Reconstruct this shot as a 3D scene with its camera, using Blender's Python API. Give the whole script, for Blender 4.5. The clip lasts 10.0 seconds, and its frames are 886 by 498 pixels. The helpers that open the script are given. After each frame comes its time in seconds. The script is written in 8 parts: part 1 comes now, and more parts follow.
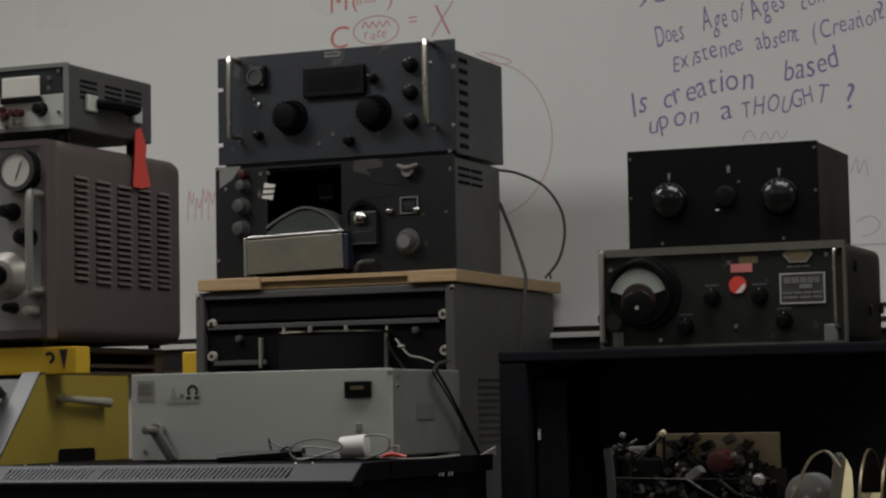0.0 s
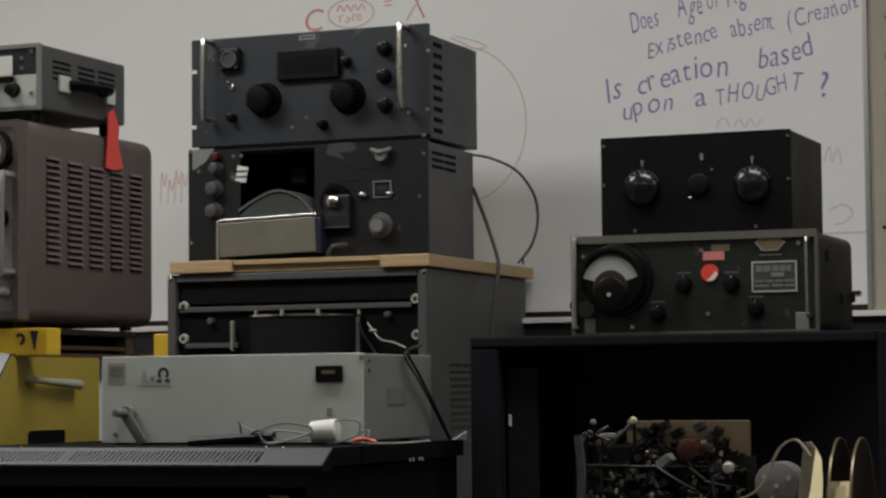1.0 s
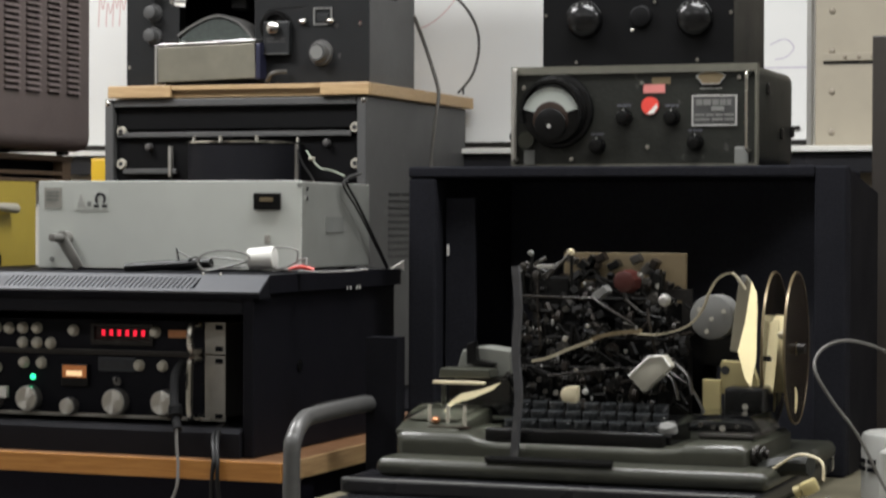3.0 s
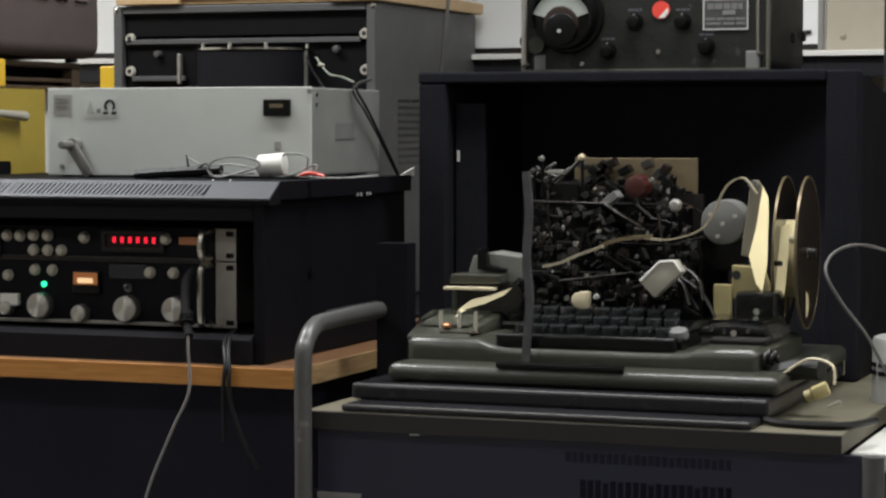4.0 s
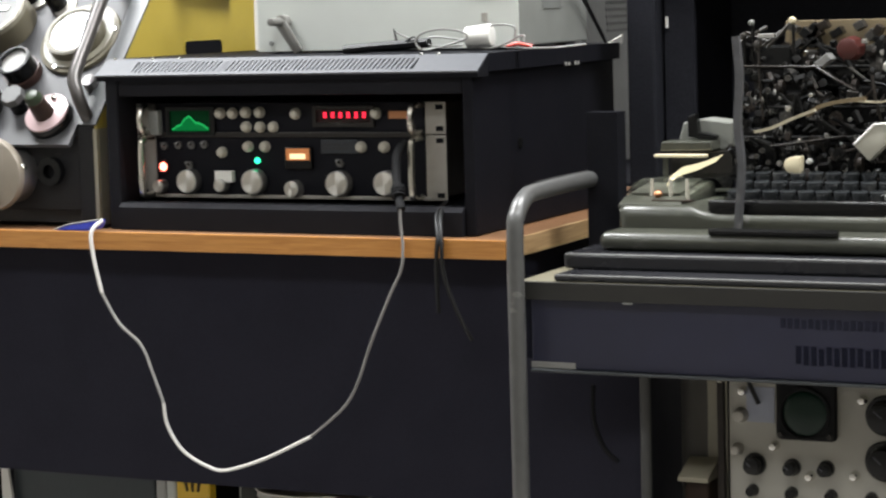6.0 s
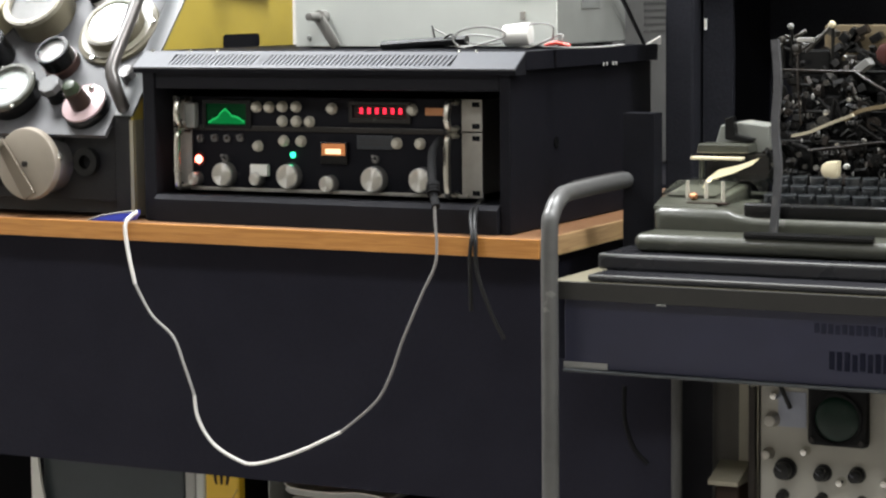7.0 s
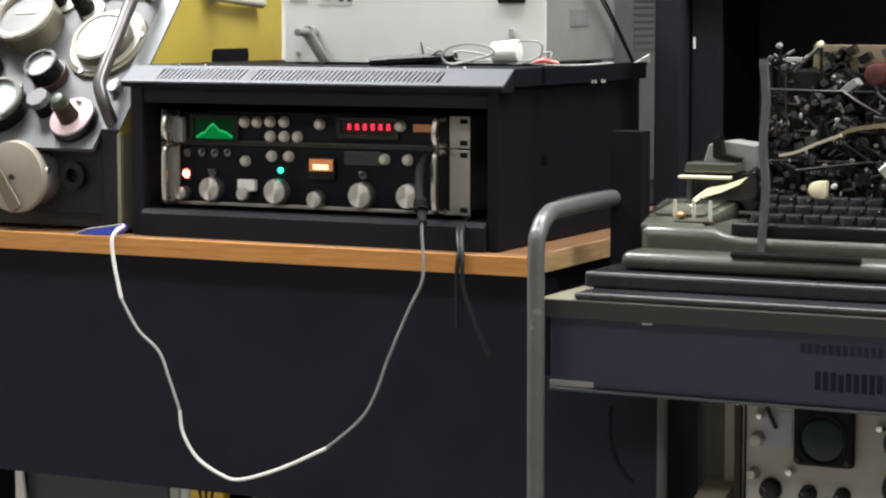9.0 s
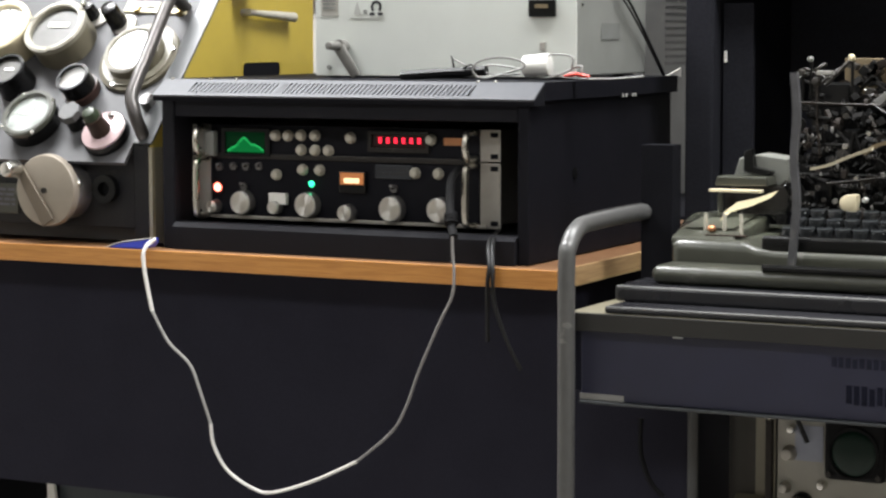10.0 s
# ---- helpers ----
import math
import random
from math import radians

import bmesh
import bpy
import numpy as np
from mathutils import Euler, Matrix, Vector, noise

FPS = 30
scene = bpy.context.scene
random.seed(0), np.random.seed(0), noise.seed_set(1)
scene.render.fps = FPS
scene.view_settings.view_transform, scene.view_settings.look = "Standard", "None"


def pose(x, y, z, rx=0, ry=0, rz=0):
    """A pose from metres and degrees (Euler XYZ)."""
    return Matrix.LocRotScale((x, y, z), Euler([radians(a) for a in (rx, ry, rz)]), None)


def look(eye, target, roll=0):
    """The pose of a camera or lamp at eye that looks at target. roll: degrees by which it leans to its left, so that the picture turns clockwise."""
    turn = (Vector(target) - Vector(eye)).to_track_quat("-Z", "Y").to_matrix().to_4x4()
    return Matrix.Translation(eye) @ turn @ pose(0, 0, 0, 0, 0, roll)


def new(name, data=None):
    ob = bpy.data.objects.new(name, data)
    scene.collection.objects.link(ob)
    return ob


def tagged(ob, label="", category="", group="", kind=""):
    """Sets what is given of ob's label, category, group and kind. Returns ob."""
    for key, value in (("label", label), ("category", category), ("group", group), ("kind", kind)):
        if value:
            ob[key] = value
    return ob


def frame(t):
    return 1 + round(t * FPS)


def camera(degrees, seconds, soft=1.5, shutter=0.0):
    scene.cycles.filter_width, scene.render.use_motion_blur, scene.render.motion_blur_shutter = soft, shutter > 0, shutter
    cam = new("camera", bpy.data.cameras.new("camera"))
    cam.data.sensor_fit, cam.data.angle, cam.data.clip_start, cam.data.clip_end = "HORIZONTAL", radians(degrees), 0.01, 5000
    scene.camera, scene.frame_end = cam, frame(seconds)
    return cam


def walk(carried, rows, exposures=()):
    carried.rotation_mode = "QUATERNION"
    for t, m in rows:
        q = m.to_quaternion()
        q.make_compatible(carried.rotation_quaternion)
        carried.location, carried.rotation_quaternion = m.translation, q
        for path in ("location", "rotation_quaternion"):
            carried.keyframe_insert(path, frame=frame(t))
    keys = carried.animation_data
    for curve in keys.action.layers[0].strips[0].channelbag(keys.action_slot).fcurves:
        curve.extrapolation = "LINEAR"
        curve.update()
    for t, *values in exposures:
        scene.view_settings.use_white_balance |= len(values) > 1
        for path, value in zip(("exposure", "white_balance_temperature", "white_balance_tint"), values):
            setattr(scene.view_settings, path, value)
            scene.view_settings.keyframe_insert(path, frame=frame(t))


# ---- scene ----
cam = camera(22.07, 10.0, soft=2.3, shutter=0.5)
# seconds, place in metres, yaw to the left, pitch up, lean to the right in degrees
ROWS = [
    (0.0, 0.0038, -0.0124, 1.0540, 22.477, 4.027, 1.066),
    (0.5, 0.0055, -0.0080, 1.0583, 22.205, 4.089, 1.020),
    (1.0, 0.0043, -0.0094, 1.0573, 21.816, 3.586, 0.571),
    (1.5, 0.0028, -0.0096, 1.0576, 20.564, 2.908, -0.071),
    (2.0, 0.0034, -0.0069, 1.0576, 19.794, 2.017, -0.642),
    (2.5, 0.0029, -0.0036, 1.0539, 20.079, 0.902, -0.530),
    (3.0, 0.0017, -0.0026, 1.0576, 20.293, -0.719, -0.238),
    (3.2, 0.0012, -0.0018, 1.0570, 20.166, -1.286, -0.175),
    (4.3, -0.0014, 0.0028, 1.0535, 20.929, -3.487, 0.044),
    (4.5, -0.0019, 0.0036, 1.0529, 21.488, -3.815, 0.318),
    (5.0, -0.0014, 0.0028, 1.0561, 23.458, -5.869, 1.109),
    (5.5, -0.0003, 0.0021, 1.0577, 25.285, -6.146, 1.584),
    (6.0, 0.0000, 0.0025, 1.0568, 25.928, -6.277, 1.640),
    (6.2, -0.0010, 0.0028, 1.0564, 26.385, -6.068, 1.280),
    (7.3, -0.0063, 0.0041, 1.0545, 26.529, -6.415, 0.120),
    (7.5, -0.0073, 0.0044, 1.0541, 26.377, -6.143, -0.338),
    (8.0, -0.0044, 0.0045, 1.0557, 26.428, -5.820, -0.258),
    (8.5, -0.0045, 0.0064, 1.0555, 26.282, -5.805, 0.046),
    (9.0, -0.0032, 0.0088, 1.0559, 26.453, -5.896, 0.065),
    (9.5, -0.0025, 0.0072, 1.0551, 26.590, -5.746, -0.047),
    (10.0, 0.0012, 0.0102, 1.0561, 27.315, -5.556, 0.131),
]
# seconds, stops, white balance in kelvin, tint
EXPOSURES = [(0.0, -1.60, 6500, 10), (0.5, -2.2, 6500, 10), (0.8, -1.7, 6500, 10), (1.0, -1.18, 6480, 10), (1.5, -0.46, 6460, 10), (2.0, 0.17, 6420, 10),
             (2.5, 0.70, 6380, 10), (3.0, -0.02, 6320, 10), (3.2, -0.22, 6300, 10), (4.5, 0.05, 6240, 9), (5.0, 0.42, 6220, 9), (5.5, 0.58, 6220, 9),
             (6.2, 0.88, 6200, 9), (7.5, 0.96, 6200, 9), (9.5, 0.96, 6220, 9), (10.0, 0.80, 6260, 10)]
walk(cam, [(t, pose(x, y, z, 90 + pitch, 0, yaw) @ pose(0, 0, 0, 0, 0, -lean)) for t, x, y, z, yaw, pitch, lean in ROWS], EXPOSURES)

# ---- light: fluorescent ceiling panels in a windowless room ----
world = bpy.data.worlds.new("room_dark")
world.use_nodes = True
world.node_tree.nodes["Background"].inputs[0].default_value = (0.9, 0.95, 1.0, 1)
world.node_tree.nodes["Background"].inputs[1].default_value = 0.02
scene.world = world
CEILING = 2.75
LAMPS = [(-2.6, 2.6, 66), (-0.6, 2.6, 46), (1.4, 2.6, 27), (-2.6, 0.3, 17), (-0.6, 0.3, 13), (1.4, 0.3, 8)]
for lx, ly, watts in LAMPS:
    data = bpy.data.lights.new("ceiling_tube_light", "AREA")
    data.shape, data.size, data.size_y, data.energy, data.color = "RECTANGLE", 1.15, 0.55, watts, (1.0, 0.985, 0.965)
    lamp_ob = new("ceiling_tube_light", data)
    lamp_ob.matrix_world = look((lx, ly, CEILING - 0.075), (lx, ly, 0))


# ---- mesh helpers ----
def part(name, bm, material, parent=None, label="", smooth=False):
    """Links a bmesh, given in world metres, as one mesh object under a thing or a part."""
    lo = [min(v.co[i] for v in bm.verts) for i in range(3)]
    hi = [max(v.co[i] for v in bm.verts) for i in range(3)]
    mid = Vector([(a + b) / 2 for a, b in zip(lo, hi)])
    bmesh.ops.translate(bm, verts=bm.verts, vec=-mid)
    bmesh.ops.recalc_face_normals(bm, faces=bm.faces)
    mesh = bpy.data.meshes.new(name)
    for f in bm.faces:
        f.smooth = smooth
    if smooth:
        for e in bm.edges:
            if len(e.link_faces) == 2 and e.calc_face_angle(0) > 0.6:
                e.smooth = False
    bm.to_mesh(mesh)
    bm.free()
    mesh.materials.append(material)
    ob = new(name, mesh)
    base = Vector((0, 0, 0))
    up = parent
    while up is not None:
        base += Vector(up.location)
        up = up.parent
    ob.location = mid - base
    ob.parent = parent
    if label:
        tagged(ob, label)
    return ob


def thing(name, at, label, category, group=""):
    ob = new(name)
    ob.empty_display_size = 0.05
    ob.location = at
    return tagged(ob, label, category, group)


def single(name, bm, material, label, category, kind="", group="", smooth=False):
    return tagged(part(name, bm, material, None, smooth=smooth), label, category, group, kind)


def box(x0, x1, y0, y1, z0, z1, bevel=0.0, bm=None, turn=None, segments=2):
    bm = bm or bmesh.new()
    made = bmesh.ops.create_cube(bm, size=1)["verts"]
    mid = Vector(((x0 + x1) / 2, (y0 + y1) / 2, (z0 + z1) / 2))
    bmesh.ops.scale(bm, verts=made, vec=(abs(x1 - x0), abs(y1 - y0), abs(z1 - z0)))
    if bevel:
        edges = list({e for v in made for e in v.link_edges})
        made = list({v for v in made} | {v for v in bmesh.ops.bevel(bm, geom=edges, offset=bevel, segments=segments, affect="EDGES", profile=0.5)["verts"]})
        made = [v for v in made if v.is_valid]
    if turn is not None:
        bmesh.ops.rotate(bm, verts=made, cent=(0, 0, 0), matrix=Euler([radians(a) for a in turn]).to_matrix())
    bmesh.ops.translate(bm, verts=made, vec=mid)
    return bm


def cyl(at, axis, r, length, r2=None, seg=24, bm=None, bevel=0.0):
    """A cylinder that starts at the point and runs along the axis."""
    bm = bm or bmesh.new()
    made = bmesh.ops.create_cone(bm, cap_ends=True, segments=seg, radius1=r, radius2=r if r2 is None else r2, depth=length)["verts"]
    if bevel:
        edges = [e for e in {e for v in made for e in v.link_edges} if all(v.co.z > 0 for v in e.verts) and len(e.link_faces) == 2 and any(len(f.verts) > 4 for f in e.link_faces)]
        extra = bmesh.ops.bevel(bm, geom=edges, offset=bevel, segments=2, affect="EDGES", profile=0.5)["verts"]
        made = [v for v in set(made) | set(extra) if v.is_valid]
    way = Vector(axis).normalized()
    bmesh.ops.rotate(bm, verts=made, cent=(0, 0, 0), matrix=way.to_track_quat("Z", "Y").to_matrix())
    bmesh.ops.translate(bm, verts=made, vec=Vector(at) + way * length / 2)
    return bm


def ball(at, r, scale=(1, 1, 1), bm=None, seg=16):
    bm = bm or bmesh.new()
    made = bmesh.ops.create_uvsphere(bm, u_segments=seg, v_segments=seg // 2, radius=r)["verts"]
    bmesh.ops.scale(bm, verts=made, vec=scale)
    bmesh.ops.translate(bm, verts=made, vec=at)
    return bm


def prism(profile, axis, a, b, bm=None, bevel=0.0):
    """A profile pushed from a to b along an axis. Profile pairs: axis x (y, z), axis y (x, z), axis z (x, y)."""
    bm = bm or bmesh.new()

    def place(p, d):
        return {"x": (d, p[0], p[1]), "y": (p[0], d, p[1]), "z": (p[0], p[1], d)}[axis]
    one = [bm.verts.new(place(p, a)) for p in profile]
    two = [bm.verts.new(place(p, b)) for p in profile]
    faces = [bm.faces.new(one), bm.faces.new(two[::-1])]
    for i in range(len(one)):
        j = (i + 1) % len(one)
        faces.append(bm.faces.new((one[i], two[i], two[j], one[j])))
    bmesh.ops.recalc_face_normals(bm, faces=faces)
    if bevel:
        bmesh.ops.bevel(bm, geom=list({e for f in faces for e in f.edges}), offset=bevel, segments=2, affect="EDGES", profile=0.5)
    return bm


def ring(at, axis, r_in, r_out, depth, bm=None, seg=32, a0=0, a1=360):
    """A flat ring, or a piece of one, round an axis through the point; angles run from the ring's own right-hand side."""
    bm = bm or bmesh.new()
    way = Vector(axis).normalized()
    u = Vector((0, 0, 1)).cross(way) if abs(way.z) < 0.9 else Vector((1, 0, 0))
    u.normalize()
    v = way.cross(u)
    full = a1 - a0 >= 360
    n = seg if full else seg + 1
    rows = []
    for i in range(n):
        a = radians(a0 + (a1 - a0) * i / seg)
        out = u * math.cos(a) + v * math.sin(a)
        rows.append([bm.verts.new(Vector(at) + out * r + way * d) for r, d in ((r_in, 0), (r_out, 0), (r_out, depth), (r_in, depth))])
    for i in range(n if full else n - 1):
        p, q = rows[i], rows[(i + 1) % n]
        for k in range(4):
            bm.faces.new((p[k], p[(k + 1) % 4], q[(k + 1) % 4], q[k]))
    if not full:
        bm.faces.new(rows[0]), bm.faces.new(rows[-1][::-1])
    return bm


def smooth_path(points, steps=8):
    pts = [Vector(p) for p in points]
    out = []
    for i in range(len(pts) - 1):
        p0, p1, p2, p3 = pts[max(i - 1, 0)], pts[i], pts[i + 1], pts[min(i + 2, len(pts) - 1)]
        for k in range(steps):
            t = k / steps
            out.append(0.5 * (2 * p1 + (p2 - p0) * t + (2 * p0 - 5 * p1 + 4 * p2 - p3) * t * t + (3 * p1 - p0 - 3 * p2 + p3) * t ** 3))
    return out + [pts[-1]]


def hose(points, r, bm=None, seg=8, steps=8, flat=1.0):
    """A round (or flattened) cord along a smooth path through the points."""
    bm = bm or bmesh.new()
    path = smooth_path(points, steps) if steps > 1 else [Vector(p) for p in points]
    rings, side = [], None
    for i, p in enumerate(path):
        way = (path[min(i + 1, len(path) - 1)] - path[max(i - 1, 0)]).normalized()
        if side is None:
            side = way.cross(Vector((0.13, 0.21, 1))).normalized()
        side = (side - way * side.dot(way)).normalized()
        up = way.cross(side)
        rings.append([bm.verts.new(p + side * (r * math.cos(2 * math.pi * k / seg)) + up * (r * flat * math.sin(2 * math.pi * k / seg))) for k in range(seg)])
    for a, b in zip(rings, rings[1:]):
        for k in range(seg):
            bm.faces.new((a[k], a[(k + 1) % seg], b[(k + 1) % seg], b[k]))
    bm.faces.new(rings[0][::-1]), bm.faces.new(rings[-1])
    return bm


def tilted(bm, z_ref, lean):
    """Leans a mesh so that it comes forward by lean metres for each metre below z_ref."""
    for v in bm.verts:
        v.co.y -= (z_ref - v.co.z) * lean
    return bm


def hollow(x0, x1, y0, y1, z0, z1, wall):
    """An open-fronted case of five boards."""
    bm = box(x0, x0 + wall, y0, y1, z0, z1)
    box(x1 - wall, x1, y0, y1, z0, z1, bm=bm)
    box(x0 + wall, x1 - wall, y0, y1, z1 - wall, z1, bm=bm)
    box(x0 + wall, x1 - wall, y0, y1, z0, z0 + wall, bm=bm)
    box(x0 + wall, x1 - wall, y1 - wall, y1, z0 + wall, z1 - wall, bm=bm)
    return bm


FRONT = (0, -1, 0)


def ribbon(points, y0, y1, thick=0.0006, bm=None, steps=6):
    """A strip of paper or metal, bent in the x-z plane, from depth y0 to y1."""
    bm = bm or bmesh.new()
    path = smooth_path([(x, 0, z) for x, z in points], steps)
    rows = []
    for i, p in enumerate(path):
        way = (path[min(i + 1, len(path) - 1)] - path[max(i - 1, 0)]).normalized()
        side = Vector((-way.z, 0, way.x)) * thick / 2
        rows.append([bm.verts.new(q) for q in ((p.x + side.x, y0, p.z + side.z), (p.x + side.x, y1, p.z + side.z), (p.x - side.x, y1, p.z - side.z), (p.x - side.x, y0, p.z - side.z))])
    for a, b in zip(rows, rows[1:]):
        for k in range(4):
            bm.faces.new((a[k], a[(k + 1) % 4], b[(k + 1) % 4], b[k]))
    bm.faces.new(rows[0][::-1]), bm.faces.new(rows[-1])
    return bm


# ---- materials ----
def material(name, color, rough=0.5, metal=0.0, vary=0.25, grain=60.0, bump=0.1, stains=0.2, tint=None, worn=0.0, coat=0.0, spec=0.5):
    """Paint, metal or plastic with fine grain, broad stains and light wear."""
    m = bpy.data.materials.new(name)
    m.use_nodes = True
    n, l = m.node_tree.nodes, m.node_tree.links
    b = n["Principled BSDF"]
    co = n.new("ShaderNodeTexCoord")
    info = n.new("ShaderNodeObjectInfo")
    shift = n.new("ShaderNodeVectorMath")
    shift.operation = "ADD"
    l.new(co.outputs["Object"], shift.inputs[0])
    l.new(info.outputs["Random"], shift.inputs[1])
    fine = n.new("ShaderNodeTexNoise")
    fine.inputs["Scale"].default_value, fine.inputs["Detail"].default_value = grain, 6
    broad = n.new("ShaderNodeTexNoise")
    broad.inputs["Scale"].default_value, broad.inputs["Detail"].default_value = max(grain / 14, 3), 4
    l.new(shift.outputs[0], fine.inputs["Vector"]), l.new(shift.outputs[0], broad.inputs["Vector"])
    second = tint or tuple(c * (1 - vary) for c in color)
    mix = n.new("ShaderNodeMix")
    mix.data_type = "RGBA"
    mix.inputs["A"].default_value, mix.inputs["B"].default_value = (*color, 1), (*second, 1)
    l.new(fine.outputs["Fac"], mix.inputs["Factor"])
    dirt = n.new("ShaderNodeMix")
    dirt.data_type = "RGBA"
    ramp = n.new("ShaderNodeValToRGB")
    ramp.color_ramp.elements[0].position, ramp.color_ramp.elements[1].position = 0.42, 0.75
    ramp.color_ramp.elements[1].color = (stains, stains, stains, 1)
    l.new(broad.outputs["Fac"], ramp.inputs[0])
    l.new(ramp.outputs[0], dirt.inputs["Factor"])
    l.new(mix.outputs["Result"], dirt.inputs["A"])
    dirt.inputs["B"].default_value = (*[c * 0.45 for c in color], 1)
    last = dirt
    if worn:
        wear = n.new("ShaderNodeTexNoise")
        wear.inputs["Scale"].default_value, wear.inputs["Detail"].default_value = grain / 3, 8
        cut = n.new("ShaderNodeValToRGB")
        cut.color_ramp.elements[0].position, cut.color_ramp.elements[1].position = 0.66, 0.70
        cut.color_ramp.elements[1].color = (worn, worn, worn, 1)
        l.new(shift.outputs[0], wear.inputs["Vector"]), l.new(wear.outputs["Fac"], cut.inputs[0])
        bare = n.new("ShaderNodeMix")
        bare.data_type = "RGBA"
        l.new(cut.outputs[0], bare.inputs["Factor"]), l.new(dirt.outputs["Result"], bare.inputs["A"])
        bare.inputs["B"].default_value = (0.3, 0.29, 0.27, 1)
        last = bare
    l.new(last.outputs["Result"], b.inputs["Base Color"])
    span = n.new("ShaderNodeMapRange")
    span.inputs["To Min"].default_value, span.inputs["To Max"].default_value = max(rough - 0.12, 0.03), min(rough + 0.12, 1)
    l.new(broad.outputs["Fac"], span.inputs["Value"]), l.new(span.outputs[0], b.inputs["Roughness"])
    b.inputs["Metallic"].default_value, b.inputs["Coat Weight"].default_value, b.inputs["Specular IOR Level"].default_value = metal, coat, spec
    if bump:
        bp = n.new("ShaderNodeBump")
        bp.inputs["Strength"].default_value, bp.inputs["Distance"].default_value = bump, 0.002
        l.new(fine.outputs["Fac"], bp.inputs["Height"]), l.new(bp.outputs[0], b.inputs["Normal"])
    return m


def wood(name, light, dark, along, rough=0.5, scale=9.0):
    """Grain that runs along one axis (0 x, 1 y, 2 z)."""
    m = material(name, light, rough, 0, 0.2, 80, 0.12, 0.15)
    n, l = m.node_tree.nodes, m.node_tree.links
    co = n.new("ShaderNodeTexCoord")
    stretch = n.new("ShaderNodeMapping")
    stretch.inputs["Scale"].default_value = [1.2 if i == along else 26 for i in range(3)]
    rings = n.new("ShaderNodeTexNoise")
    rings.inputs["Scale"].default_value, rings.inputs["Detail"].default_value, rings.inputs["Distortion"].default_value = scale, 5, 1.5
    ramp = n.new("ShaderNodeValToRGB")
    ramp.color_ramp.elements[0].position, ramp.color_ramp.elements[1].position = 0.35, 0.68
    ramp.color_ramp.elements[0].color, ramp.color_ramp.elements[1].color = (*light, 1), (*dark, 1)
    l.new(co.outputs["Object"], stretch.inputs[0]), l.new(stretch.outputs[0], rings.inputs["Vector"])
    l.new(rings.outputs["Fac"], ramp.inputs[0])
    l.new(ramp.outputs[0], n["Principled BSDF"].inputs["Base Color"])
    return m


def glow(name, color, strength):
    m = bpy.data.materials.new(name)
    m.use_nodes = True
    b = m.node_tree.nodes["Principled BSDF"]
    b.inputs["Base Color"].default_value = (*[c * 0.05 for c in color], 1)
    b.inputs["Specular IOR Level"].default_value = 0.1
    b.inputs["Emission Color"].default_value, b.inputs["Emission Strength"].default_value = (*color, 1), strength
    return m


def clear(name, color=(1, 1, 1), rough=0.05):
    m = bpy.data.materials.new(name)
    m.use_nodes = True
    b = m.node_tree.nodes["Principled BSDF"]
    b.inputs["Base Color"].default_value, b.inputs["Roughness"].default_value = (*color, 1), rough
    b.inputs["Transmission Weight"].default_value, b.inputs["IOR"].default_value = 1.0, 1.45
    return m


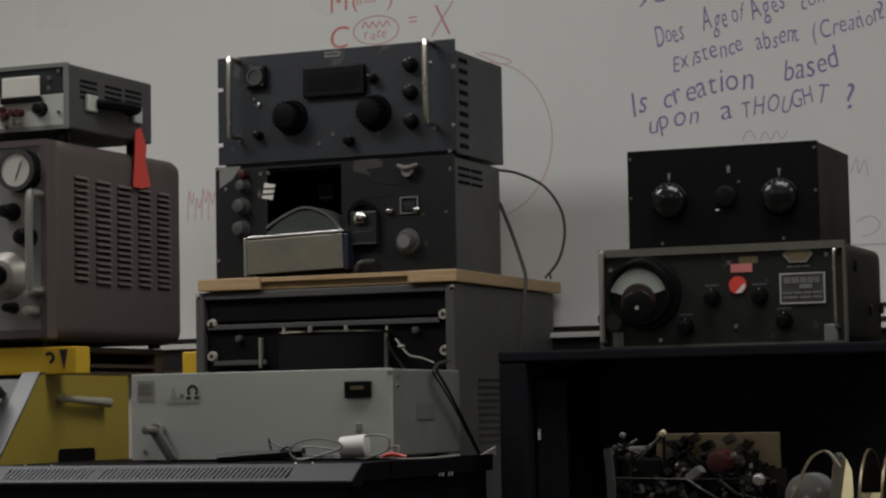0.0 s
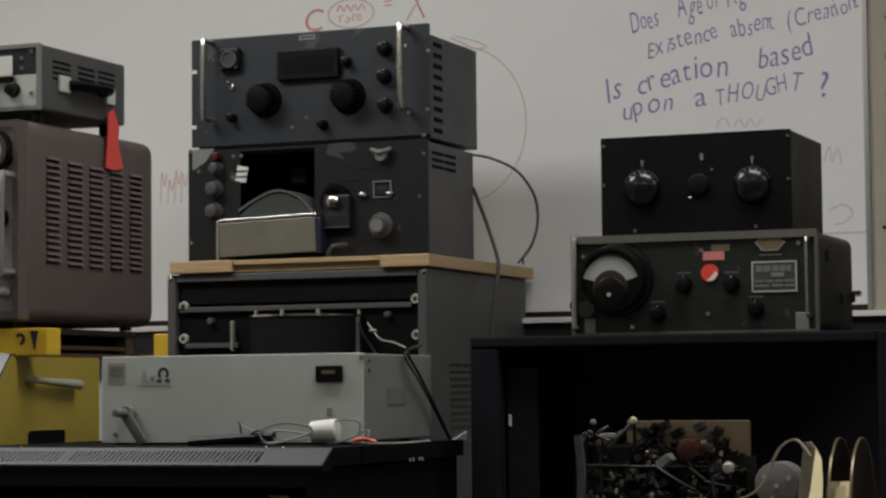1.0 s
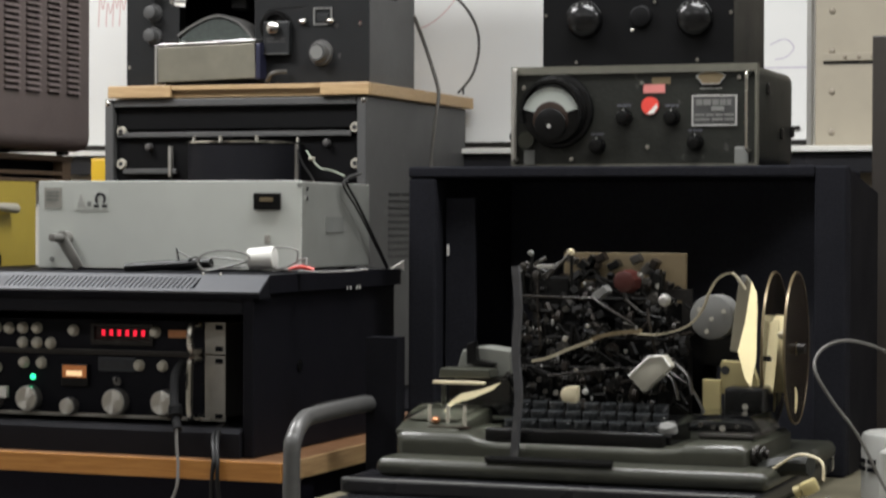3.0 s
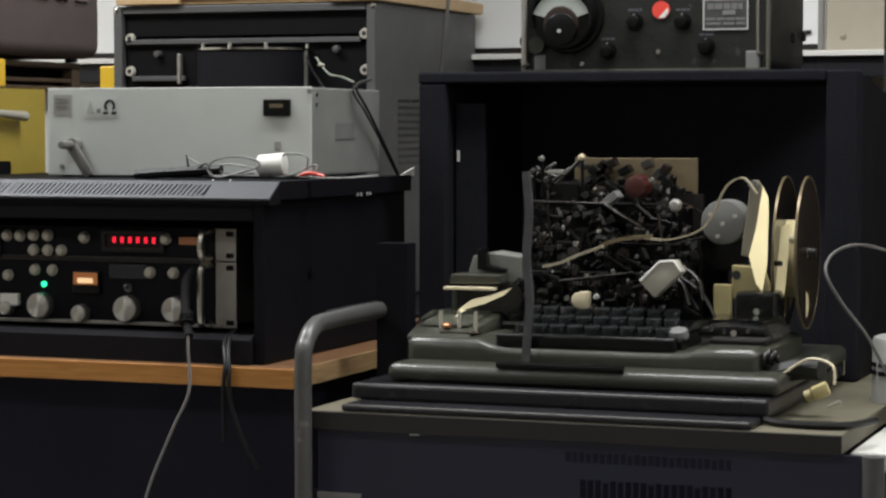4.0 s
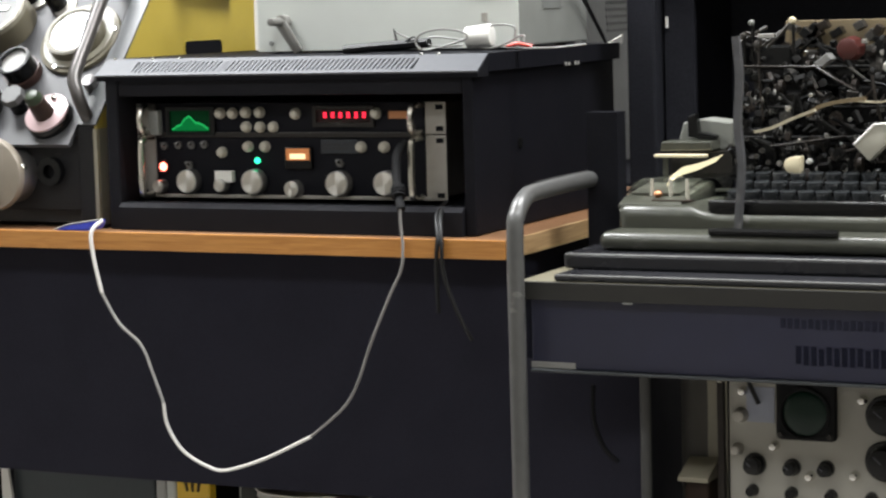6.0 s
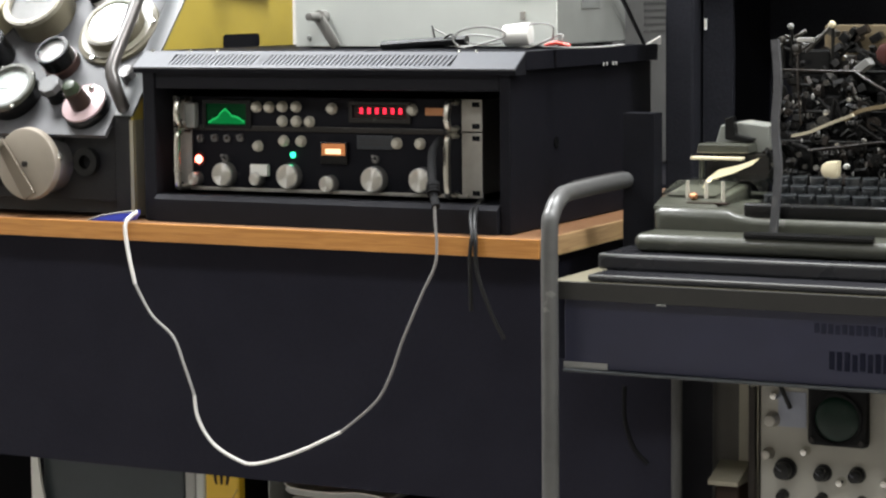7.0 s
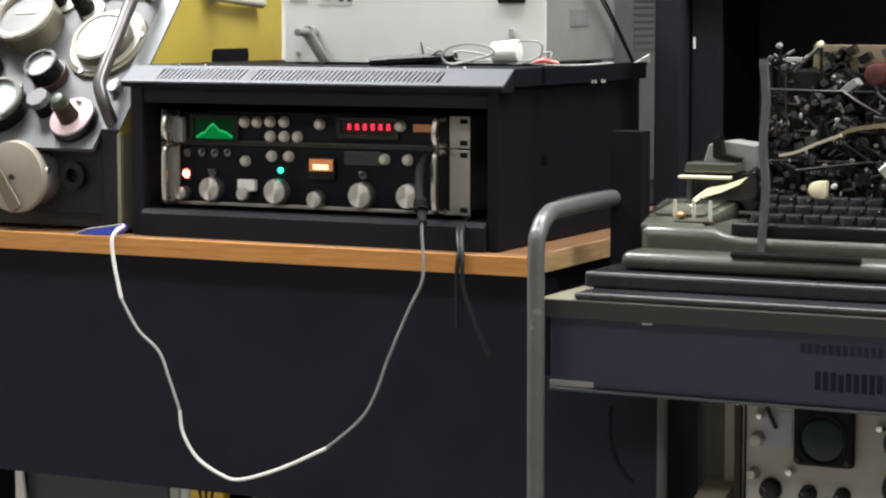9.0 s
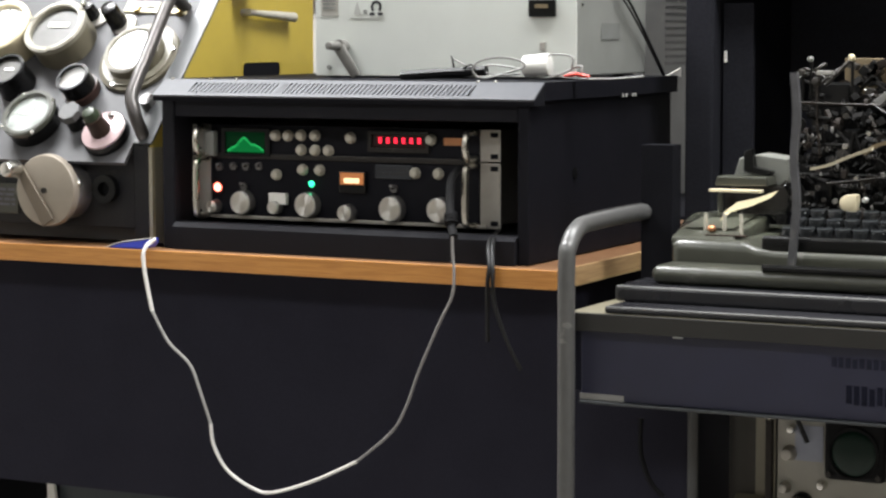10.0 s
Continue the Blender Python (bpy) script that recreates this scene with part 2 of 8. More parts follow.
M = dict(
    whiteboard=material("whiteboard_enamel", (0.80, 0.80, 0.78), 0.32, 0, 0.03, 30, 0.02, 0.05),
    wall=material("wall_paint", (0.60, 0.58, 0.53), 0.75, 0, 0.08, 40, 0.15, 0.1),
    cream_panel=material("cream_metal_paint", (0.43, 0.385, 0.30), 0.5, 0, 0.15, 25, 0.1, 0.25),
    ceiling=material("ceiling_tile", (0.75, 0.75, 0.72), 0.9, 0, 0.1, 90, 0.3, 0.05),
    floor=material("floor_vinyl", (0.30, 0.28, 0.255), 0.45, 0, 0.25, 40, 0.05, 0.2),
    black=material("black_wrinkle_paint", (0.009, 0.009, 0.010), 0.5, 0, 0.4, 220, 0.35, 0.2, worn=0.03, spec=0.3),
    black_soft=material("black_carpet_cover", (0.021, 0.0214, 0.0265), 0.95, 0, 0.6, 240, 0.28, 0.35, spec=0.06),
    black_matt=material("black_laminate", (0.0075, 0.0075, 0.0105), 0.6, 0, 0.3, 120, 0.1, 0.2, spec=0.1),
    void=material("inside_dark", (0.010, 0.010, 0.012), 0.9, 0, 0.2, 60, 0.0, 0.0, spec=0.05),
    bakelite=material("black_bakelite", (0.0055, 0.0055, 0.0055), 0.26, 0, 0.2, 80, 0.03, 0.1, spec=0.28),
    steel_grey=material("grey_hammer_paint", (0.027, 0.0310, 0.0372), 0.45, 0, 0.35, 60, 0.12, 0.55, worn=0.14, spec=0.4),
    case_grey=material("grey_case_paint", (0.076, 0.076, 0.075), 0.55, 0, 0.15, 110, 0.1, 0.25, worn=0.06),
    panel_dark=material("dark_scuffed_panel", (0.016, 0.017, 0.018), 0.45, 0, 0.35, 90, 0.12, 0.3, worn=0.38, spec=0.35),
    olive_black=material("olive_black_crackle", (0.020, 0.021, 0.017), 0.45, 0, 0.4, 160, 0.3, 0.3, worn=0.12, spec=0.35),
    olive_drab=material("olive_drab_enamel", (0.056, 0.058, 0.043), 0.34, 0, 0.4, 70, 0.22, 0.65, worn=0.18, coat=0.2),
    light_grey=material("pale_grey_enamel", (0.57, 0.59, 0.55), 0.42, 0, 0.08, 24, 0.05, 0.22),
    mid_grey=material("worn_grey_enamel", (0.22, 0.225, 0.21), 0.5, 0, 0.2, 45, 0.1, 0.45),
    alu=material("brushed_aluminium", (0.62, 0.61, 0.58), 0.36, 0.9, 0.2, 150, 0.1, 0.3),
    alu_dull=material("dull_aluminium", (0.42, 0.40, 0.36), 0.5, 0.65, 0.25, 90, 0.1, 0.35),
    chrome=material("nickel_plate", (0.75, 0.74, 0.70), 0.2, 1.0, 0.1, 60, 0.02, 0.2),
    satin=material("satin_nickel_bar", (0.70, 0.67, 0.60), 0.27, 1.0, 0.15, 80, 0.04, 0.3),
    dark_metal=material("oiled_dark_steel", (0.034, 0.031, 0.028), 0.38, 0.55, 0.4, 120, 0.15, 0.4, worn=0.25),
    brass=material("tarnished_brass", (0.34, 0.25, 0.11), 0.38, 0.85, 0.3, 100, 0.1, 0.4),
    copper=material("copper_fitting", (0.60, 0.28, 0.14), 0.35, 0.8, 0.2, 80, 0.05, 0.2),
    tan_board=material("tan_back_plate", (0.18, 0.135, 0.07), 0.6, 0, 0.35, 45, 0.1, 0.8),
    brown=material("brown_grey_wrinkle", (0.112, 0.088, 0.083), 0.6, 0, 0.15, 260, 0.25, 0.12),
    mustard=material("mustard_enamel", (0.43, 0.325, 0.050), 0.45, 0, 0.12, 40, 0.05, 0.2, worn=0.05),
    yellow=material("yellow_plastic", (0.78, 0.50, 0.03), 0.4, 0, 0.1, 50, 0.03, 0.1),
    red=material("red_vinyl", (0.80, 0.075, 0.055), 0.4, 0, 0.1, 50, 0.03, 0.05),
    dull_red=material("dark_red_bakelite", (0.055, 0.011, 0.008), 0.4, 0, 0.2, 60, 0.05, 0.2),
    pink=material("pink_label", (0.66, 0.22, 0.20), 0.6, 0, 0.1, 70, 0, 0.1),
    cream=material("cream_plastic", (0.70, 0.62, 0.42), 0.42, 0, 0.1, 40, 0.03, 0.2),
    white=material("white_plastic", (0.78, 0.77, 0.72), 0.4, 0, 0.05, 40, 0.02, 0.08),
    paper_cream=material("cream_paper", (0.86, 0.74, 0.42), 0.75, 0, 0.08, 60, 0.05, 0.15),
    paper=material("paper", (0.74, 0.72, 0.66), 0.85, 0, 0.08, 90, 0.05, 0.1),
    tape_dull=material("dusty_paper_tape", (0.46, 0.41, 0.29), 0.7, 0, 0.2, 60, 0.05, 0.4),
    tape=material("yellow_paper_tape", (0.64, 0.56, 0.35), 0.7, 0, 0.1, 60, 0.05, 0.15),
    reel=material("aged_reel_disc", (0.030, 0.020, 0.009), 0.20, 0.0, 0.6, 40, 0.08, 0.6, spec=0.6),
    knob_grey=material("grey_plastic_knob", (0.19, 0.19, 0.18), 0.45, 0, 0.2, 60, 0.05, 0.2),
    button=material("ivory_push_button", (0.45, 0.425, 0.355), 0.4, 0, 0.1, 60, 0.02, 0.15),
    tray_board=material("khaki_tray_board", (0.175, 0.158, 0.105), 0.6, 0, 0.3, 50, 0.1, 0.75),
    navy=material("navy_apron_paint", (0.0205, 0.0220, 0.0475), 0.42, 0, 0.3, 30, 0.1, 0.6),
    tube_grey=material("grey_tube_enamel", (0.125, 0.124, 0.120), 0.36, 0.2, 0.35, 60, 0.1, 0.75, worn=0.55),
    cable_black=material("black_cable_rubber", (0.010, 0.010, 0.010), 0.5, 0, 0.2, 100, 0.05, 0.1, spec=0.3),
    dull_lead=material("dull_black_lead", (0.012, 0.012, 0.0125), 0.75, 0, 0.3, 100, 0.05, 0.2, spec=0.1),
    cable_grey=material("grey_cable", (0.10, 0.095, 0.085), 0.5, 0, 0.15, 100, 0.05, 0.15),
    cable_white=material("white_cable", (0.74, 0.72, 0.68), 0.45, 0, 0.05, 100, 0.02, 0.1),
    blue=material("blue_plastic", (0.05, 0.07, 0.55), 0.4, 0, 0.1, 60, 0.02, 0.1),
    ink_purple=material("purple_marker", (0.155, 0.085, 0.32), 0.6, 0, 0.4, 42, 0, 0.1, tint=(0.38, 0.30, 0.54)),
    ink_red=material("red_marker", (0.60, 0.12, 0.13), 0.6, 0, 0.3, 40, 0, 0.1, tint=(0.72, 0.34, 0.33)),
    ink_faint=material("faint_red_marker", (0.71, 0.49, 0.48), 0.6, 0, 0.2, 60, 0, 0.1),
    ink_dark=material("dark_print", (0.02, 0.02, 0.022), 0.6, 0, 0.2, 60, 0, 0),
    ink_white=material("white_print", (0.50, 0.50, 0.47), 0.6, 0, 0.2, 60, 0, 0),
    ink_grey=material("faded_print", (0.10, 0.10, 0.12), 0.6, 0, 0.2, 60, 0, 0),
    meter_face=material("meter_scale_card", (0.70, 0.69, 0.63), 0.6, 0, 0.05, 60, 0, 0.1),
    lens=clear("clear_meter_glass"),
    r2_black=material("scuffed_black_crackle", (0.0112, 0.0118, 0.0126), 0.5, 0, 0.5, 38, 0.15, 0.75, worn=0.30, spec=0.3),
    cab_black=material("black_cabinet_paint", (0.0115, 0.0115, 0.0145), 0.65, 0, 0.35, 150, 0.12, 0.25, spec=0.12),
    flat_black=material("flat_black_paint", (0.0035, 0.0035, 0.0040), 0.55, 0, 0.3, 120, 0.1, 0.2, spec=0.15),
    dark_knob=material("worn_grey_knob", (0.075, 0.075, 0.074), 0.45, 0, 0.3, 90, 0.1, 0.5),
    slab=material("grey_black_slab_paint", (0.021, 0.021, 0.024), 0.30, 0, 0.3, 90, 0.08, 0.25, worn=0.12, spec=0.45),
    # pale grey for the highlight painted on the teleprinter slab
    bare_edge=material("painted_edge_highlight", (0.20, 0.20, 0.195), 0.4, 0.3, 0.35, 50, 0.06, 0.5),
    hood=clear("clear_acrylic_hood", (0.86, 0.87, 0.82), 0.08),
    dust=material("dusty_grey_cloth", (0.070, 0.080, 0.074), 0.95, 0, 0.5, 160, 0.4, 0.4, spec=0.1),
    beige=material("beige_grey_paint", (0.27, 0.245, 0.18), 0.5, 0, 0.2, 50, 0.05, 0.3),
    lever_grey=material("grey_lever_paint", (0.165, 0.16, 0.145), 0.5, 0, 0.15, 60, 0.05, 0.2),
    wire_grey=material("pale_grey_wire", (0.24, 0.235, 0.22), 0.45, 0, 0.1, 100, 0.02, 0.2),
    bar_steel=material("worn_bar_steel", (0.20, 0.195, 0.19), 0.34, 0.7, 0.3, 80, 0.08, 0.4),
    rivet=material("worn_rivet_head", (0.34, 0.30, 0.235), 0.4, 0.2, 0.2, 60, 0.05, 0.3),
    canister=material("pale_grey_canister", (0.40, 0.40, 0.375), 0.45, 0, 0.1, 60, 0.05, 0.25),
    splice=material("pale_green_wire", (0.45, 0.50, 0.40), 0.45, 0, 0.2, 80, 0.02, 0.2),
    shaded_cord=material("shaded_grey_cord", (0.40, 0.39, 0.37), 0.55, 0, 0.3, 60, 0.05, 0.5),
    thin_cord=material("thin_grey_cord", (0.26, 0.25, 0.24), 0.5, 0, 0.15, 100, 0.02, 0.2),
    desk_top=wood("orange_beech_top", (0.23, 0.12, 0.058), (0.17, 0.085, 0.04), 0, 0.4),
    mech_brown=material("brown_oiled_part", (0.017, 0.0125, 0.009), 0.4, 0.1, 0.4, 90, 0.1, 0.5, spec=0.3),
    case_inside=material("lightened_case_inside", (0.075, 0.077, 0.095), 0.95, 0, 0.4, 200, 0.2, 0.3, spec=0.05),
    skirt=material("black_skirt_laminate", (0.0165, 0.0162, 0.0255), 0.7, 0, 0.3, 160, 0.1, 0.25, spec=0.12),
    mech=material("oily_mechanism_steel", (0.0085, 0.0080, 0.0072), 0.55, 0.1, 0.5, 120, 0.15, 0.4, worn=0.06, spec=0.12),
    mech_pale=material("dusty_mechanism_part", (0.036, 0.032, 0.026), 0.5, 0.1, 0.4, 90, 0.1, 0.5),
    stained_cream=material("stained_cream_paint", (0.52, 0.44, 0.21), 0.45, 0, 0.2, 40, 0.05, 0.9),
    brown_stem=material("dark_brown_bakelite", (0.026, 0.015, 0.010), 0.55, 0, 0.3, 60, 0.05, 0.3, spec=0.2),
    tan_metal=material("tan_cast_metal", (0.32, 0.28, 0.225), 0.42, 0.25, 0.15, 60, 0.05, 0.3),
    stencil=material("faded_stencil_ink", (0.0132, 0.0142, 0.0275), 0.8, 0, 0.6, 90, 0, 0.5, spec=0.1),
    stencil_faint=material("worn_off_stencil_ink", (0.0165, 0.0178, 0.0360), 0.7, 0, 0.6, 90, 0, 0.5, spec=0.2),
    reel_rim=material("aged_reel_rim", (0.20, 0.155, 0.085), 0.35, 0.4, 0.3, 60, 0.05, 0.4),
    ink_pale=material("pale_violet_marker", (0.66, 0.62, 0.70), 0.6, 0, 0.2, 60, 0, 0.1),
    edge_dark=material("dark_khaki_edge", (0.016, 0.015, 0.012), 0.6, 0, 0.3, 60, 0.1, 0.35),
    dark_lens=material("dark_green_tube_face", (0.005, 0.017, 0.011), 0.22, 0, 0.2, 40, 0, 0, spec=0.25),
    knob_black=material("worn_black_knob", (0.0050, 0.0050, 0.0052), 0.5, 0, 0.3, 120, 0.1, 0.2, spec=0.07),
    dull_dial=material("dull_grey_dial", (0.115, 0.113, 0.108), 0.45, 0, 0.25, 70, 0.08, 0.4),
    smudge=material("grey_sticker_residue", (0.055, 0.053, 0.052), 0.7, 0, 0.6, 45, 0.05, 0.8),
    dome_black=material("polished_black_dome", (0.005, 0.005, 0.0055), 0.24, 0, 0.3, 60, 0.05, 0.4, worn=0.10, spec=0.45),
    smoke=material("smoked_filter", (0.02, 0.006, 0.006), 0.15, 0, 0.1, 40, 0, 0),
    trace=glow("green_trace", (0.05, 1.0, 0.22), 0.24),
    trace_fill=glow("green_trace_fill", (0.01, 0.60, 0.12), 0.13),
    screen=glow("green_screen", (0.0, 0.30, 0.07), 0.018),
    digit=glow("red_digit", (1.0, 0.02, 0.045), 1.3),
    led_red=glow("red_lamp", (1.0, 0.16, 0.10), 6.0),
    led_green=glow("green_lamp", (0.05, 1.0, 0.40), 2.0),
    lamp_orange=glow("lit_orange_meter", (1.0, 0.66, 0.34), 1.1),
    lamp_amber=glow("lit_amber_scale", (1.0, 0.36, 0.12), 0.26),
    pine=wood("pine_board", (0.50, 0.35, 0.185), (0.36, 0.235, 0.115), 0),
    desk_edge=wood("orange_beech_edge", (0.50, 0.235, 0.060), (0.37, 0.155, 0.036), 0, 0.35),
    desk_end=wood("pale_worn_end", (0.44, 0.29, 0.14), (0.30, 0.18, 0.08), 1, 0.5),
)

# lathe-turned knob faces scatter light round their centre
turned = bpy.data.materials.new("turned_aluminium_face")
turned.use_nodes = True
nodes, links = turned.node_tree.nodes, turned.node_tree.links
around = nodes.new("ShaderNodeTangent")
around.direction_type, around.axis = "RADIAL", "Y"
bs = nodes["Principled BSDF"]
bs.inputs["Base Color"].default_value = (0.80, 0.77, 0.71, 1)
bs.inputs["Metallic"].default_value, bs.inputs["Roughness"].default_value, bs.inputs["Anisotropic"].default_value = 1.0, 0.50, 1.0
bs.inputs["Anisotropic Rotation"].default_value = 0.25
links.new(around.outputs[0], bs.inputs["Tangent"])
M["turned"] = turned


# ---- the room ----
WALL = 4.29
single("floor", box(-4.2, 3.2, -3.2, WALL + 0.15, -0.1, 0), M["floor"], "dark vinyl floor", "floor", "structure")
single("ceiling", box(-4.2, 3.2, -3.2, WALL + 0.15, CEILING, CEILING + 0.1), M["ceiling"], "white tiled ceiling", "ceiling", "structure")
single("wall_north", box(-4.2, 3.2, WALL, WALL + 0.15, 0, CEILING), M["wall"], "cream painted wall behind the equipment", "wall", "structure")
single("wall_south", box(-4.2, 3.2, -3.35, -3.2, 0, CEILING), M["wall"], "cream painted wall", "wall", "structure")
single("wall_west", box(-4.35, -4.2, -3.35, WALL + 0.15, 0, CEILING), M["wall"], "cream painted wall", "wall", "structure")
single("wall_east", box(3.2, 3.35, -3.35, WALL + 0.15, 0, CEILING), M["wall"], "cream painted wall", "wall", "structure")
for lx, ly, watts in LAMPS:
    fix = thing("ceiling_light", (lx, ly, CEILING - 0.07), "white fluorescent ceiling light fitting", "ceiling light", "ceiling lights")
    bm = box(lx - 0.6, lx + 0.6, ly - 0.32, ly - 0.295, CEILING - 0.07, CEILING)
    box(lx - 0.6, lx + 0.6, ly + 0.295, ly + 0.32, CEILING - 0.07, CEILING, bm=bm)
    box(lx - 0.6, lx + 0.6, ly - 0.295, ly + 0.295, CEILING - 0.02, CEILING, bm=bm)
    part("housing", bm, M["white"], fix)

# whiteboard with its aluminium edge and the ledge below
BX0, BX1, BZ0, BZ1 = -3.6, -0.847, 1.214, 2.44
board = thing("whiteboard", ((BX0 + BX1) / 2, WALL, BZ0), "large whiteboard with faded red and purple handwriting", "whiteboard")
part("writing_surface", box(BX0, BX1, WALL - 0.012, WALL, BZ0, BZ1), M["whiteboard"], board)
part("edge_strip", box(BX1, BX1 + 0.010, WALL - 0.016, WALL, BZ0 - 0.01, BZ1 + 0.01, 0.002), M["alu"], board)
part("edge_strip", box(BX0, BX1, WALL - 0.016, WALL, BZ0 - 0.010, BZ0, 0.002), M["dark_metal"], board)
part("edge_strip", box(BX0, BX1, WALL - 0.016, WALL, BZ1, BZ1 + 0.01, 0.002), M["alu"], board)
bm = box(BX1 - 0.030, BX1 - 0.012, WALL - 0.018, WALL - 0.012, BZ0 + 0.018, BZ0 + 0.026, 0.002)
part("mounting_clip", bm, M["dark_metal"], board)
part("lower_joint", box(-1.06, BX1, WALL - 0.0128, WALL - 0.0119, 1.3495, 1.3525), M["ink_pale"], board)
bm = prism([(WALL - 0.085, 1.198), (WALL - 0.085, 1.190), (WALL, 1.187), (WALL, 1.193), (WALL - 0.075, 1.193), (WALL - 0.078, 1.200)], "x", -3.6, -0.50)
single("wall_ledge", bm, M["white"], "white metal ledge along the wall", "ledge", "structure")
# box added for the dark band below the ledge
single("ledge_channel", box(-3.6, -0.50, WALL - 0.070, WALL - 0.012, 1.150, 1.1868, 0.002), M["slab"], "dark band under the white ledge", "channel", "structure")

SURF = WALL - 0.0124


def ink(text, x, z, size, mat, tilt=0.0, shear=0.15, thin=-0.0005, wide=0.0):
    """One word of marker writing on the board, letter by letter; its lower left corner at (x, z)."""
    letters = []
    for ch in text:
        data = bpy.data.curves.new("letter", "FONT")
        data.body, data.size, data.shear, data.extrude, data.offset, data.resolution_u = ch, size * random.uniform(0.9, 1.1), shear + random.uniform(-0.08, 0.12), 0.0004, thin, 4
        data.materials.append(mat)
        letters.append(new("letter", data))
    bpy.context.view_layer.update()
    widths = [o.dimensions.x + size * 0.10 for o in letters]
    squeeze = wide / sum(widths) if wide else 1.0
    run = 0.0
    for o, w in zip(letters, widths):
        o.parent = board
        local = pose(run * squeeze, random.uniform(-0.07, 0.07) * size, 0, 0, 0, random.uniform(-10, 10)) @ Matrix.Diagonal((squeeze, 1, 1, 1))
        o.matrix_local = Matrix.Translation(-Vector(board.location)) @ pose(x, SURF, z, 90, 0, 0) @ pose(0, 0, 0, 0, 0, tilt) @ local
        run += w


def stroke(points, mat, w=0.0022):
    bm = hose([(x, SURF, z) for x, z in points], w, seg=6, steps=5)
    for v in bm.verts:
        v.co.y = SURF + (v.co.y - SURF) * 0.15
    part("marker_stroke", bm, mat, board)


for text, x, z, size, wide, tilt in (
        ("Does", -1.305, 1.760, 0.058, 0.060, 12), ("Age", -1.208, 1.782, 0.064, 0.052, 10), ("of", -1.149, 1.798, 0.050, 0.026, 12), ("Ages", -1.109, 1.800, 0.060, 0.070, 13),
        ("Existence", -1.274, 1.710, 0.050, 0.150, 11), ("absent", -1.102, 1.738, 0.050, 0.088, 10), ("(", -0.992, 1.746, 0.056, 0.014, 9), ("Creation", -0.977, 1.755, 0.050, 0.125, 10),
        ("Is", -1.360, 1.628, 0.066, 0.036, 6), ("creation", -1.297, 1.642, 0.064, 0.190, 9), ("based", -1.052, 1.674, 0.062, 0.118, 9),
        ("upon", -1.328, 1.588, 0.056, 0.110, 11), ("a", -1.178, 1.604, 0.058, 0.028, 8), ("THOUGHT", -1.135, 1.609, 0.052, 0.170, 6), ("?", -0.935, 1.609, 0.066, 0.030, 8), ("con", -1.015, 1.814, 0.046, 0.052, 10), ("?", -0.862, 1.781, 0.050, 0.016, 8)):
    ink(text, x, z, size, M["ink_purple"], tilt, wide=wide)
for text, x, z, size, tilt in (("M", -2.022, 1.887, 0.065, 12), ("C", -2.025, 1.818, 0.068, 6), ("=", -1.841, 1.846, 0.040, 8),
                               ("(", -1.969, 1.892, 0.05, 8), (")", -1.889, 1.895, 0.05, 8)):
    ink(text, x, z, size, M["ink_red"], tilt)
stroke([(-1.777, 1.886), (-1.763, 1.856), (-1.748, 1.824)], M["ink_red"], 0.0022)
stroke([(-1.738, 1.892), (-1.761, 1.861), (-1.788, 1.821)], M["ink_faint"], 0.0020)
# unreadable words, crossed out in red inside an oval
cx, cz = -1.913, 1.845
stroke([(cx + 0.052 * math.cos(a / 6 * math.pi), cz + 0.030 * math.sin(a / 6 * math.pi)) for a in range(13)], M["ink_faint"], 0.0016)
ink("rate", *(-1.942, 1.826), 0.030, M["ink_red"], 6)
for dz in (0.012,):
    stroke([(cx - 0.032 + 0.008 * i, cz + dz + (0.006 if i % 2 else -0.006)) for i in range(9)], M["ink_red"], 0.0014)
ink("mass", *(-1.958, 1.900), 0.030, M["ink_red"], 8)
stroke([(-1.336, 1.845), (-1.322, 1.861), (-1.305, 1.876)], M["ink_purple"], 0.0022)
stroke([(-1.301, 1.874), (-1.306, 1.857), (-1.292, 1.853), (-1.277, 1.862), (-1.279, 1.874)], M["ink_purple"], 0.0018)
# a large thin red circle, half wiped away, and faint strokes beside it
cx, cz, rad = -1.674, 1.598, 0.158
stroke([(cx + 0.92 * rad * math.cos(radians(a)), cz + 1.02 * rad * math.sin(radians(a))) for a in range(-75, 96, 10)], M["ink_faint"], 0.0012)
stroke([(-1.691, 1.779), (-1.666, 1.767), (-1.639, 1.753), (-1.612, 1.756), (-1.644, 1.771), (-1.681, 1.781)], M["ink_faint"], 0.0014)
cx, cz = -2.364, 1.466
for i, (w, h) in enumerate(((0, 0.066), (0.018, 0.050), (0.034, 0.070), (0.050, 0.062))):
    stroke([(cx + w, cz), (cx + w + 0.004, cz + h), (cx + w + 0.010, cz + h * 0.55), (cx + w + 0.016, cz + h * 0.95)], M["ink_faint"], 0.0014)
cx, cz = -1.135, 1.567
stroke([(cx, cz - 0.004), (cx + 0.006, cz + 0.012), (cx + 0.018, cz + 0.014), (cx + 0.026, cz - 0.004)], M["ink_pale"], 0.0014)
stroke([(cx + 0.034 + 0.011 * i, cz + (0.012 if i % 2 else -0.004)) for i in range(6)], M["ink_pale"], 0.0014)
cx, cz = -0.918, 1.395
stroke([(cx, cz), (cx + 0.028, cz + 0.010), (cx + 0.046, cz - 0.006), (cx + 0.030, cz - 0.024), (cx + 0.010, cz - 0.028)], M["ink_pale"], 0.0014)
cx, cz = -0.926, 1.487
stroke([(cx, cz), (cx + 0.012, cz + 0.03), (cx + 0.016, cz), (cx + 0.028, cz + 0.026), (cx + 0.034, cz - 0.004)], M["ink_pale"], 0.0014)

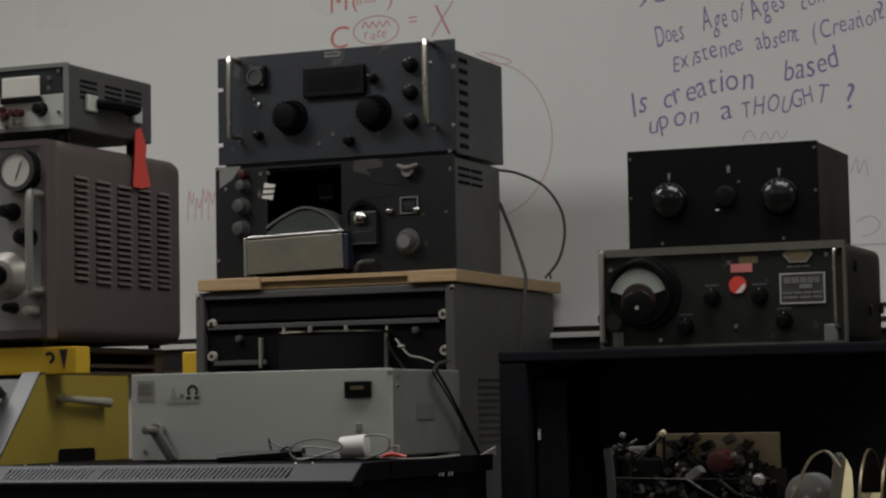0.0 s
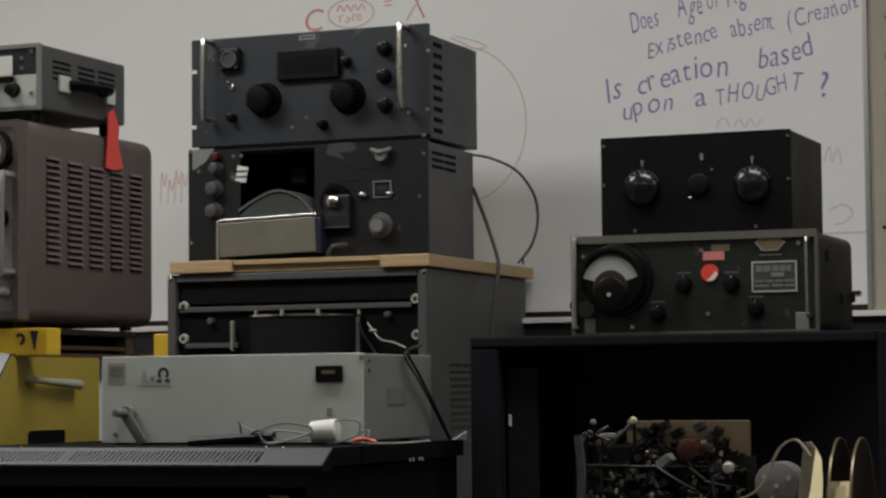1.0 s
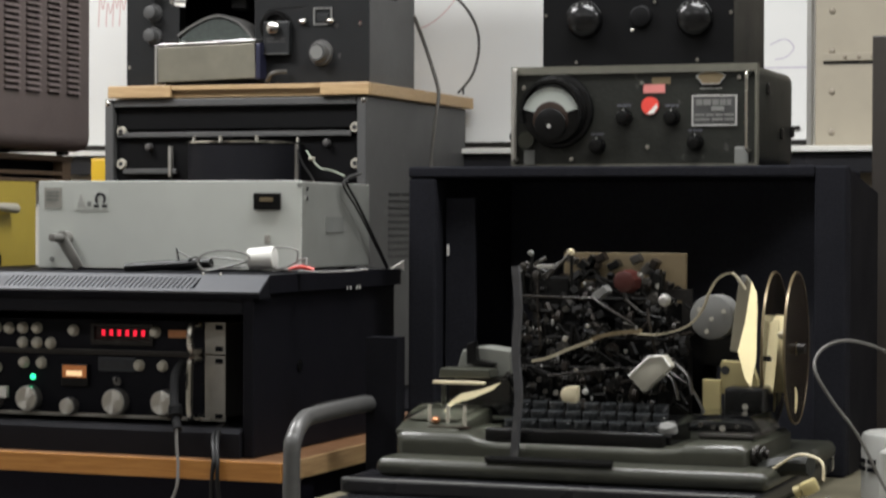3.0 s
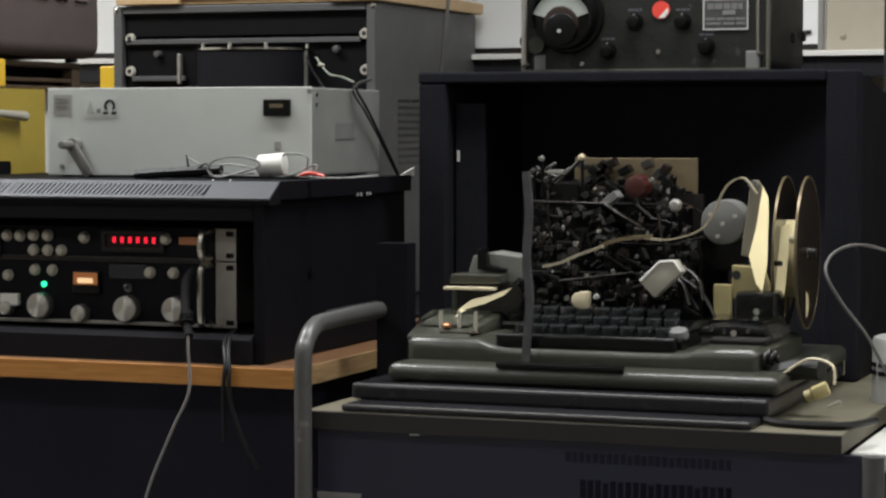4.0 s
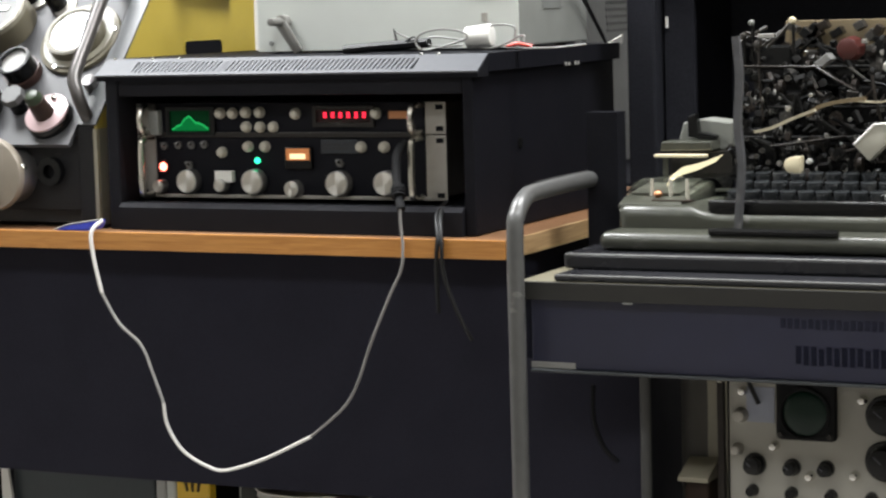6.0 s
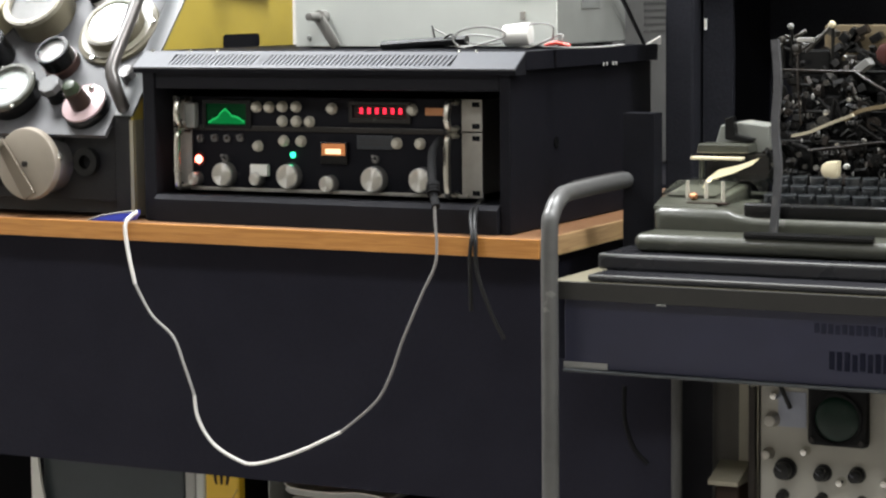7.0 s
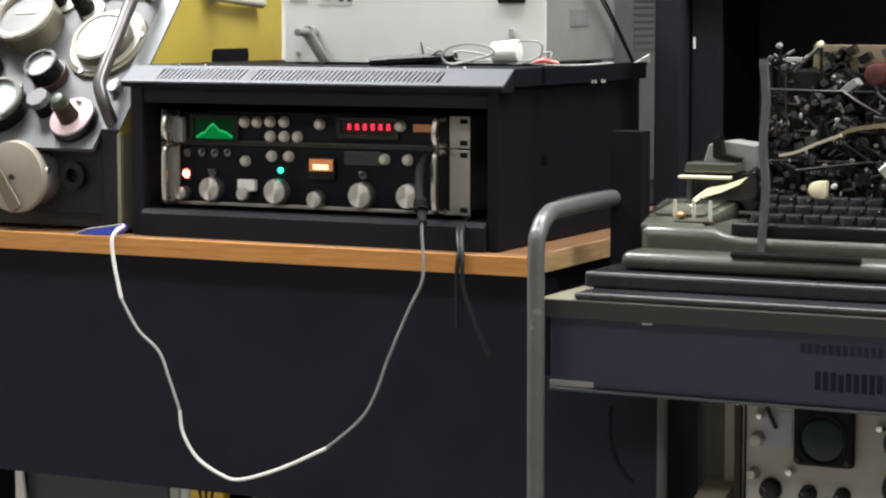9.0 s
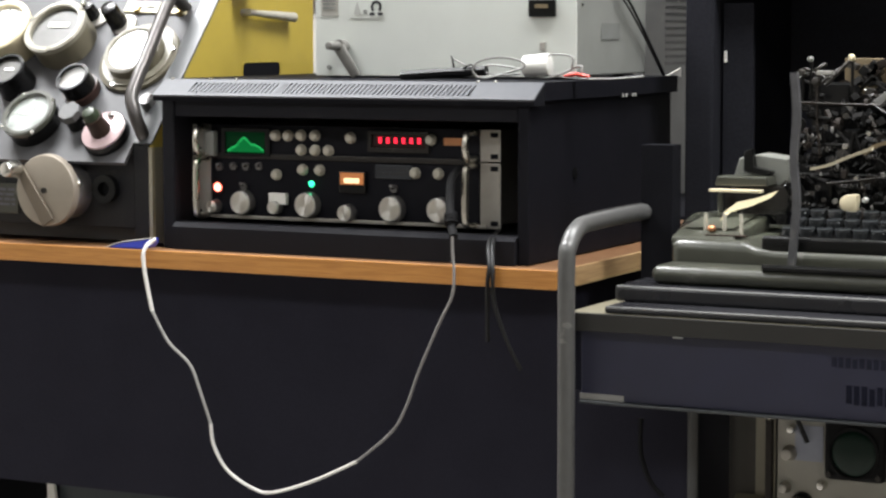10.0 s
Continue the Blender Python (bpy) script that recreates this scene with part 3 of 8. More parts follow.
# riveted metal wall panel beside the board
panel = thing("riveted_panel", (-0.6, WALL, 1.0), "cream painted metal panel with round-headed rivets on the wall", "wall panel")
part("sheet", box(-0.832, -0.10, WALL - 0.010, WALL, 0.60, CEILING - 0.02, 0.002), M["cream_panel"], panel)
part("lap_sheet", box(-0.816, -0.10, WALL - 0.0165, WALL - 0.0102, 1.3615, 1.376, 0.001), M["cream_panel"], panel)
# dark strip paints the lap sheet's shadow
part("seam", box(-0.816, -0.10, WALL - 0.0112, WALL - 0.0098, 1.3555, 1.3612), M["edge_dark"], panel)
for i in range(-1, 13):
    part("rivet", ball((-0.800, WALL - 0.010, 1.533 + 0.0765 * (i - 2) - 0.0765 * 2), 0.0065, (1, 0.7, 1), seg=10), M["rivet"], panel, smooth=True)
for i in range(1, 6):
    part("rivet", ball((-0.800 + 0.026 * i, WALL - 0.0165, 1.369), 0.0045, (1, 0.7, 1), seg=10), M["rivet"], panel, smooth=True)

# ---- desk ----
DX1, DY, DZ = -1.178, 2.605, 0.750
desk = thing("desk", (-2.2, 2.95, 0), "long desk with an orange wood edge and black skirt panel", "desk")
part("desktop", box(-3.4, DX1 - 0.002, DY + 0.004, 3.40, DZ - 0.024, DZ, 0.001), M["desk_top"], desk)
part("front_edge", box(-3.4, DX1, DY, DY + 0.0035, DZ - 0.024, DZ + 0.001, 0.001), M["desk_edge"], desk, "orange beech edge strip")
part("end_edge", box(DX1 - 0.0015, DX1 + 0.002, DY + 0.0035, 3.40, DZ - 0.024, DZ + 0.001, 0.0005), M["desk_end"], desk, "pale worn wooden end")
part("skirt_panel", box(-3.4, DX1 - 0.02, DY + 0.05, DY + 0.07, 0.394, DZ - 0.024), M["skirt"], desk)
part("end_panel", box(DX1 - 0.045, DX1 - 0.02, DY + 0.071, 3.36, 0.0, DZ - 0.024), M["skirt"], desk)
part("end_panel", box(-3.4, -3.37, DY + 0.071, 3.36, 0.0, DZ - 0.024), M["black_matt"], desk)
part("back_panel", box(-3.36, DX1 - 0.046, 3.33, 3.355, 0.10, DZ - 0.024), M["black_matt"], desk)

back = thing("back_table", (-2.3, 3.85, 0), "black table against the wall under the stacked radios", "table")
part("tabletop", box(-3.4, -1.25, 3.47, 4.20, 0.72, 0.75, 0.003), M["black_matt"], back)
for lx in (-3.35, -1.32):
    for ly in (3.52, 4.14):
        part("leg", box(lx, lx + 0.05, ly, ly + 0.05, 0, 0.72), M["black_matt"], back)

# things stored on the floor under the desk
crate = thing("storage_crate", (-1.97, 2.95, 0), "dark green storage crate under the desk", "crate")
part("body", hollow(-2.094, -1.838, 2.80, 3.20, 0.0, 0.385, 0.012), M["olive_drab"], crate)
teal = material("dark_teal_plastic", (0.026, 0.037, 0.041), 0.45, 0, 0.25, 40, 0.08, 0.4)
part("front", box(-2.094, -1.838, 2.785, 2.799, 0.0, 0.388, 0.003), teal, crate)
part("rim", box(-2.096, -1.837, 2.7795, 2.7845, 0.376, 0.392, 0.002), teal, crate)
single("white_post", prism([(-2.107, 0), (-2.107, 0.42), (-2.0975, 0.42), (-2.0945, 0.365), (-2.0885, 0.320), (-2.0800, 0.290), (-2.0800, 0)], "y", 2.772, 2.777), M["white"], "white upright board leaning under the desk", "board")
for k, (x, w, col) in enumerate(((-1.834, 0.018, "canister"), (-1.815, 0.016, "light_grey"), (-1.798, 0.058, "yellow"))):
    bx = thing("folder", (x + w / 2, 2.9, 0), ("dull grey", "pale grey", "yellow")[k] + " binder standing under the desk", "binder", "binders under the desk")
    part("cover", box(x, x + w, 2.78, 2.80, 0.002, 0.386, 0.004), M[col], bx)
    if col == "yellow":
        for dx in (0.010, 0.025, 0.040):
            part("mark", prism([(x + dx, 0.383), (x + dx + 0.008, 0.383), (x + dx + 0.0055 - (dx - 0.025) * 0.4, 0.350), (x + dx + 0.0025 - (dx - 0.025) * 0.4, 0.350)], "y", 2.7785, 2.7797), M["brown_stem"], bx)
        part("mark", ring((x + 0.030, 2.7797, 0.300), FRONT, 0.014, 0.018, 0.0012, a0=10, a1=170), M["ink_dark"], bx)
        part("crease", hose([(x + 0.040, 2.7792, 0.318), (x + 0.056, 2.7792, 0.345)], 0.0008, seg=5, steps=1), M["brass"], bx)
    else:
        part("spine_label", box(x + 0.004, x + w - 0.004, 2.7788, 2.7797, 0.20, 0.29), M["paper"], bx)
single("card_sheet", box(-1.6895, -1.6868, 2.78, 3.05, 0.001, 0.395), M["mid_grey"], "thin grey card standing on edge under the desk", "card")
single("paper_stack", box(-1.664, -1.601, 2.80, 3.06, 0.001, 0.337, 0.003), M["paper"], "tall stack of white paper under the desk", "paper stack")
single("dark_box", box(-1.598, -1.45, 2.82, 3.15, 0.0, 0.336, 0.004), M["black_matt"], "black box on the floor under the desk", "box")
mag = thing("magazine", (-1.59, 2.92, 0.338), "worn grey-white magazine lying on the paper stack", "magazine")
part("page_block", ribbon([(-1.668, 0.352), (-1.655, 0.3465), (-1.60, 0.3445), (-1.545, 0.3485), (-1.505, 0.3450)], 2.795, 3.03, 0.0085), M["canister"], mag, smooth=True)
part("cover", ribbon([(-1.670, 0.3588), (-1.655, 0.3522), (-1.60, 0.3502), (-1.545, 0.3542), (-1.500, 0.3500)], 2.792, 3.03, 0.0020), M["paper"], mag, smooth=True)


# ---- common fittings on instrument panels; all look towards -y ----
def screw(x, y, z, parent, r=0.0035, mat="chrome"):
    bm = cyl((x, y, z), FRONT, r, 0.002, r * 0.8, seg=10)
    part("screw", bm, M[mat], parent)


def knob(x, y, z, r, depth, parent, mat="bakelite", skirt=True, pointer="ink_white", name="knob", cap=None):
    bm = bmesh.new()
    d = depth
    if skirt:
        cyl((x, y, z), FRONT, r, d * 0.28, r * 0.92, seg=28, bm=bm)
    cyl((x, y - (d * 0.28 if skirt else 0), z), FRONT, r * 0.78, d * (0.72 if skirt else 1), r * 0.70, seg=20, bm=bm, bevel=r * 0.10)
    ob = part(name, bm, M[mat], parent, smooth=True)
    if cap:
        part("cap", cyl((x, y - d - 0.0002, z), FRONT, r * 0.55, 0.0012, seg=20), M[cap], ob)
    if pointer:
        part("pointer", box(x - r * 0.05, x + r * 0.05, y - d * 0.285 - 0.0012, y - d * 0.28, z + r * 0.78, z + r * 0.95), M[pointer], ob)
    return ob


def toggle(x, y, z, parent, length=0.014, mat="chrome"):
    bm = cyl((x, y, z), FRONT, 0.0055, 0.004, seg=12)
    cyl((x, y - 0.004, z), (0, -1, 0.6), 0.0018, length, 0.0026, seg=8, bm=bm)
    part("toggle_switch", bm, M[mat], parent, smooth=True)


def bars(x, y, z, w, h, rows, parent, mat="ink_white", name="print_bar"):
    """Small print that cannot be read, as rows of plain bars."""
    bm = bmesh.new()
    for i in range(rows):
        zz = z - i * h * 1.8
        cut = 0.0
        while cut < w:
            step = random.uniform(0.2, 0.45) * w
            box(x + cut, x + min(cut + step * 0.85, w), y - 0.0006, y, zz - h, zz, bm=bm)
            cut += step
    part(name, bm, M[mat], parent)


def pull(x, y, z0, z1, parent, r=0.005, reach=0.035, mat="chrome"):
    """An upright bow handle on a rack panel."""
    pts = [(x, y, z0), (x, y - reach * 0.75, z0), (x, y - reach, z0 + 0.012), (x, y - reach, z1 - 0.012), (x, y - reach * 0.75, z1), (x, y, z1)]
    part("handle", hose(pts, r, seg=10, steps=5), M[mat], parent, smooth=True)


def louvre_slots(x, y0, z0, dy, dz, columns, rows, length, height, parent, mat="void", hood=None):
    """Pressed louvres on a side wall that looks towards +x."""
    for c in range(columns):
        for r in range(rows):
            ya, za = y0 + c * dy, z0 - r * dz
            part("louvre", prism([(x, za - height), (x + 0.0035, za - height * 0.9), (x, za)], "y", ya, ya + length), M[hood], parent) if hood else None
            part("louvre_slot", box(x - 0.001, x + 0.0006, ya, ya + length, za - height - (height * 0.9 if hood else 0), za - (height if hood else 0)), M[mat], parent)


# ---- receiver cabinet on the desk ----
CX0, CX1, CY, CY1, CZ0, CZ1 = -1.811, -1.226, 2.642, 3.138, 0.751, 0.986
cab = thing("rack_cabinet", ((CX0 + CX1) / 2, 2.9, CZ0), "black desktop rack cabinet with a slotted top edge on the desk", "cabinet")
part("side_wall", box(CX0 + 0.010, CX0 + 0.030, CY + 0.004, CY1, CZ0, 0.962, 0.002), M["cab_black"], cab)
part("side_wall", box(CX1 - 0.026, CX1 - 0.010, CY + 0.004, CY1, CZ0, 0.962, 0.002), M["black_matt"], cab)
part("rear_wall", box(CX0 + 0.0305, CX1 - 0.0265, CY1 - 0.012, CY1, CZ0, 0.962), M["cab_black"], cab)
part("top_board", prism([(CY + 0.032, CZ1), (CY1, CZ1), (CY1, 0.9625), (CY + 0.032, 0.9625)], "x", CX0, CX1), M["black_matt"], cab)
part("header", box(CX0 + 0.0305, CX1 - 0.0265, CY + 0.006, CY + 0.030, 0.935, 0.962, 0.002), M["cab_black"], cab)
part("plinth", prism([(CY - 0.004, CZ0), (CY - 0.004, 0.782), (CY + 0.004, 0.788), (CY + 0.030, 0.788), (CY + 0.030, CZ0)], "x", CX0 + 0.0305, CX1 - 0.0265), M["cab_black"], cab)
part("lower_shelf", box(CX0 + 0.031, CX1 - 0.027, CY + 0.031, CY1 - 0.02, 0.772, 0.786), M["cab_black"], cab)
part("inner_back", box(CX0 + 0.031, CX1 - 0.027, CY1 - 0.03, CY1 - 0.013, 0.79, 0.96), M["void"], cab)
# sloping front strip with slanted slots
lip = material("grey_slot_strip", (0.068, 0.071, 0.080), 0.42, 0, 0.2, 120, 0.1, 0.25)
y0s, z0s, y1s, z1s = CY - 0.002, 0.9625, CY + 0.031, 0.9868
slope = prism([(y0s, z0s - 0.006), (y0s, z0s), (y1s, z1s - 0.003), (y1s, z0s - 0.006)], "x", CX0, CX1)
part("slot_bed", slope, M["void"], cab)


def strip_quad(bm, xa, xb, ta, tb, lean=0.0):
    """A thin plate on the slope between the fractions ta and tb of its rise."""
    def at(x, t, lift):
        return Vector((x + lean * t, y0s + (y1s - y0s) * t - lift * 0.6, z0s + (z1s - z0s) * t - 0.003 * t + lift))
    low = [at(xa, ta, 0.0), at(xb, ta, 0.0), at(xb, tb, 0.0), at(xa, tb, 0.0)]
    high = [at(xa, ta, 0.0022), at(xb, ta, 0.0022), at(xb, tb, 0.0022), at(xa, tb, 0.0022)]
    a, b = [bm.verts.new(v) for v in low], [bm.verts.new(v) for v in high]
    bm.faces.new(b)
    for i in range(4):
        bm.faces.new((a[i], a[(i + 1) % 4], b[(i + 1) % 4], b[i]))


bm = bmesh.new()
strip_quad(bm, CX0, CX1, 0.0, 0.16)
strip_quad(bm, CX0, CX1, 0.80, 1.0)
s0, s1 = CX0 + 0.055, CX1 - 0.098
strip_quad(bm, CX0, s0, 0.16, 0.80)
strip_quad(bm, s1 + 0.004, CX1, 0.16, 0.80)
n_slots = 62
for i in range(n_slots):
    x = s0 + (s1 - s0) * i / n_slots
    wide = 0.016 if i == 19 else 0.0042
    strip_quad(bm, x, x + wide, 0.16, 0.80, 0.006)
tagged(part("slot_strip", bm, lip, cab, "grey strip of slanted cooling slots"), kind="stuff")
for x in (CX0 + 0.012, CX0 + 0.075, CX0 + 0.118, CX1 - 0.095, CX1 - 0.07):
    part("rivet", ball((x, y1s - 0.001, z1s - 0.001), 0.0028, seg=8), M["chrome"], cab)
part("side_keyhole", cyl((CX1 - 0.010, 2.79, 0.862), (1, 0, 0), 0.008, 0.0015, seg=16), M["bakelite"], cab)
for y in (2.93, 2.942, 2.965, 2.975):
    part("side_label", box(CX1, CX1 + 0.0008, y, y + 0.0035, 0.9600, 0.9650), M["ink_white"], cab)

# ---- the two-unit receiver in the cabinet ----
RX0, RX1, RY, RZ0, RZ1 = -1.780, -1.298, 2.691, 0.792, 0.923
rec = thing("radio_receiver", ((RX0 + RX1) / 2, 2.8, RZ0), "black rack receiver with lit red digits and green screen", "radio")
ZS = 0.8795
part("chassis", box(RX0 + 0.02, RX1 - 0.02, RY + 0.004, 3.05, 0.794, RZ1 - 0.004), M["alu_dull"], rec)
part("upper_panel", box(RX0 + 0.031, RX1 - 0.031, RY, RY + 0.0035, ZS + 0.001, RZ1, 0.0008), M["black_matt"], rec)
part("lower_panel", box(RX0 + 0.031, RX1 - 0.031, RY, RY + 0.0035, RZ0, ZS - 0.001, 0.0008), M["black_matt"], rec)
part("divider_rail", box(RX0 + 0.031, RX1 - 0.031, RY - 0.003, RY - 0.0002, ZS - 0.0035, ZS + 0.0035, 0.001), M["dark_metal"], rec)
part("bottom_rail", box(RX0 + 0.02, RX1 - 0.02, RY - 0.004, RY - 0.0002, RZ0, RZ0 + 0.005, 0.001), M["alu_dull"], rec)
for x0, x1, label in ((RX0, RX0 + 0.030, "left"), (RX1 - 0.030, RX1, "right")):
    for z0, z1 in ((ZS + 0.001, RZ1), (RZ0, ZS - 0.001)):
        ear = part("rack_ear", box(x0, x1, RY, RY + 0.0035, z0, z1, 0.0008), M["alu_dull"], rec, "bare aluminium rack ear")
        for zz in (z0 + 0.007, z1 - 0.007):
            xx = x1 - 0.009 if x1 == RX1 else x0 + 0.009
            part("slot", box(xx - 0.0055, xx + 0.0055, RY - 0.0004, RY + 0.001, zz - 0.0033, zz + 0.0033), M["void"], ear)
hl = -1.755
hr = -1.335
for x in (hl, hr):
    pull(x, RY, ZS + 0.0045, RZ1 - 0.004, rec, 0.0046, 0.030, "satin")
    pull(x, RY, RZ0 + 0.004, ZS - 0.0045, rec, 0.0046, 0.030, "satin")
xa, za = -1.723, 0.913
xb, zb = -1.658, 0.883
scr = part("screen", box(xa, xb, RY - 0.002, RY - 0.0002, zb, za, 0.0008), M["screen"], rec, "green glowing signal screen")
bezel = box(xa - 0.006, xb + 0.008, RY - 0.0045, RY - 0.0002, za, za + 0.005)
box(xa - 0.006, xb + 0.008, RY - 0.0045, RY - 0.0002, zb - 0.004, zb, bm=bezel)
box(xa - 0.006, xa, RY - 0.0045, RY - 0.0002, zb, za, bm=bezel)
box(xb, xb + 0.008, RY - 0.0045, RY - 0.0002, zb, za, bm=bezel)
part("screen_bezel", bezel, M["bakelite"], rec)
bm = bmesh.new()
fill = bmesh.new()
tops = [0.06, 0.12, 0.28, 0.30, 0.42, 0.66, 0.80, 0.92, 0.80, 0.62, 0.45, 0.48, 0.40, 0.34, 0.20, 0.12]
for i in range(len(tops) - 1):
    p = xa + 0.003 + (xb - xa - 0.006) * i / (len(tops) - 1)
    q = xa + 0.003 + (xb - xa - 0.006) * (i + 1) / (len(tops) - 1)
    h0, h1 = [zb + 0.004 + (za - zb) * 0.72 * h for h in (tops[i], tops[i + 1])]
    prism([(p, max(zb + 0.003, h0 - 0.003)), (q, max(zb + 0.003, h1 - 0.003)), (q, h1), (p, h0)], "y", RY - 0.0032, RY - 0.0029, bm=bm)
    prism([(p, zb + 0.002), (q, zb + 0.002), (q, max(h1 - 0.002, zb + 0.003)), (p, max(h0 - 0.002, zb + 0.003))], "y", RY - 0.0028, RY - 0.0022, bm=fill)
part("trace", bm, M["trace"], scr)
part("trace_fill", fill, M["trace_fill"], scr)
# rows of small ivory push buttons
for x, z in ((-1.642, 0.909), (-1.622, 0.909), (-1.601, 0.910), (-1.579, 0.910), (-1.601, 0.890), (-1.579, 0.890), (-1.558, 0.890), (-1.523, 0.908), (-1.400, 0.908), (-1.641, 0.855), (-1.599, 0.863), (-1.572, 0.863), (-1.424, 0.863), (-1.389, 0.863)):
    bm = cyl((x, RY, z), FRONT, 0.0078, 0.003, seg=16)
    cyl((x, RY - 0.003, z), FRONT, 0.0070, 0.006, 0.0056, seg=16, bm=bm, bevel=0.0018)
    part("button", bm, M["button"], rec, smooth=True)
for x, z in ((-1.711, 0.865), (-1.690, 0.865), (-1.669, 0.866), (-1.734, 0.864)):
    toggle(x, RY, z, rec, 0.006, "bar_steel")
# display
xa, za = -1.490, 0.914
xb, zb = -1.407, 0.896
disp = part("display_window", box(xa, xb, RY - 0.002, RY - 0.0002, zb, za, 0.0008), M["smoke"], rec)
bm = bmesh.new()
for (x0, x1, z0, z1) in ((xa - 0.005, xb + 0.005, za, za + 0.004), (xa - 0.005, xb + 0.005, zb - 0.006, zb), (xa - 0.005, xa, zb, za), (xb, xb + 0.005, zb, za)):
    box(x0, x1, RY - 0.005, RY - 0.0002, z0, z1, bm=bm)
part("display_bezel", bm, M["dark_metal"], rec)
for i in range(6):
    x = xa + 0.013 + i * (xb - xa - 0.020) / 5.3
    part("digit", box(x - 0.0025, x + 0.0025, RY - 0.0030, RY - 0.0022, zb + 0.006, za - 0.004, 0.0005), M["digit"], disp, "lit red digit")
x, z = -1.365, 0.906
part("name_plate", box(x - 0.016, x + 0.016, RY - 0.0015, RY - 0.0002, z - 0.005, z + 0.005), M["copper"], rec)
for x, z, r in ((-1.694, 0.815, 0.0184), (-1.589, 0.815, 0.0192), (-1.457, 0.814, 0.0194), (-1.385, 0.815, 0.0186), (-1.527, 0.806, 0.0129), (-1.641, 0.810, 0.0101), (-1.741, 0.808, 0.0101)):
    ob = part("silver_knob", cyl((x, RY, z), FRONT, r * 0.93, 0.0135, r * 0.88, seg=32, bevel=r * 0.05), M["alu"], rec, "turned silver knob", smooth=True)
    part("cap", cyl((x, RY - 0.0136, z), FRONT, r * 0.80, 0.0008, seg=32), M["turned"], ob)
for x, z in ((-1.694, 0.837), (-1.456, 0.841)):
    toggle(x, RY, z, rec, 0.009, "bar_steel")
x, z = -1.637, 0.822
part("white_key", box(x - 0.014, x + 0.014, RY - 0.008, RY, z - 0.008, z + 0.008, 0.001), M["white"], rec)
x, z = -1.737, 0.835
# dark red ring stands in for the halo round the lamp
part("lamp_collar", ring((x, RY - 0.0002, z), FRONT, 0.0062, 0.0095, 0.003), M["dull_red"], rec)
part("red_lamp", ball((x, RY - 0.002, z), 0.0062, (1, 0.8, 1)), M["led_red"], rec, "lit red lamp", smooth=True)
x, z = -1.585, 0.844
part("green_lamp", ball((x, RY - 0.002, z), 0.0042, (1, 0.8, 1)), M["led_green"], rec, "lit green lamp", smooth=True)
x, z = -1.519, 0.853
met = part("meter", box(x - 0.021, x + 0.021, RY - 0.006, RY, z - 0.020, z + 0.010, 0.0012), M["bakelite"], rec)
part("lit_scale", box(x - 0.018, x + 0.018, RY - 0.0068, RY - 0.0061, z - 0.008, z + 0.0080), M["lamp_amber"], met, "lit amber meter scale")
part("lit_centre", box(x - 0.012, x + 0.012, RY - 0.0075, RY - 0.0069, z - 0.006, z + 0.001, 0.0003), M["lamp_orange"], met, "lit orange centre of the scale")
x, z = -1.457, 0.864
bx = part("dial_plate", box(x - 0.028, x + 0.028, RY - 0.003, RY, z - 0.010, z + 0.009, 0.001), M["steel_grey"], rec)
bars(x - 0.024, RY - 0.003, z + 0.004, 0.046, 0.003, 2, bx, "ink_dark")
# light grey block at the left end of the upper unit
xa, za = -1.745, 0.907
part("grip_block", box(xa - 0.009, xa + 0.008, RY - 0.012, RY, za - 0.028, za + 0.007, 0.002), M["mid_grey"], rec)
# cables plugged in at the lower right
x = -1.359
x2 = -1.337
plug = thing("headphone_lead", (x2, 2.61, 0.75), "dark plug and lead hanging from the receiver front", "cable")
pts = [(-1.344, 0.872, 2.662), (-1.348, 0.854, 2.645), (-1.336, 0.815, 2.620), (-1.320, 0.789, 2.598)]
part("plug_body", hose([(a, c, b) for a, b, c in pts], 0.0058, seg=10), M["dull_lead"], plug, smooth=True)
bm = cyl((-1.3345, 2.6190, 0.817), (0.30, -0.55, -0.80), 0.0088, 0.016, 0.0080, seg=14, bevel=0.001)
part("connector", bm, M["dull_lead"], plug, "ribbed black connector", smooth=True)
for k in range(3):
    part("rib", ring((-1.3345 + 0.0015 * (k + 1), 2.6190 - 0.0026 * (k + 1), 0.817 - 0.0038 * (k + 1)), (0.30, -0.55, -0.80), 0.0070, 0.0096, 0.0014, seg=14), M["dull_lead"], plug, smooth=True)

# long pale cord that loops down in front of the skirt
cord = thing("white_cable", (-1.6, 2.59, 0.40), "thin white cable looping down from the desk edge", "cable")
pts = [(-1.791, 0.766, 2.612), (-1.800, 0.751, 2.597), (-1.798, 0.718, 2.596), (-1.788, 0.667, 2.598), (-1.763, 0.625, 2.600), (-1.730, 0.596, 2.602),
       (-1.713, 0.558, 2.602), (-1.697, 0.516, 2.602), (-1.692, 0.485, 2.602), (-1.669, 0.452, 2.602), (-1.630, 0.432, 2.602), (-1.599, 0.429, 2.602),
       (-1.536, 0.450, 2.602), (-1.467, 0.483, 2.602), (-1.415, 0.526, 2.602), (-1.392, 0.563, 2.602), (-1.373, 0.609, 2.600), (-1.342, 0.674, 2.598),
       (-1.322, 0.712, 2.597), (-1.319, 0.741, 2.597), (-1.320, 0.760, 2.5965), (-1.321, 0.776, 2.5965), (-1.3215, 0.790, 2.5975)]
pts = [(a, c, b) for a, b, c in pts]
part("cord", hose(pts[:4], 0.0029, seg=8, steps=6), M["cable_white"], cord, smooth=True)
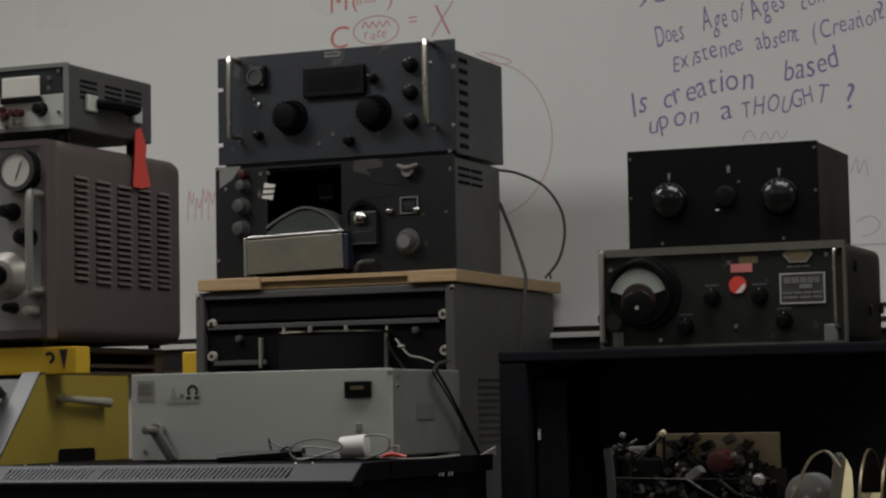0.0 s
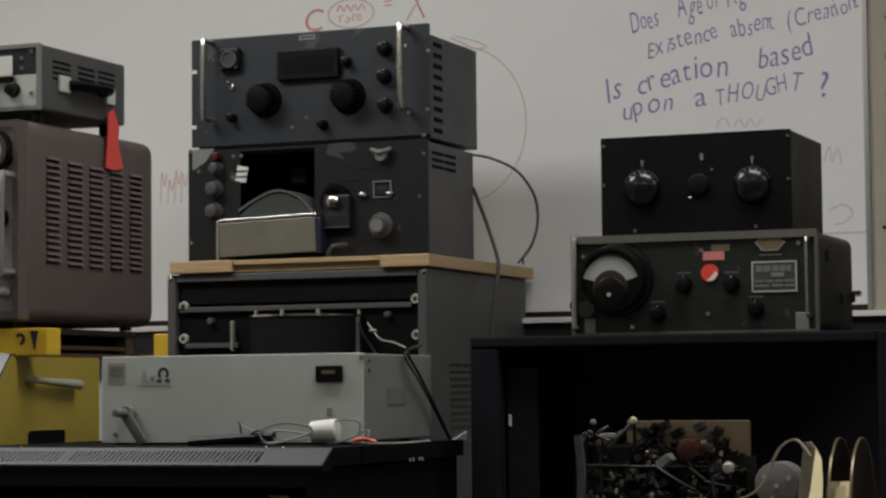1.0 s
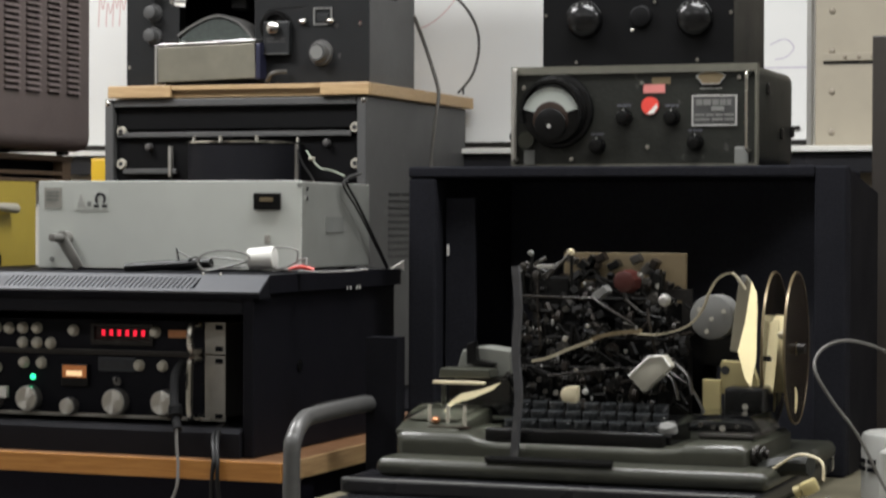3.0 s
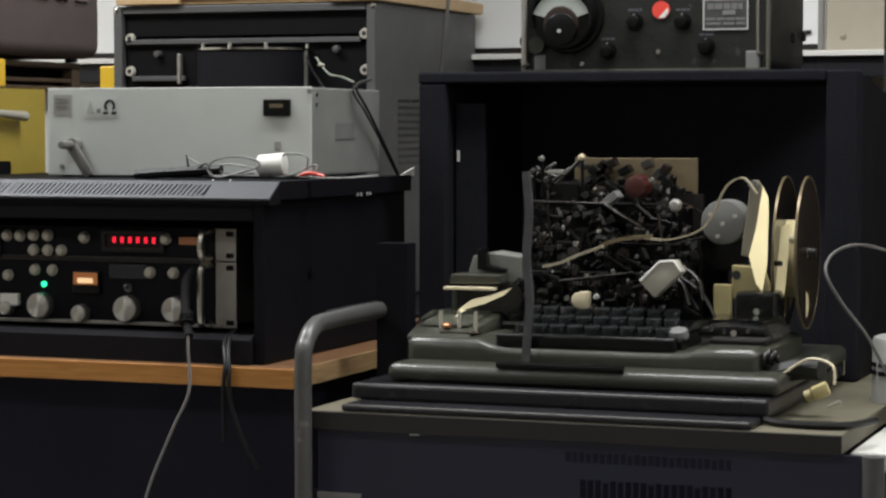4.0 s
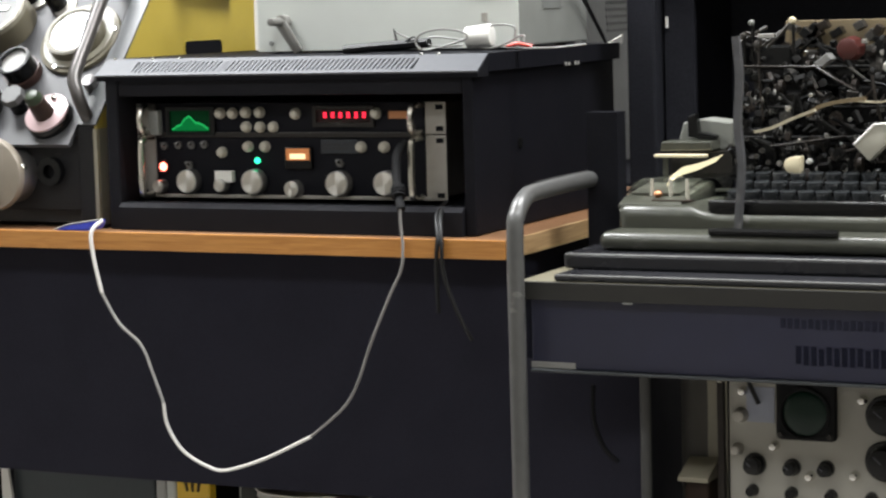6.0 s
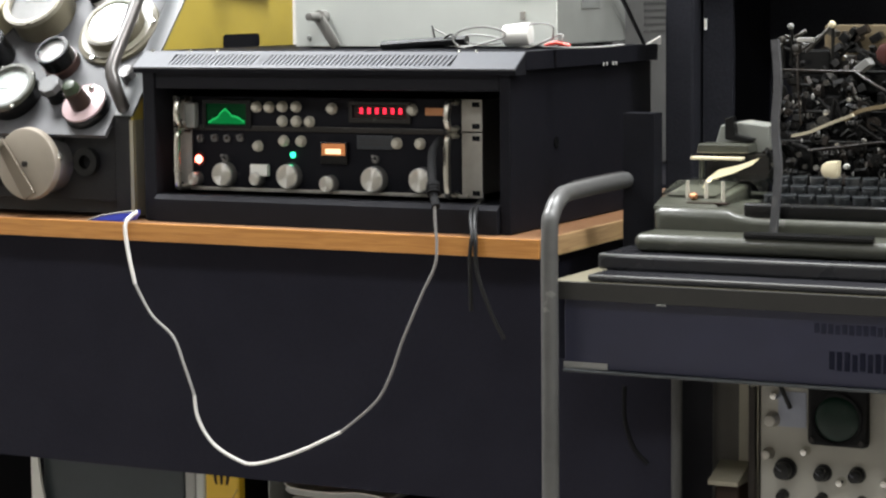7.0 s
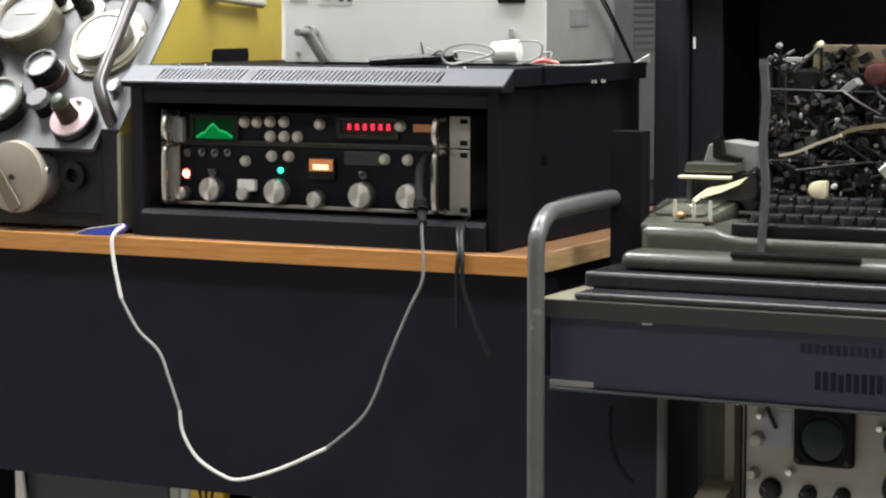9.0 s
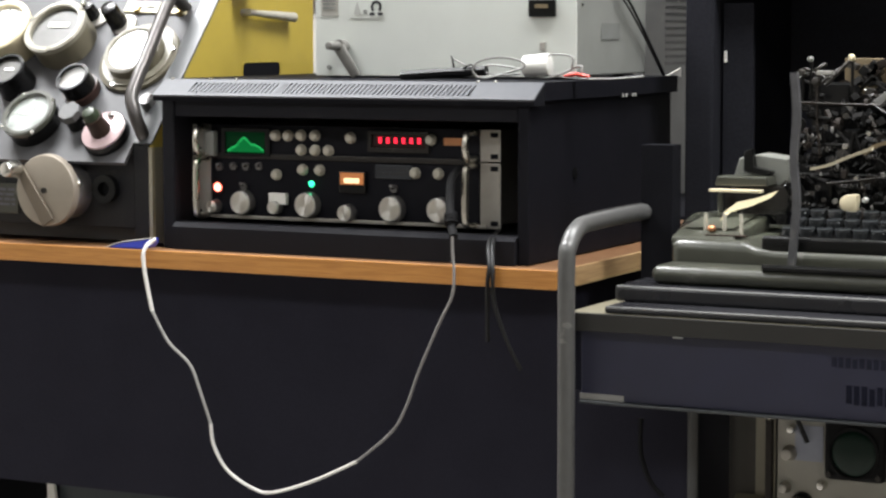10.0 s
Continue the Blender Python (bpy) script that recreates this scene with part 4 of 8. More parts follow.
# greyer stretch carries the cord's shade in its colour
part("grey_cord", hose(pts[3:8], 0.0021, seg=8, steps=6), M["shaded_cord"], cord, "length painted greyer for its shade", smooth=True)
part("cord", hose(pts[7:14], 0.0024, seg=8, steps=6), M["cable_white"], cord, smooth=True)
part("thin_cord", hose(pts[13:], 0.0019, seg=8, steps=6), M["thin_cord"], cord, "thinner greyish length", smooth=True)
for dx, low in ((0, 560), (14, 610)):
    lead = thing("black_lead", (-1.31, 2.6, 0.55), "thin black lead hanging over the desk edge", "cable", "black leads")
    pts = [(-1.298, 0.791, 2.686), (-1.285, 0.780, 2.630), (-1.269, 0.755, 2.598), (-1.271, 0.722, 2.596), (-1.273, 0.656, 2.602)] if dx == 0 else [
           (-1.295, 0.791, 2.686), (-1.279, 0.780, 2.630), (-1.264, 0.751, 2.598), (-1.261, 0.708, 2.596), (-1.246, 0.658, 2.602), (-1.230, 0.621, 2.610)]
    part("cord", hose([(a, c, b) for a, b, c in pts], 0.0028, seg=8), M["cable_black"], lead, smooth=True)
# blue sheath on the desk at the end of the white cord
film_pts = [(-1.871, 0.7515), (-1.850, 0.7585), (-1.828, 0.7625), (-1.792, 0.7675), (-1.793, 0.7620), (-1.798, 0.7540), (-1.812, 0.7515)]
bs = thing("blue_sheath", (-1.84, 2.62, 0.7515), "crumpled bright blue plastic sheath on the desk", "sheath")
part("film", prism(film_pts, "y", 2.608, 2.622), M["blue"], bs)
part("fold", prism([(-1.858, 0.7520), (-1.838, 0.7585), (-1.806, 0.7620), (-1.812, 0.7545)], "y", 2.6065, 2.6078), M["blue"], bs)
part("pale_edge", hose([(a, 2.6075, b) for a, b in film_pts[:4]], 0.0011, seg=6), M["wire_grey"], bs, smooth=True)

# ---- pale grey instrument on the cabinet ----
GX0, GX1, GY, GY1, GZ0, GZ1 = -1.652, -1.247, 2.817, 3.066, 0.987, 1.111
gb = thing("grey_instrument", ((GX0 + GX1) / 2, 2.94, GZ0), "pale grey steel instrument box with a small meter on the cabinet", "instrument")
# case grey is darker than the front, painting the side's shade
part("case", box(GX0 + 0.002, GX1, GY + 0.004, GY1, GZ0 + 0.004, GZ1 - 0.001, 0.002), material("shaded_stained_grey", (0.24, 0.245, 0.225), 0.5, 0, 0.25, 28, 0.1, 0.6), gb, "scuffed side wall, grey darkened for shade")
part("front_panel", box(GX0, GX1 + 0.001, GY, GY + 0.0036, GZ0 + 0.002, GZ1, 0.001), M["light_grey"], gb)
for x in (GX0 + 0.02, GX1 - 0.03):
    for y in (GY + 0.02, GY1 - 0.03):
        part("foot", cyl((x, y, GZ0 - 0.0005), (0, 0, 1), 0.008, 0.0045, seg=12), M["bakelite"], gb)
xa, za = -1.315, 1.094
xb, zb = -1.275, 1.071
ob = part("meter", box(xa, xb, GY - 0.006, GY, zb, za, 0.0015), M["bakelite"], gb, "small black panel meter")
part("scale", box(xa + 0.010, xb - 0.010, GY - 0.0068, GY - 0.0061, (za + zb) / 2 + 0.000, za - 0.006), M["tan_board"], ob)
xa, za = -1.642, 1.102
xb, zb = -1.614, 1.073
ob = part("label", box(xa, xb, GY - 0.0008, GY - 0.0001, zb, za), material("grey_sticker", (0.36, 0.35, 0.31), 0.6), gb)
bars(xa + 0.003, GY - 0.0008, za - 0.005, 0.02, 0.003, 3, ob, "mid_grey")
xa, za = -1.595, 1.098
xb, zb = -1.541, 1.070
ob = part("sticker", box(xa, xb, GY - 0.0008, GY - 0.0001, zb, za), M["light_grey"], gb, "pale sticker with dark marks")
part("mark", prism([(xa + 0.006, zb + 0.006), (xa + 0.012, za - 0.004), (xa + 0.020, zb + 0.004)], "y", GY - 0.0014, GY - 0.0009), M["canister"], ob)
part("mark", box(xa + 0.022, xa + 0.028, GY - 0.0014, GY - 0.0009, zb + 0.006, zb + 0.012), M["mid_grey"], ob)
part("mark", ring((xb - 0.0115, GY - 0.0009, (za + zb) / 2 + 0.002), FRONT, 0.0050, 0.0088, 0.0005, a0=-50, a1=230), M["ink_dark"], ob)
for s in (-1, 1):
    part("mark", box(xb - 0.0115 + s * 0.0065 - 0.004, xb - 0.0115 + s * 0.0065 + 0.004, GY - 0.0014, GY - 0.0009, zb + 0.004, zb + 0.008), M["ink_dark"], ob)
x, z = -1.295, 1.031
part("catch", box(x - 0.004, x + 0.004, GY - 0.004, GY, z - 0.006, z + 0.006, 0.001), M["alu_dull"], gb)
x, z = -1.606, 1.0305
x2, z2 = -1.5775, 0.9885
bm = cyl((x, GY, z), FRONT, 0.010, 0.014, seg=16)
way = Vector((x2 - x, 0, z2 - z - 0.008)).normalized()
wide = Vector((way.z, 0, -way.x)) * 0.0078
ends = [Vector((x, 0, z)) + wide * 1.1, Vector((x, 0, z)) - wide * 1.1, Vector((x2, 0, z2)) - wide * 0.9, Vector((x2, 0, z2)) + wide * 0.9]
prism([(v.x, v.z) for v in ends], "y", GY - 0.017, GY - 0.0125, bm=bm, bevel=0.0012)
lev = part("lever", bm, M["lever_grey"], gb, "grey flat lever", smooth=True)
part("grip_peg", cyl((-1.6060, GY - 0.0172, 1.0315), FRONT, 0.0062, 0.026, 0.0056, seg=16, bevel=0.001), M["lever_grey"], lev, smooth=True)
for x, z in ((-1.630, 1.001), (-1.248, 1.105)):
    screw(x, GY, z, gb, 0.004, "mid_grey")
part("side_patch", box(GX1, GX1 + 0.0012, GY + 0.085, GY + 0.150, 1.040, 1.062), material("grey_patch", (0.195, 0.20, 0.187), 0.6), gb)
for z in (1.100, 1.087):
    part("side_screw", cyl((GX1, GY + 0.02, z), (1, 0, 0), 0.003, 0.0015, seg=10), M["chrome"], gb)
# litter in front of it: wires, a white tube, a black bar, a red clip
single("black_probe", hose([(-1.483, 2.765, 0.991), (-1.44, 2.762, 0.994), (-1.355, 2.765, 0.999)], 0.0085, flat=0.8), M["cable_black"], "black probe lying on the cabinet", "probe", smooth=True)
single("black_wire", hose([(-1.4052, 2.760, 1.0185), (-1.4020, 2.759, 1.008), (-1.3985, 2.760, 0.9935), (-1.391, 2.758, 0.9975), (-1.3800, 2.757, 1.0050), (-1.3720, 2.757, 1.0060), (-1.3660, 2.758, 0.9935)], 0.0013, seg=6), M["cable_black"], "kinked thin black wire on the cabinet", "wire", smooth=True)
x, z = -1.280, 1.009
ob = single("white_plug", cyl((x - 0.018, 2.765, z - 0.004), (1, 0.1, 0.06), 0.0140, 0.036, 0.0155, seg=20, bevel=0.002), M["white"], "white plug body with wires on the cabinet", "tube", smooth=True)
wires = thing("thin_wires", (-1.38, 2.76, 0.99), "tangle of thin pale grey wires on the cabinet", "wire")
for pts in (((-1.407, 1.012), (-1.400, 0.995), (-1.386, 1.000), (-1.368, 0.988), (-1.369, 0.994)), ((-1.371, 0.984), (-1.376, 0.995), (-1.352, 1.006), (-1.318, 1.004), (-1.296, 1.001), (-1.268, 1.017), (-1.250, 1.021), (-1.227, 1.017), (-1.230, 0.999)),
            ((-1.405, 1.014), (-1.369, 1.000), (-1.335, 0.993), (-1.302, 0.995)), ((-1.297, 0.995), (-1.260, 0.990), (-1.218, 1.006), (-1.214, 0.998)), ((-1.268, 0.993), (-1.219, 0.988), (-1.170, 0.989), (-1.125, 0.993))):
    part("wire", hose([(a, 2.765 - 0.004 * (k % 2), max(b, 0.9895)) for k, (a, b) in enumerate(pts)], 0.0013, seg=6), M["wire_grey"], wires, smooth=True)
loop = [(-1.366, 0.994), (-1.369, 1.001), (-1.358, 1.012), (-1.329, 1.017), (-1.300, 1.013), (-1.292, 1.005), (-1.312, 0.998), (-1.341, 0.991), (-1.357, 0.987), (-1.366, 0.994)]
part("wire", hose([(a, 2.752, max(b, 0.9895)) for a, b in loop], 0.0015, seg=6), M["wire_grey"], wires, smooth=True)
x = -1.223
single("red_clip", hose([(x - 0.016, 2.765, 0.991), (x, 2.763, 0.995), (x + 0.018, 2.768, 0.991)], 0.004, flat=0.7), M["red"], "small red clip on the cabinet", "clip", smooth=True)
single("white_scrap", prism([(3.112, 0.985), (3.172, 0.984), (3.172, 0.997)], "x", -1.236, -1.234), M["paper"], "scrap of white paper standing on the cabinet", "paper")

# ---- sloping gauge console beside the cabinet ----
UX1, UX0 = -1.823, -2.36
UZ0 = 0.754
prof = [(2.655, UZ0), (2.655, 0.895), (2.847, 1.115), (3.10, 1.115), (3.10, UZ0)]
con = thing("gauge_console", ((UX0 + UX1) / 2, 2.88, UZ0), "mustard and grey sloping console full of round gauges on the desk", "console")
part("side_plate", prism(prof, "x", UX1 - 0.004, UX1), M["mustard"], con, "mustard yellow side plate")
edge = material("grey_console_edge", (0.060, 0.063, 0.065), 0.45, 0, 0.1, 60, 0.05, 0.2)
rim = [(2.652, 0.895), (2.652, 0.897), (2.846, 1.119), (2.880, 1.119), (2.880, 1.114), (2.851, 1.113), (2.662, 0.893)]
# stile is black to paint the shade on the upright face
part("front_stile", box(UX1 - 0.030, UX1 - 0.0055, 2.652, 2.6545, UZ0, 0.8925, 0.0005), M["black"], con)
part("sloping_edge", prism(rim, "x", UX1 - 0.030, UX1 - 0.0002), edge, con, "grey painted edge strip")
# beige grey strip over the lower front of the side plate
part("side_trim", box(UX1, UX1 + 0.0010, 2.657, 2.76, UZ0, 0.890), M["beige"], con, "beige grey lower strip")
part("side_trim", box(UX1 - 0.0050, UX1 + 0.0010, 2.6520, 2.6549, UZ0, 0.890), M["beige"], con)
part("left_plate", prism(prof, "x", UX0, UX0 + 0.004), M["mustard"], con)
part("body", prism([(2.668, UZ0 + 0.002), (2.668, 0.885), (2.850, 1.104), (3.098, 1.104), (3.098, UZ0 + 0.002)], "x", UX0 + 0.005, UX1 - 0.005), M["panel_dark"], con)
part("top_plate", box(UX0 + 0.005, UX1 - 0.005, 2.882, 3.098, 1.105, 1.115), M["black"], con)
nrm = Vector((0, -(1.115 - 0.895), (2.847 - 2.655))).normalized()
upv = Vector((0, 2.847 - 2.655, 1.115 - 0.895)).normalized()
silver = material("silver_grey_panel", (0.058, 0.057, 0.060), 0.5, 0, 0.2, 26, 0.05, 0.65, worn=0.10)


def on_slope(x, d, lift=0.0):
    """Point on the console's face, d metres up the slope, lifted off it."""
    return Vector((x, 2.658, 0.893)) + upv * d + nrm * lift


LS = 0.285
bm = bmesh.new()
a = [bm.verts.new(on_slope(x, d, l)) for l in (-0.004, 0.0025) for x, d in ((UX0 + 0.006, -0.034), (UX1 - 0.0345, -0.034), (UX1 - 0.0345, LS), (UX0 + 0.006, LS))]
for q in ((0, 1, 2, 3), (7, 6, 5, 4), (0, 4, 5, 1), (1, 5, 6, 2), (2, 6, 7, 3), (3, 7, 4, 0)):
    bm.faces.new([a[i] for i in q])
face = part("gauge_panel", bm, silver, con, "silver-grey instrument panel")


# body cream is darker than the rim cream, painting shade on the sides
dim_cream = material("dim_cream_enamel", (0.145, 0.129, 0.088), 0.42, 0, 0.2, 40, 0.05, 0.5)
pale_rim = material("pale_enamel_rim", (0.28, 0.262, 0.205), 0.35, 0, 0.12, 45, 0.04, 0.3)
silver_dial = material("silvered_dial", (0.55, 0.56, 0.54), 0.35, 0.0, 0.3, 70, 0.05, 0.5)
green_dial = material("pale_green_dial", (0.120, 0.138, 0.124), 0.45, 0, 0.4, 60, 0.04, 0.6)
grey_dial = material("mottled_grey_dial", (0.088, 0.086, 0.077), 0.4, 0, 0.5, 55, 0.05, 0.6)
brown_band = material("brown_bakelite_band", (0.045, 0.022, 0.017), 0.35, 0, 0.3, 60, 0.05, 0.3)


def gauge(x, d, r, tall, body, rim, card, label, marks=0, needle=False, deep=0.006, glazed=False):
    """A round panel gauge: body, raised bezel, sunk dial with its marks, lugs and a glass."""
    p = on_slope(x, d, 0.0026)
    g = part("gauge", cyl(p, nrm, r * 0.97, tall, r * 0.95, seg=40), body, face, label, smooth=True)
    q = p + nrm * tall
    part("dial", cyl(q, nrm, r * 0.80, 0.0012, seg=36), card, g)
    part("rim", ring(q, nrm, r * 0.80, r, deep, seg=44), rim, g, smooth=True)
    part("inner_lip", ring(q + nrm * deep, nrm, r * 0.84, r * 0.95, 0.0016, seg=44), rim, g, smooth=True)
    if glazed:
        part("glass", cyl(q + nrm * (deep - 0.0015), nrm, r * 0.80, 0.0008, seg=32), M["lens"], g).visible_shadow = False
    u = Vector((1, 0, 0))
    for k in range(marks):
        a = radians(225 - 270 * k / (marks - 1))
        out = u * math.cos(a) + upv * math.sin(a)
        part("tick", hose([q + nrm * 0.0016 + out * r * 0.60, q + nrm * 0.0016 + out * r * 0.74], 0.0007, seg=4, steps=1), M["ink_dark"], g)
    if needle:
        part("needle", hose([q + nrm * 0.0022, q + nrm * 0.0022 + (upv * 0.50 + u * 0.10) * r], 0.0011, seg=5, steps=1), M["white"], g)
        part("needle", hose([q + nrm * 0.0022, q + nrm * 0.0022 + (upv * 0.05 - u * 0.42) * r], 0.0011, seg=5, steps=1), M["white"], g)
    return g


def slope_plate(x, d, w, h, l0, l1, turn=0.0):
    """A thin plate that lies on the console's face, its centre at (x, d)."""
    bm = bmesh.new()
    c, s_ = math.cos(radians(turn)), math.sin(radians(turn))
    vs = [bm.verts.new(on_slope(x + (sx * w * c - sd * h * s_) / 2, d + (sx * w * s_ + sd * h * c) / 2, l)) for l in (l0, l1) for sx, sd in ((-1, -1), (1, -1), (1, 1), (-1, 1))]
    for f4 in ((3, 2, 1, 0), (4, 5, 6, 7), (0, 1, 5, 4), (1, 2, 6, 5), (2, 3, 7, 6), (3, 0, 4, 7)):
        bm.faces.new([vs[i] for i in f4])
    return bm


# large cream gauge with a grey dial and a white name strip
g = gauge(-2.057, 0.183, 0.0500, 0.034, dim_cream, pale_rim, grey_dial, "round cream gauge with a grey dial", deep=0.008)
part("dial_label", slope_plate(-2.055, 0.190, 0.036, 0.009, 0.0385, 0.0396), M["white"], g)
for k in range(3):
    a = radians(120 * k - 75)
    part("lug", slope_plate(-2.057 + 0.047 * math.cos(a), 0.183 + 0.047 * math.sin(a), 0.008, 0.007, 0.0446, 0.0470, 120 * k + 15), dim_cream, g)
# instrument with a wide bolted flange and a silvered face
x, d = -1.914, 0.156
part("flange", cyl(on_slope(x, d, 0.0026), nrm, 0.064, 0.006, seg=44, bevel=0.001), dim_cream, face, "wide pale mounting flange", smooth=True)
part("flange_step", ring(on_slope(x, d, 0.0086), nrm, 0.046, 0.057, 0.003, seg=44), pale_rim, face, smooth=True)
for k in range(3):
    a = radians(120 * k + 12)
    part("bolt", cyl(on_slope(x + 0.0595 * math.cos(a), d + 0.0595 * math.sin(a), 0.0087), nrm, 0.0036, 0.004, 0.003, seg=10), M["chrome"], face, smooth=True)
g = gauge(x - 0.002, d - 0.001, 0.0450, 0.0075, dim_cream, dim_cream, silver_dial, "silver-faced gauge in a bolted flange", deep=0.016, glazed=True)
# dark crescent paints the bezel's shadow on the dial
part("dark_sector", ring(on_slope(x - 0.002, d - 0.001, 0.0114), nrm, 0.026, 0.036, 0.0007, a0=60, a1=125, seg=14), M["ink_dark"], g)
# cream gauge at the far end, half behind the others
g = gauge(-2.155, 0.181, 0.050, 0.040, M["cream"], M["cream"], M["meter_face"], "yellowed cream gauge", marks=11)
# small instruments
g = gauge(-2.107, 0.101, 0.030, 0.034, M["bakelite"], M["bakelite"], grey_dial, "round black gauge with a pale strip")
part("dial_label", slope_plate(-2.104, 0.104, 0.016, 0.005, 0.0386, 0.0396), M["white"], g)
g = gauge(-1.985, 0.091, 0.0262, 0.030, M["bakelite"], M["bakelite"], grey_dial, "round black gauge with a silvered dial", marks=9, glazed=True)
part("band", ring(on_slope(-1.985, 0.091, 0.0028), nrm, 0.0255, 0.0285, 0.012, seg=36), brown_band, g, smooth=True)
g = gauge(-2.040, 0.030, 0.0425, 0.022, M["bakelite"], M["olive_drab"], green_dial, "dark-rimmed clock with a pale green dial", marks=7, needle=True, glazed=True)
for k in range(4):
    a = radians(90 * k + 35)
    part("rim_screw", ball(on_slope(-2.040 + 0.042 * math.cos(a), 0.030 + 0.042 * math.sin(a), 0.029), 0.0036, seg=8), M["chrome"], g, smooth=True)
# grey eight-sided knob on a dark stem
x, d = -1.967, 0.033
k8 = part("knob", cyl(on_slope(x, d, 0.024), nrm, 0.0185, 0.010, 0.0170, seg=8, bevel=0.0012), M["dark_knob"], face, "grey eight-sided knob")
part("stem", cyl(on_slope(x, d, 0.0026), nrm, 0.0150, 0.0215, 0.0135, seg=20), M["bakelite"], k8, smooth=True)
part("stem_screw", cyl(on_slope(x + 0.017, d + 0.006, 0.0026), nrm, 0.0060, 0.018, 0.005, seg=10), M["alu_dull"], k8, smooth=True)
for x, d, r, h, mat in ((-2.034, 0.236, 0.0135, 0.028, "bakelite"), (-1.980, 0.222, 0.0150, 0.040, "bakelite")):
    part("knob", cyl(on_slope(x, d, 0.0026), nrm, r, h, r * 0.85, seg=20, bevel=0.002), M[mat], face, smooth=True)
    part("knob_plate", cyl(on_slope(x + 0.012, d - 0.002, 0.0026), nrm, r * 1.25, 0.004, seg=24), M["alu_dull"], face, smooth=True)
part("cap_screw", ball(on_slope(-2.036, 0.238, 0.032), 0.005, seg=10), M["chrome"], face, smooth=True)
# valve with a pink disc, brown stem and green cap
x, d = -1.905, 0.011
part("valve_wheel", cyl(on_slope(x, d, 0.0026), nrm, 0.0355, 0.013, 0.0345, seg=36, bevel=0.002), M["bakelite"], face, smooth=True)
part("valve_plate", cyl(on_slope(x, d, 0.0158), nrm, 0.0335, 0.0035, seg=36, bevel=0.0008), material("pale_pink_disc", (0.46, 0.34, 0.345), 0.28, 0.1, 0.15, 50, 0.04, 0.4), face, "pale pink disc", smooth=True)
part("valve_stem", cyl(on_slope(x - 0.002, d - 0.002, 0.0195), nrm, 0.0155, 0.026, 0.0125, seg=20), M["brown_stem"], face, smooth=True)
part("valve_cap", cyl(on_slope(x - 0.004, d + 0.001, 0.0455), nrm, 0.0130, 0.013, 0.0095, seg=16, bevel=0.002), material("dark_green_cap", (0.022, 0.034, 0.015), 0.4, 0, 0.3, 60, 0.05, 0.4, spec=0.35), face, smooth=True)
part("valve_collar", ring(on_slope(x - 0.003, d, 0.0430), nrm, 0.010, 0.0142, 0.004, seg=20), M["brown_stem"], face, smooth=True)
part("valve_screw", ball(on_slope(x + 0.004, d + 0.024, 0.021), 0.0052, seg=10), M["chrome"], face, smooth=True)
for x, d in ((-1.958, 0.248), (-1.880, 0.243), (-1.905, 0.226)):
    part("screw", cyl(on_slope(x, d, 0.0026), nrm, 0.006, 0.008, 0.005, seg=12), M["brass"], face, smooth=True)
np_ = part("name_plate", slope_plate(-1.926, 0.253, 0.112, 0.020, 0.0026, 0.0060, -3), M["cream"], face, "cream engraved name plate")
for k in range(4):
    part("print_bar", slope_plate(-1.958 + 0.022 * k, 0.253, 0.015, 0.004, 0.0061, 0.0066, -3), M["ink_dark"], np_)
# bent grab bar down the edge of the slope
pts = [on_slope(-1.842, 0.010, 0.0), on_slope(-1.845, 0.018, 0.020), on_slope(-1.853, 0.034, 0.036), on_slope(-1.863, 0.060, 0.043), on_slope(-1.868, 0.134, 0.044), on_slope(-1.875, 0.233, 0.044), on_slope(-1.876, 0.247, 0.036), on_slope(-1.877, 0.254, 0.0)]
part("grab_bar", hose(pts, 0.0096, seg=14), material("dark_worn_bar", (0.070, 0.064, 0.060), 0.36, 0.45, 0.3, 60, 0.08, 0.5, worn=0.15), con, "dark steel bent grab bar", smooth=True)
part("bar_nut", cyl(on_slope(-1.858, 0.070, 0.002), nrm, 0.0125, 0.016, 0.011, seg=8), M["bar_steel"], con)
# big hand wheel and fittings on the upright lower panel
part("lower_panel", box(UX0 + 0.006, UX1 - 0.032, 2.655, 2.667, 0.775, 0.880, 0.001), M["black"], con)
x, z = -1.987, 0.827
part("hub", cyl((x + 0.018, 2.6545, z), FRONT, 0.042, 0.022, 0.036, seg=32, bevel=0.004), M["bar_steel"], con, smooth=True)
part("hub_screw", ball((x + 0.050, 2.633, z + 0.010), 0.006, seg=10), M["chrome"], con, smooth=True)
part("hand_wheel", cyl((x + 0.002, 2.6320, z), FRONT, 0.0520, 0.012, 0.0510, seg=56, bevel=0.003), M["tan_metal"], con, "large tan metal hand wheel", smooth=True)
part("spindle", cyl((x + 0.001, 2.6195, z), FRONT, 0.0042, 0.003, seg=12), M["dark_metal"], con, smooth=True)
# the wheel's tan, darkened to paint the arm's shading
arm = material("shaded_crank_arm", (0.165, 0.135, 0.100), 0.45, 0.3, 0.25, 50, 0.06, 0.4)
p, q = Vector((x - 0.042, 0, z + 0.034)), Vector((x + 0.010, 0, z - 0.046))
wide = Vector(((q - p).z, 0, -(q - p).x)).normalized()
part("crank_arm", prism([(v.x, v.z) for v in (p + wide * 0.007, p - wide * 0.007, q - wide * 0.011, q + wide * 0.011)], "y", 2.6145, 2.6190, bevel=0.001), arm, con, "tan crank arm across the wheel, darkened for its shading")
part("crank_grip", cyl((x - 0.044, 2.6140, z + 0.030), FRONT, 0.0135, 0.026, 0.0105, seg=20, bevel=0.003), M["chrome"], con, smooth=True)
x, z = -1.900, 0.830
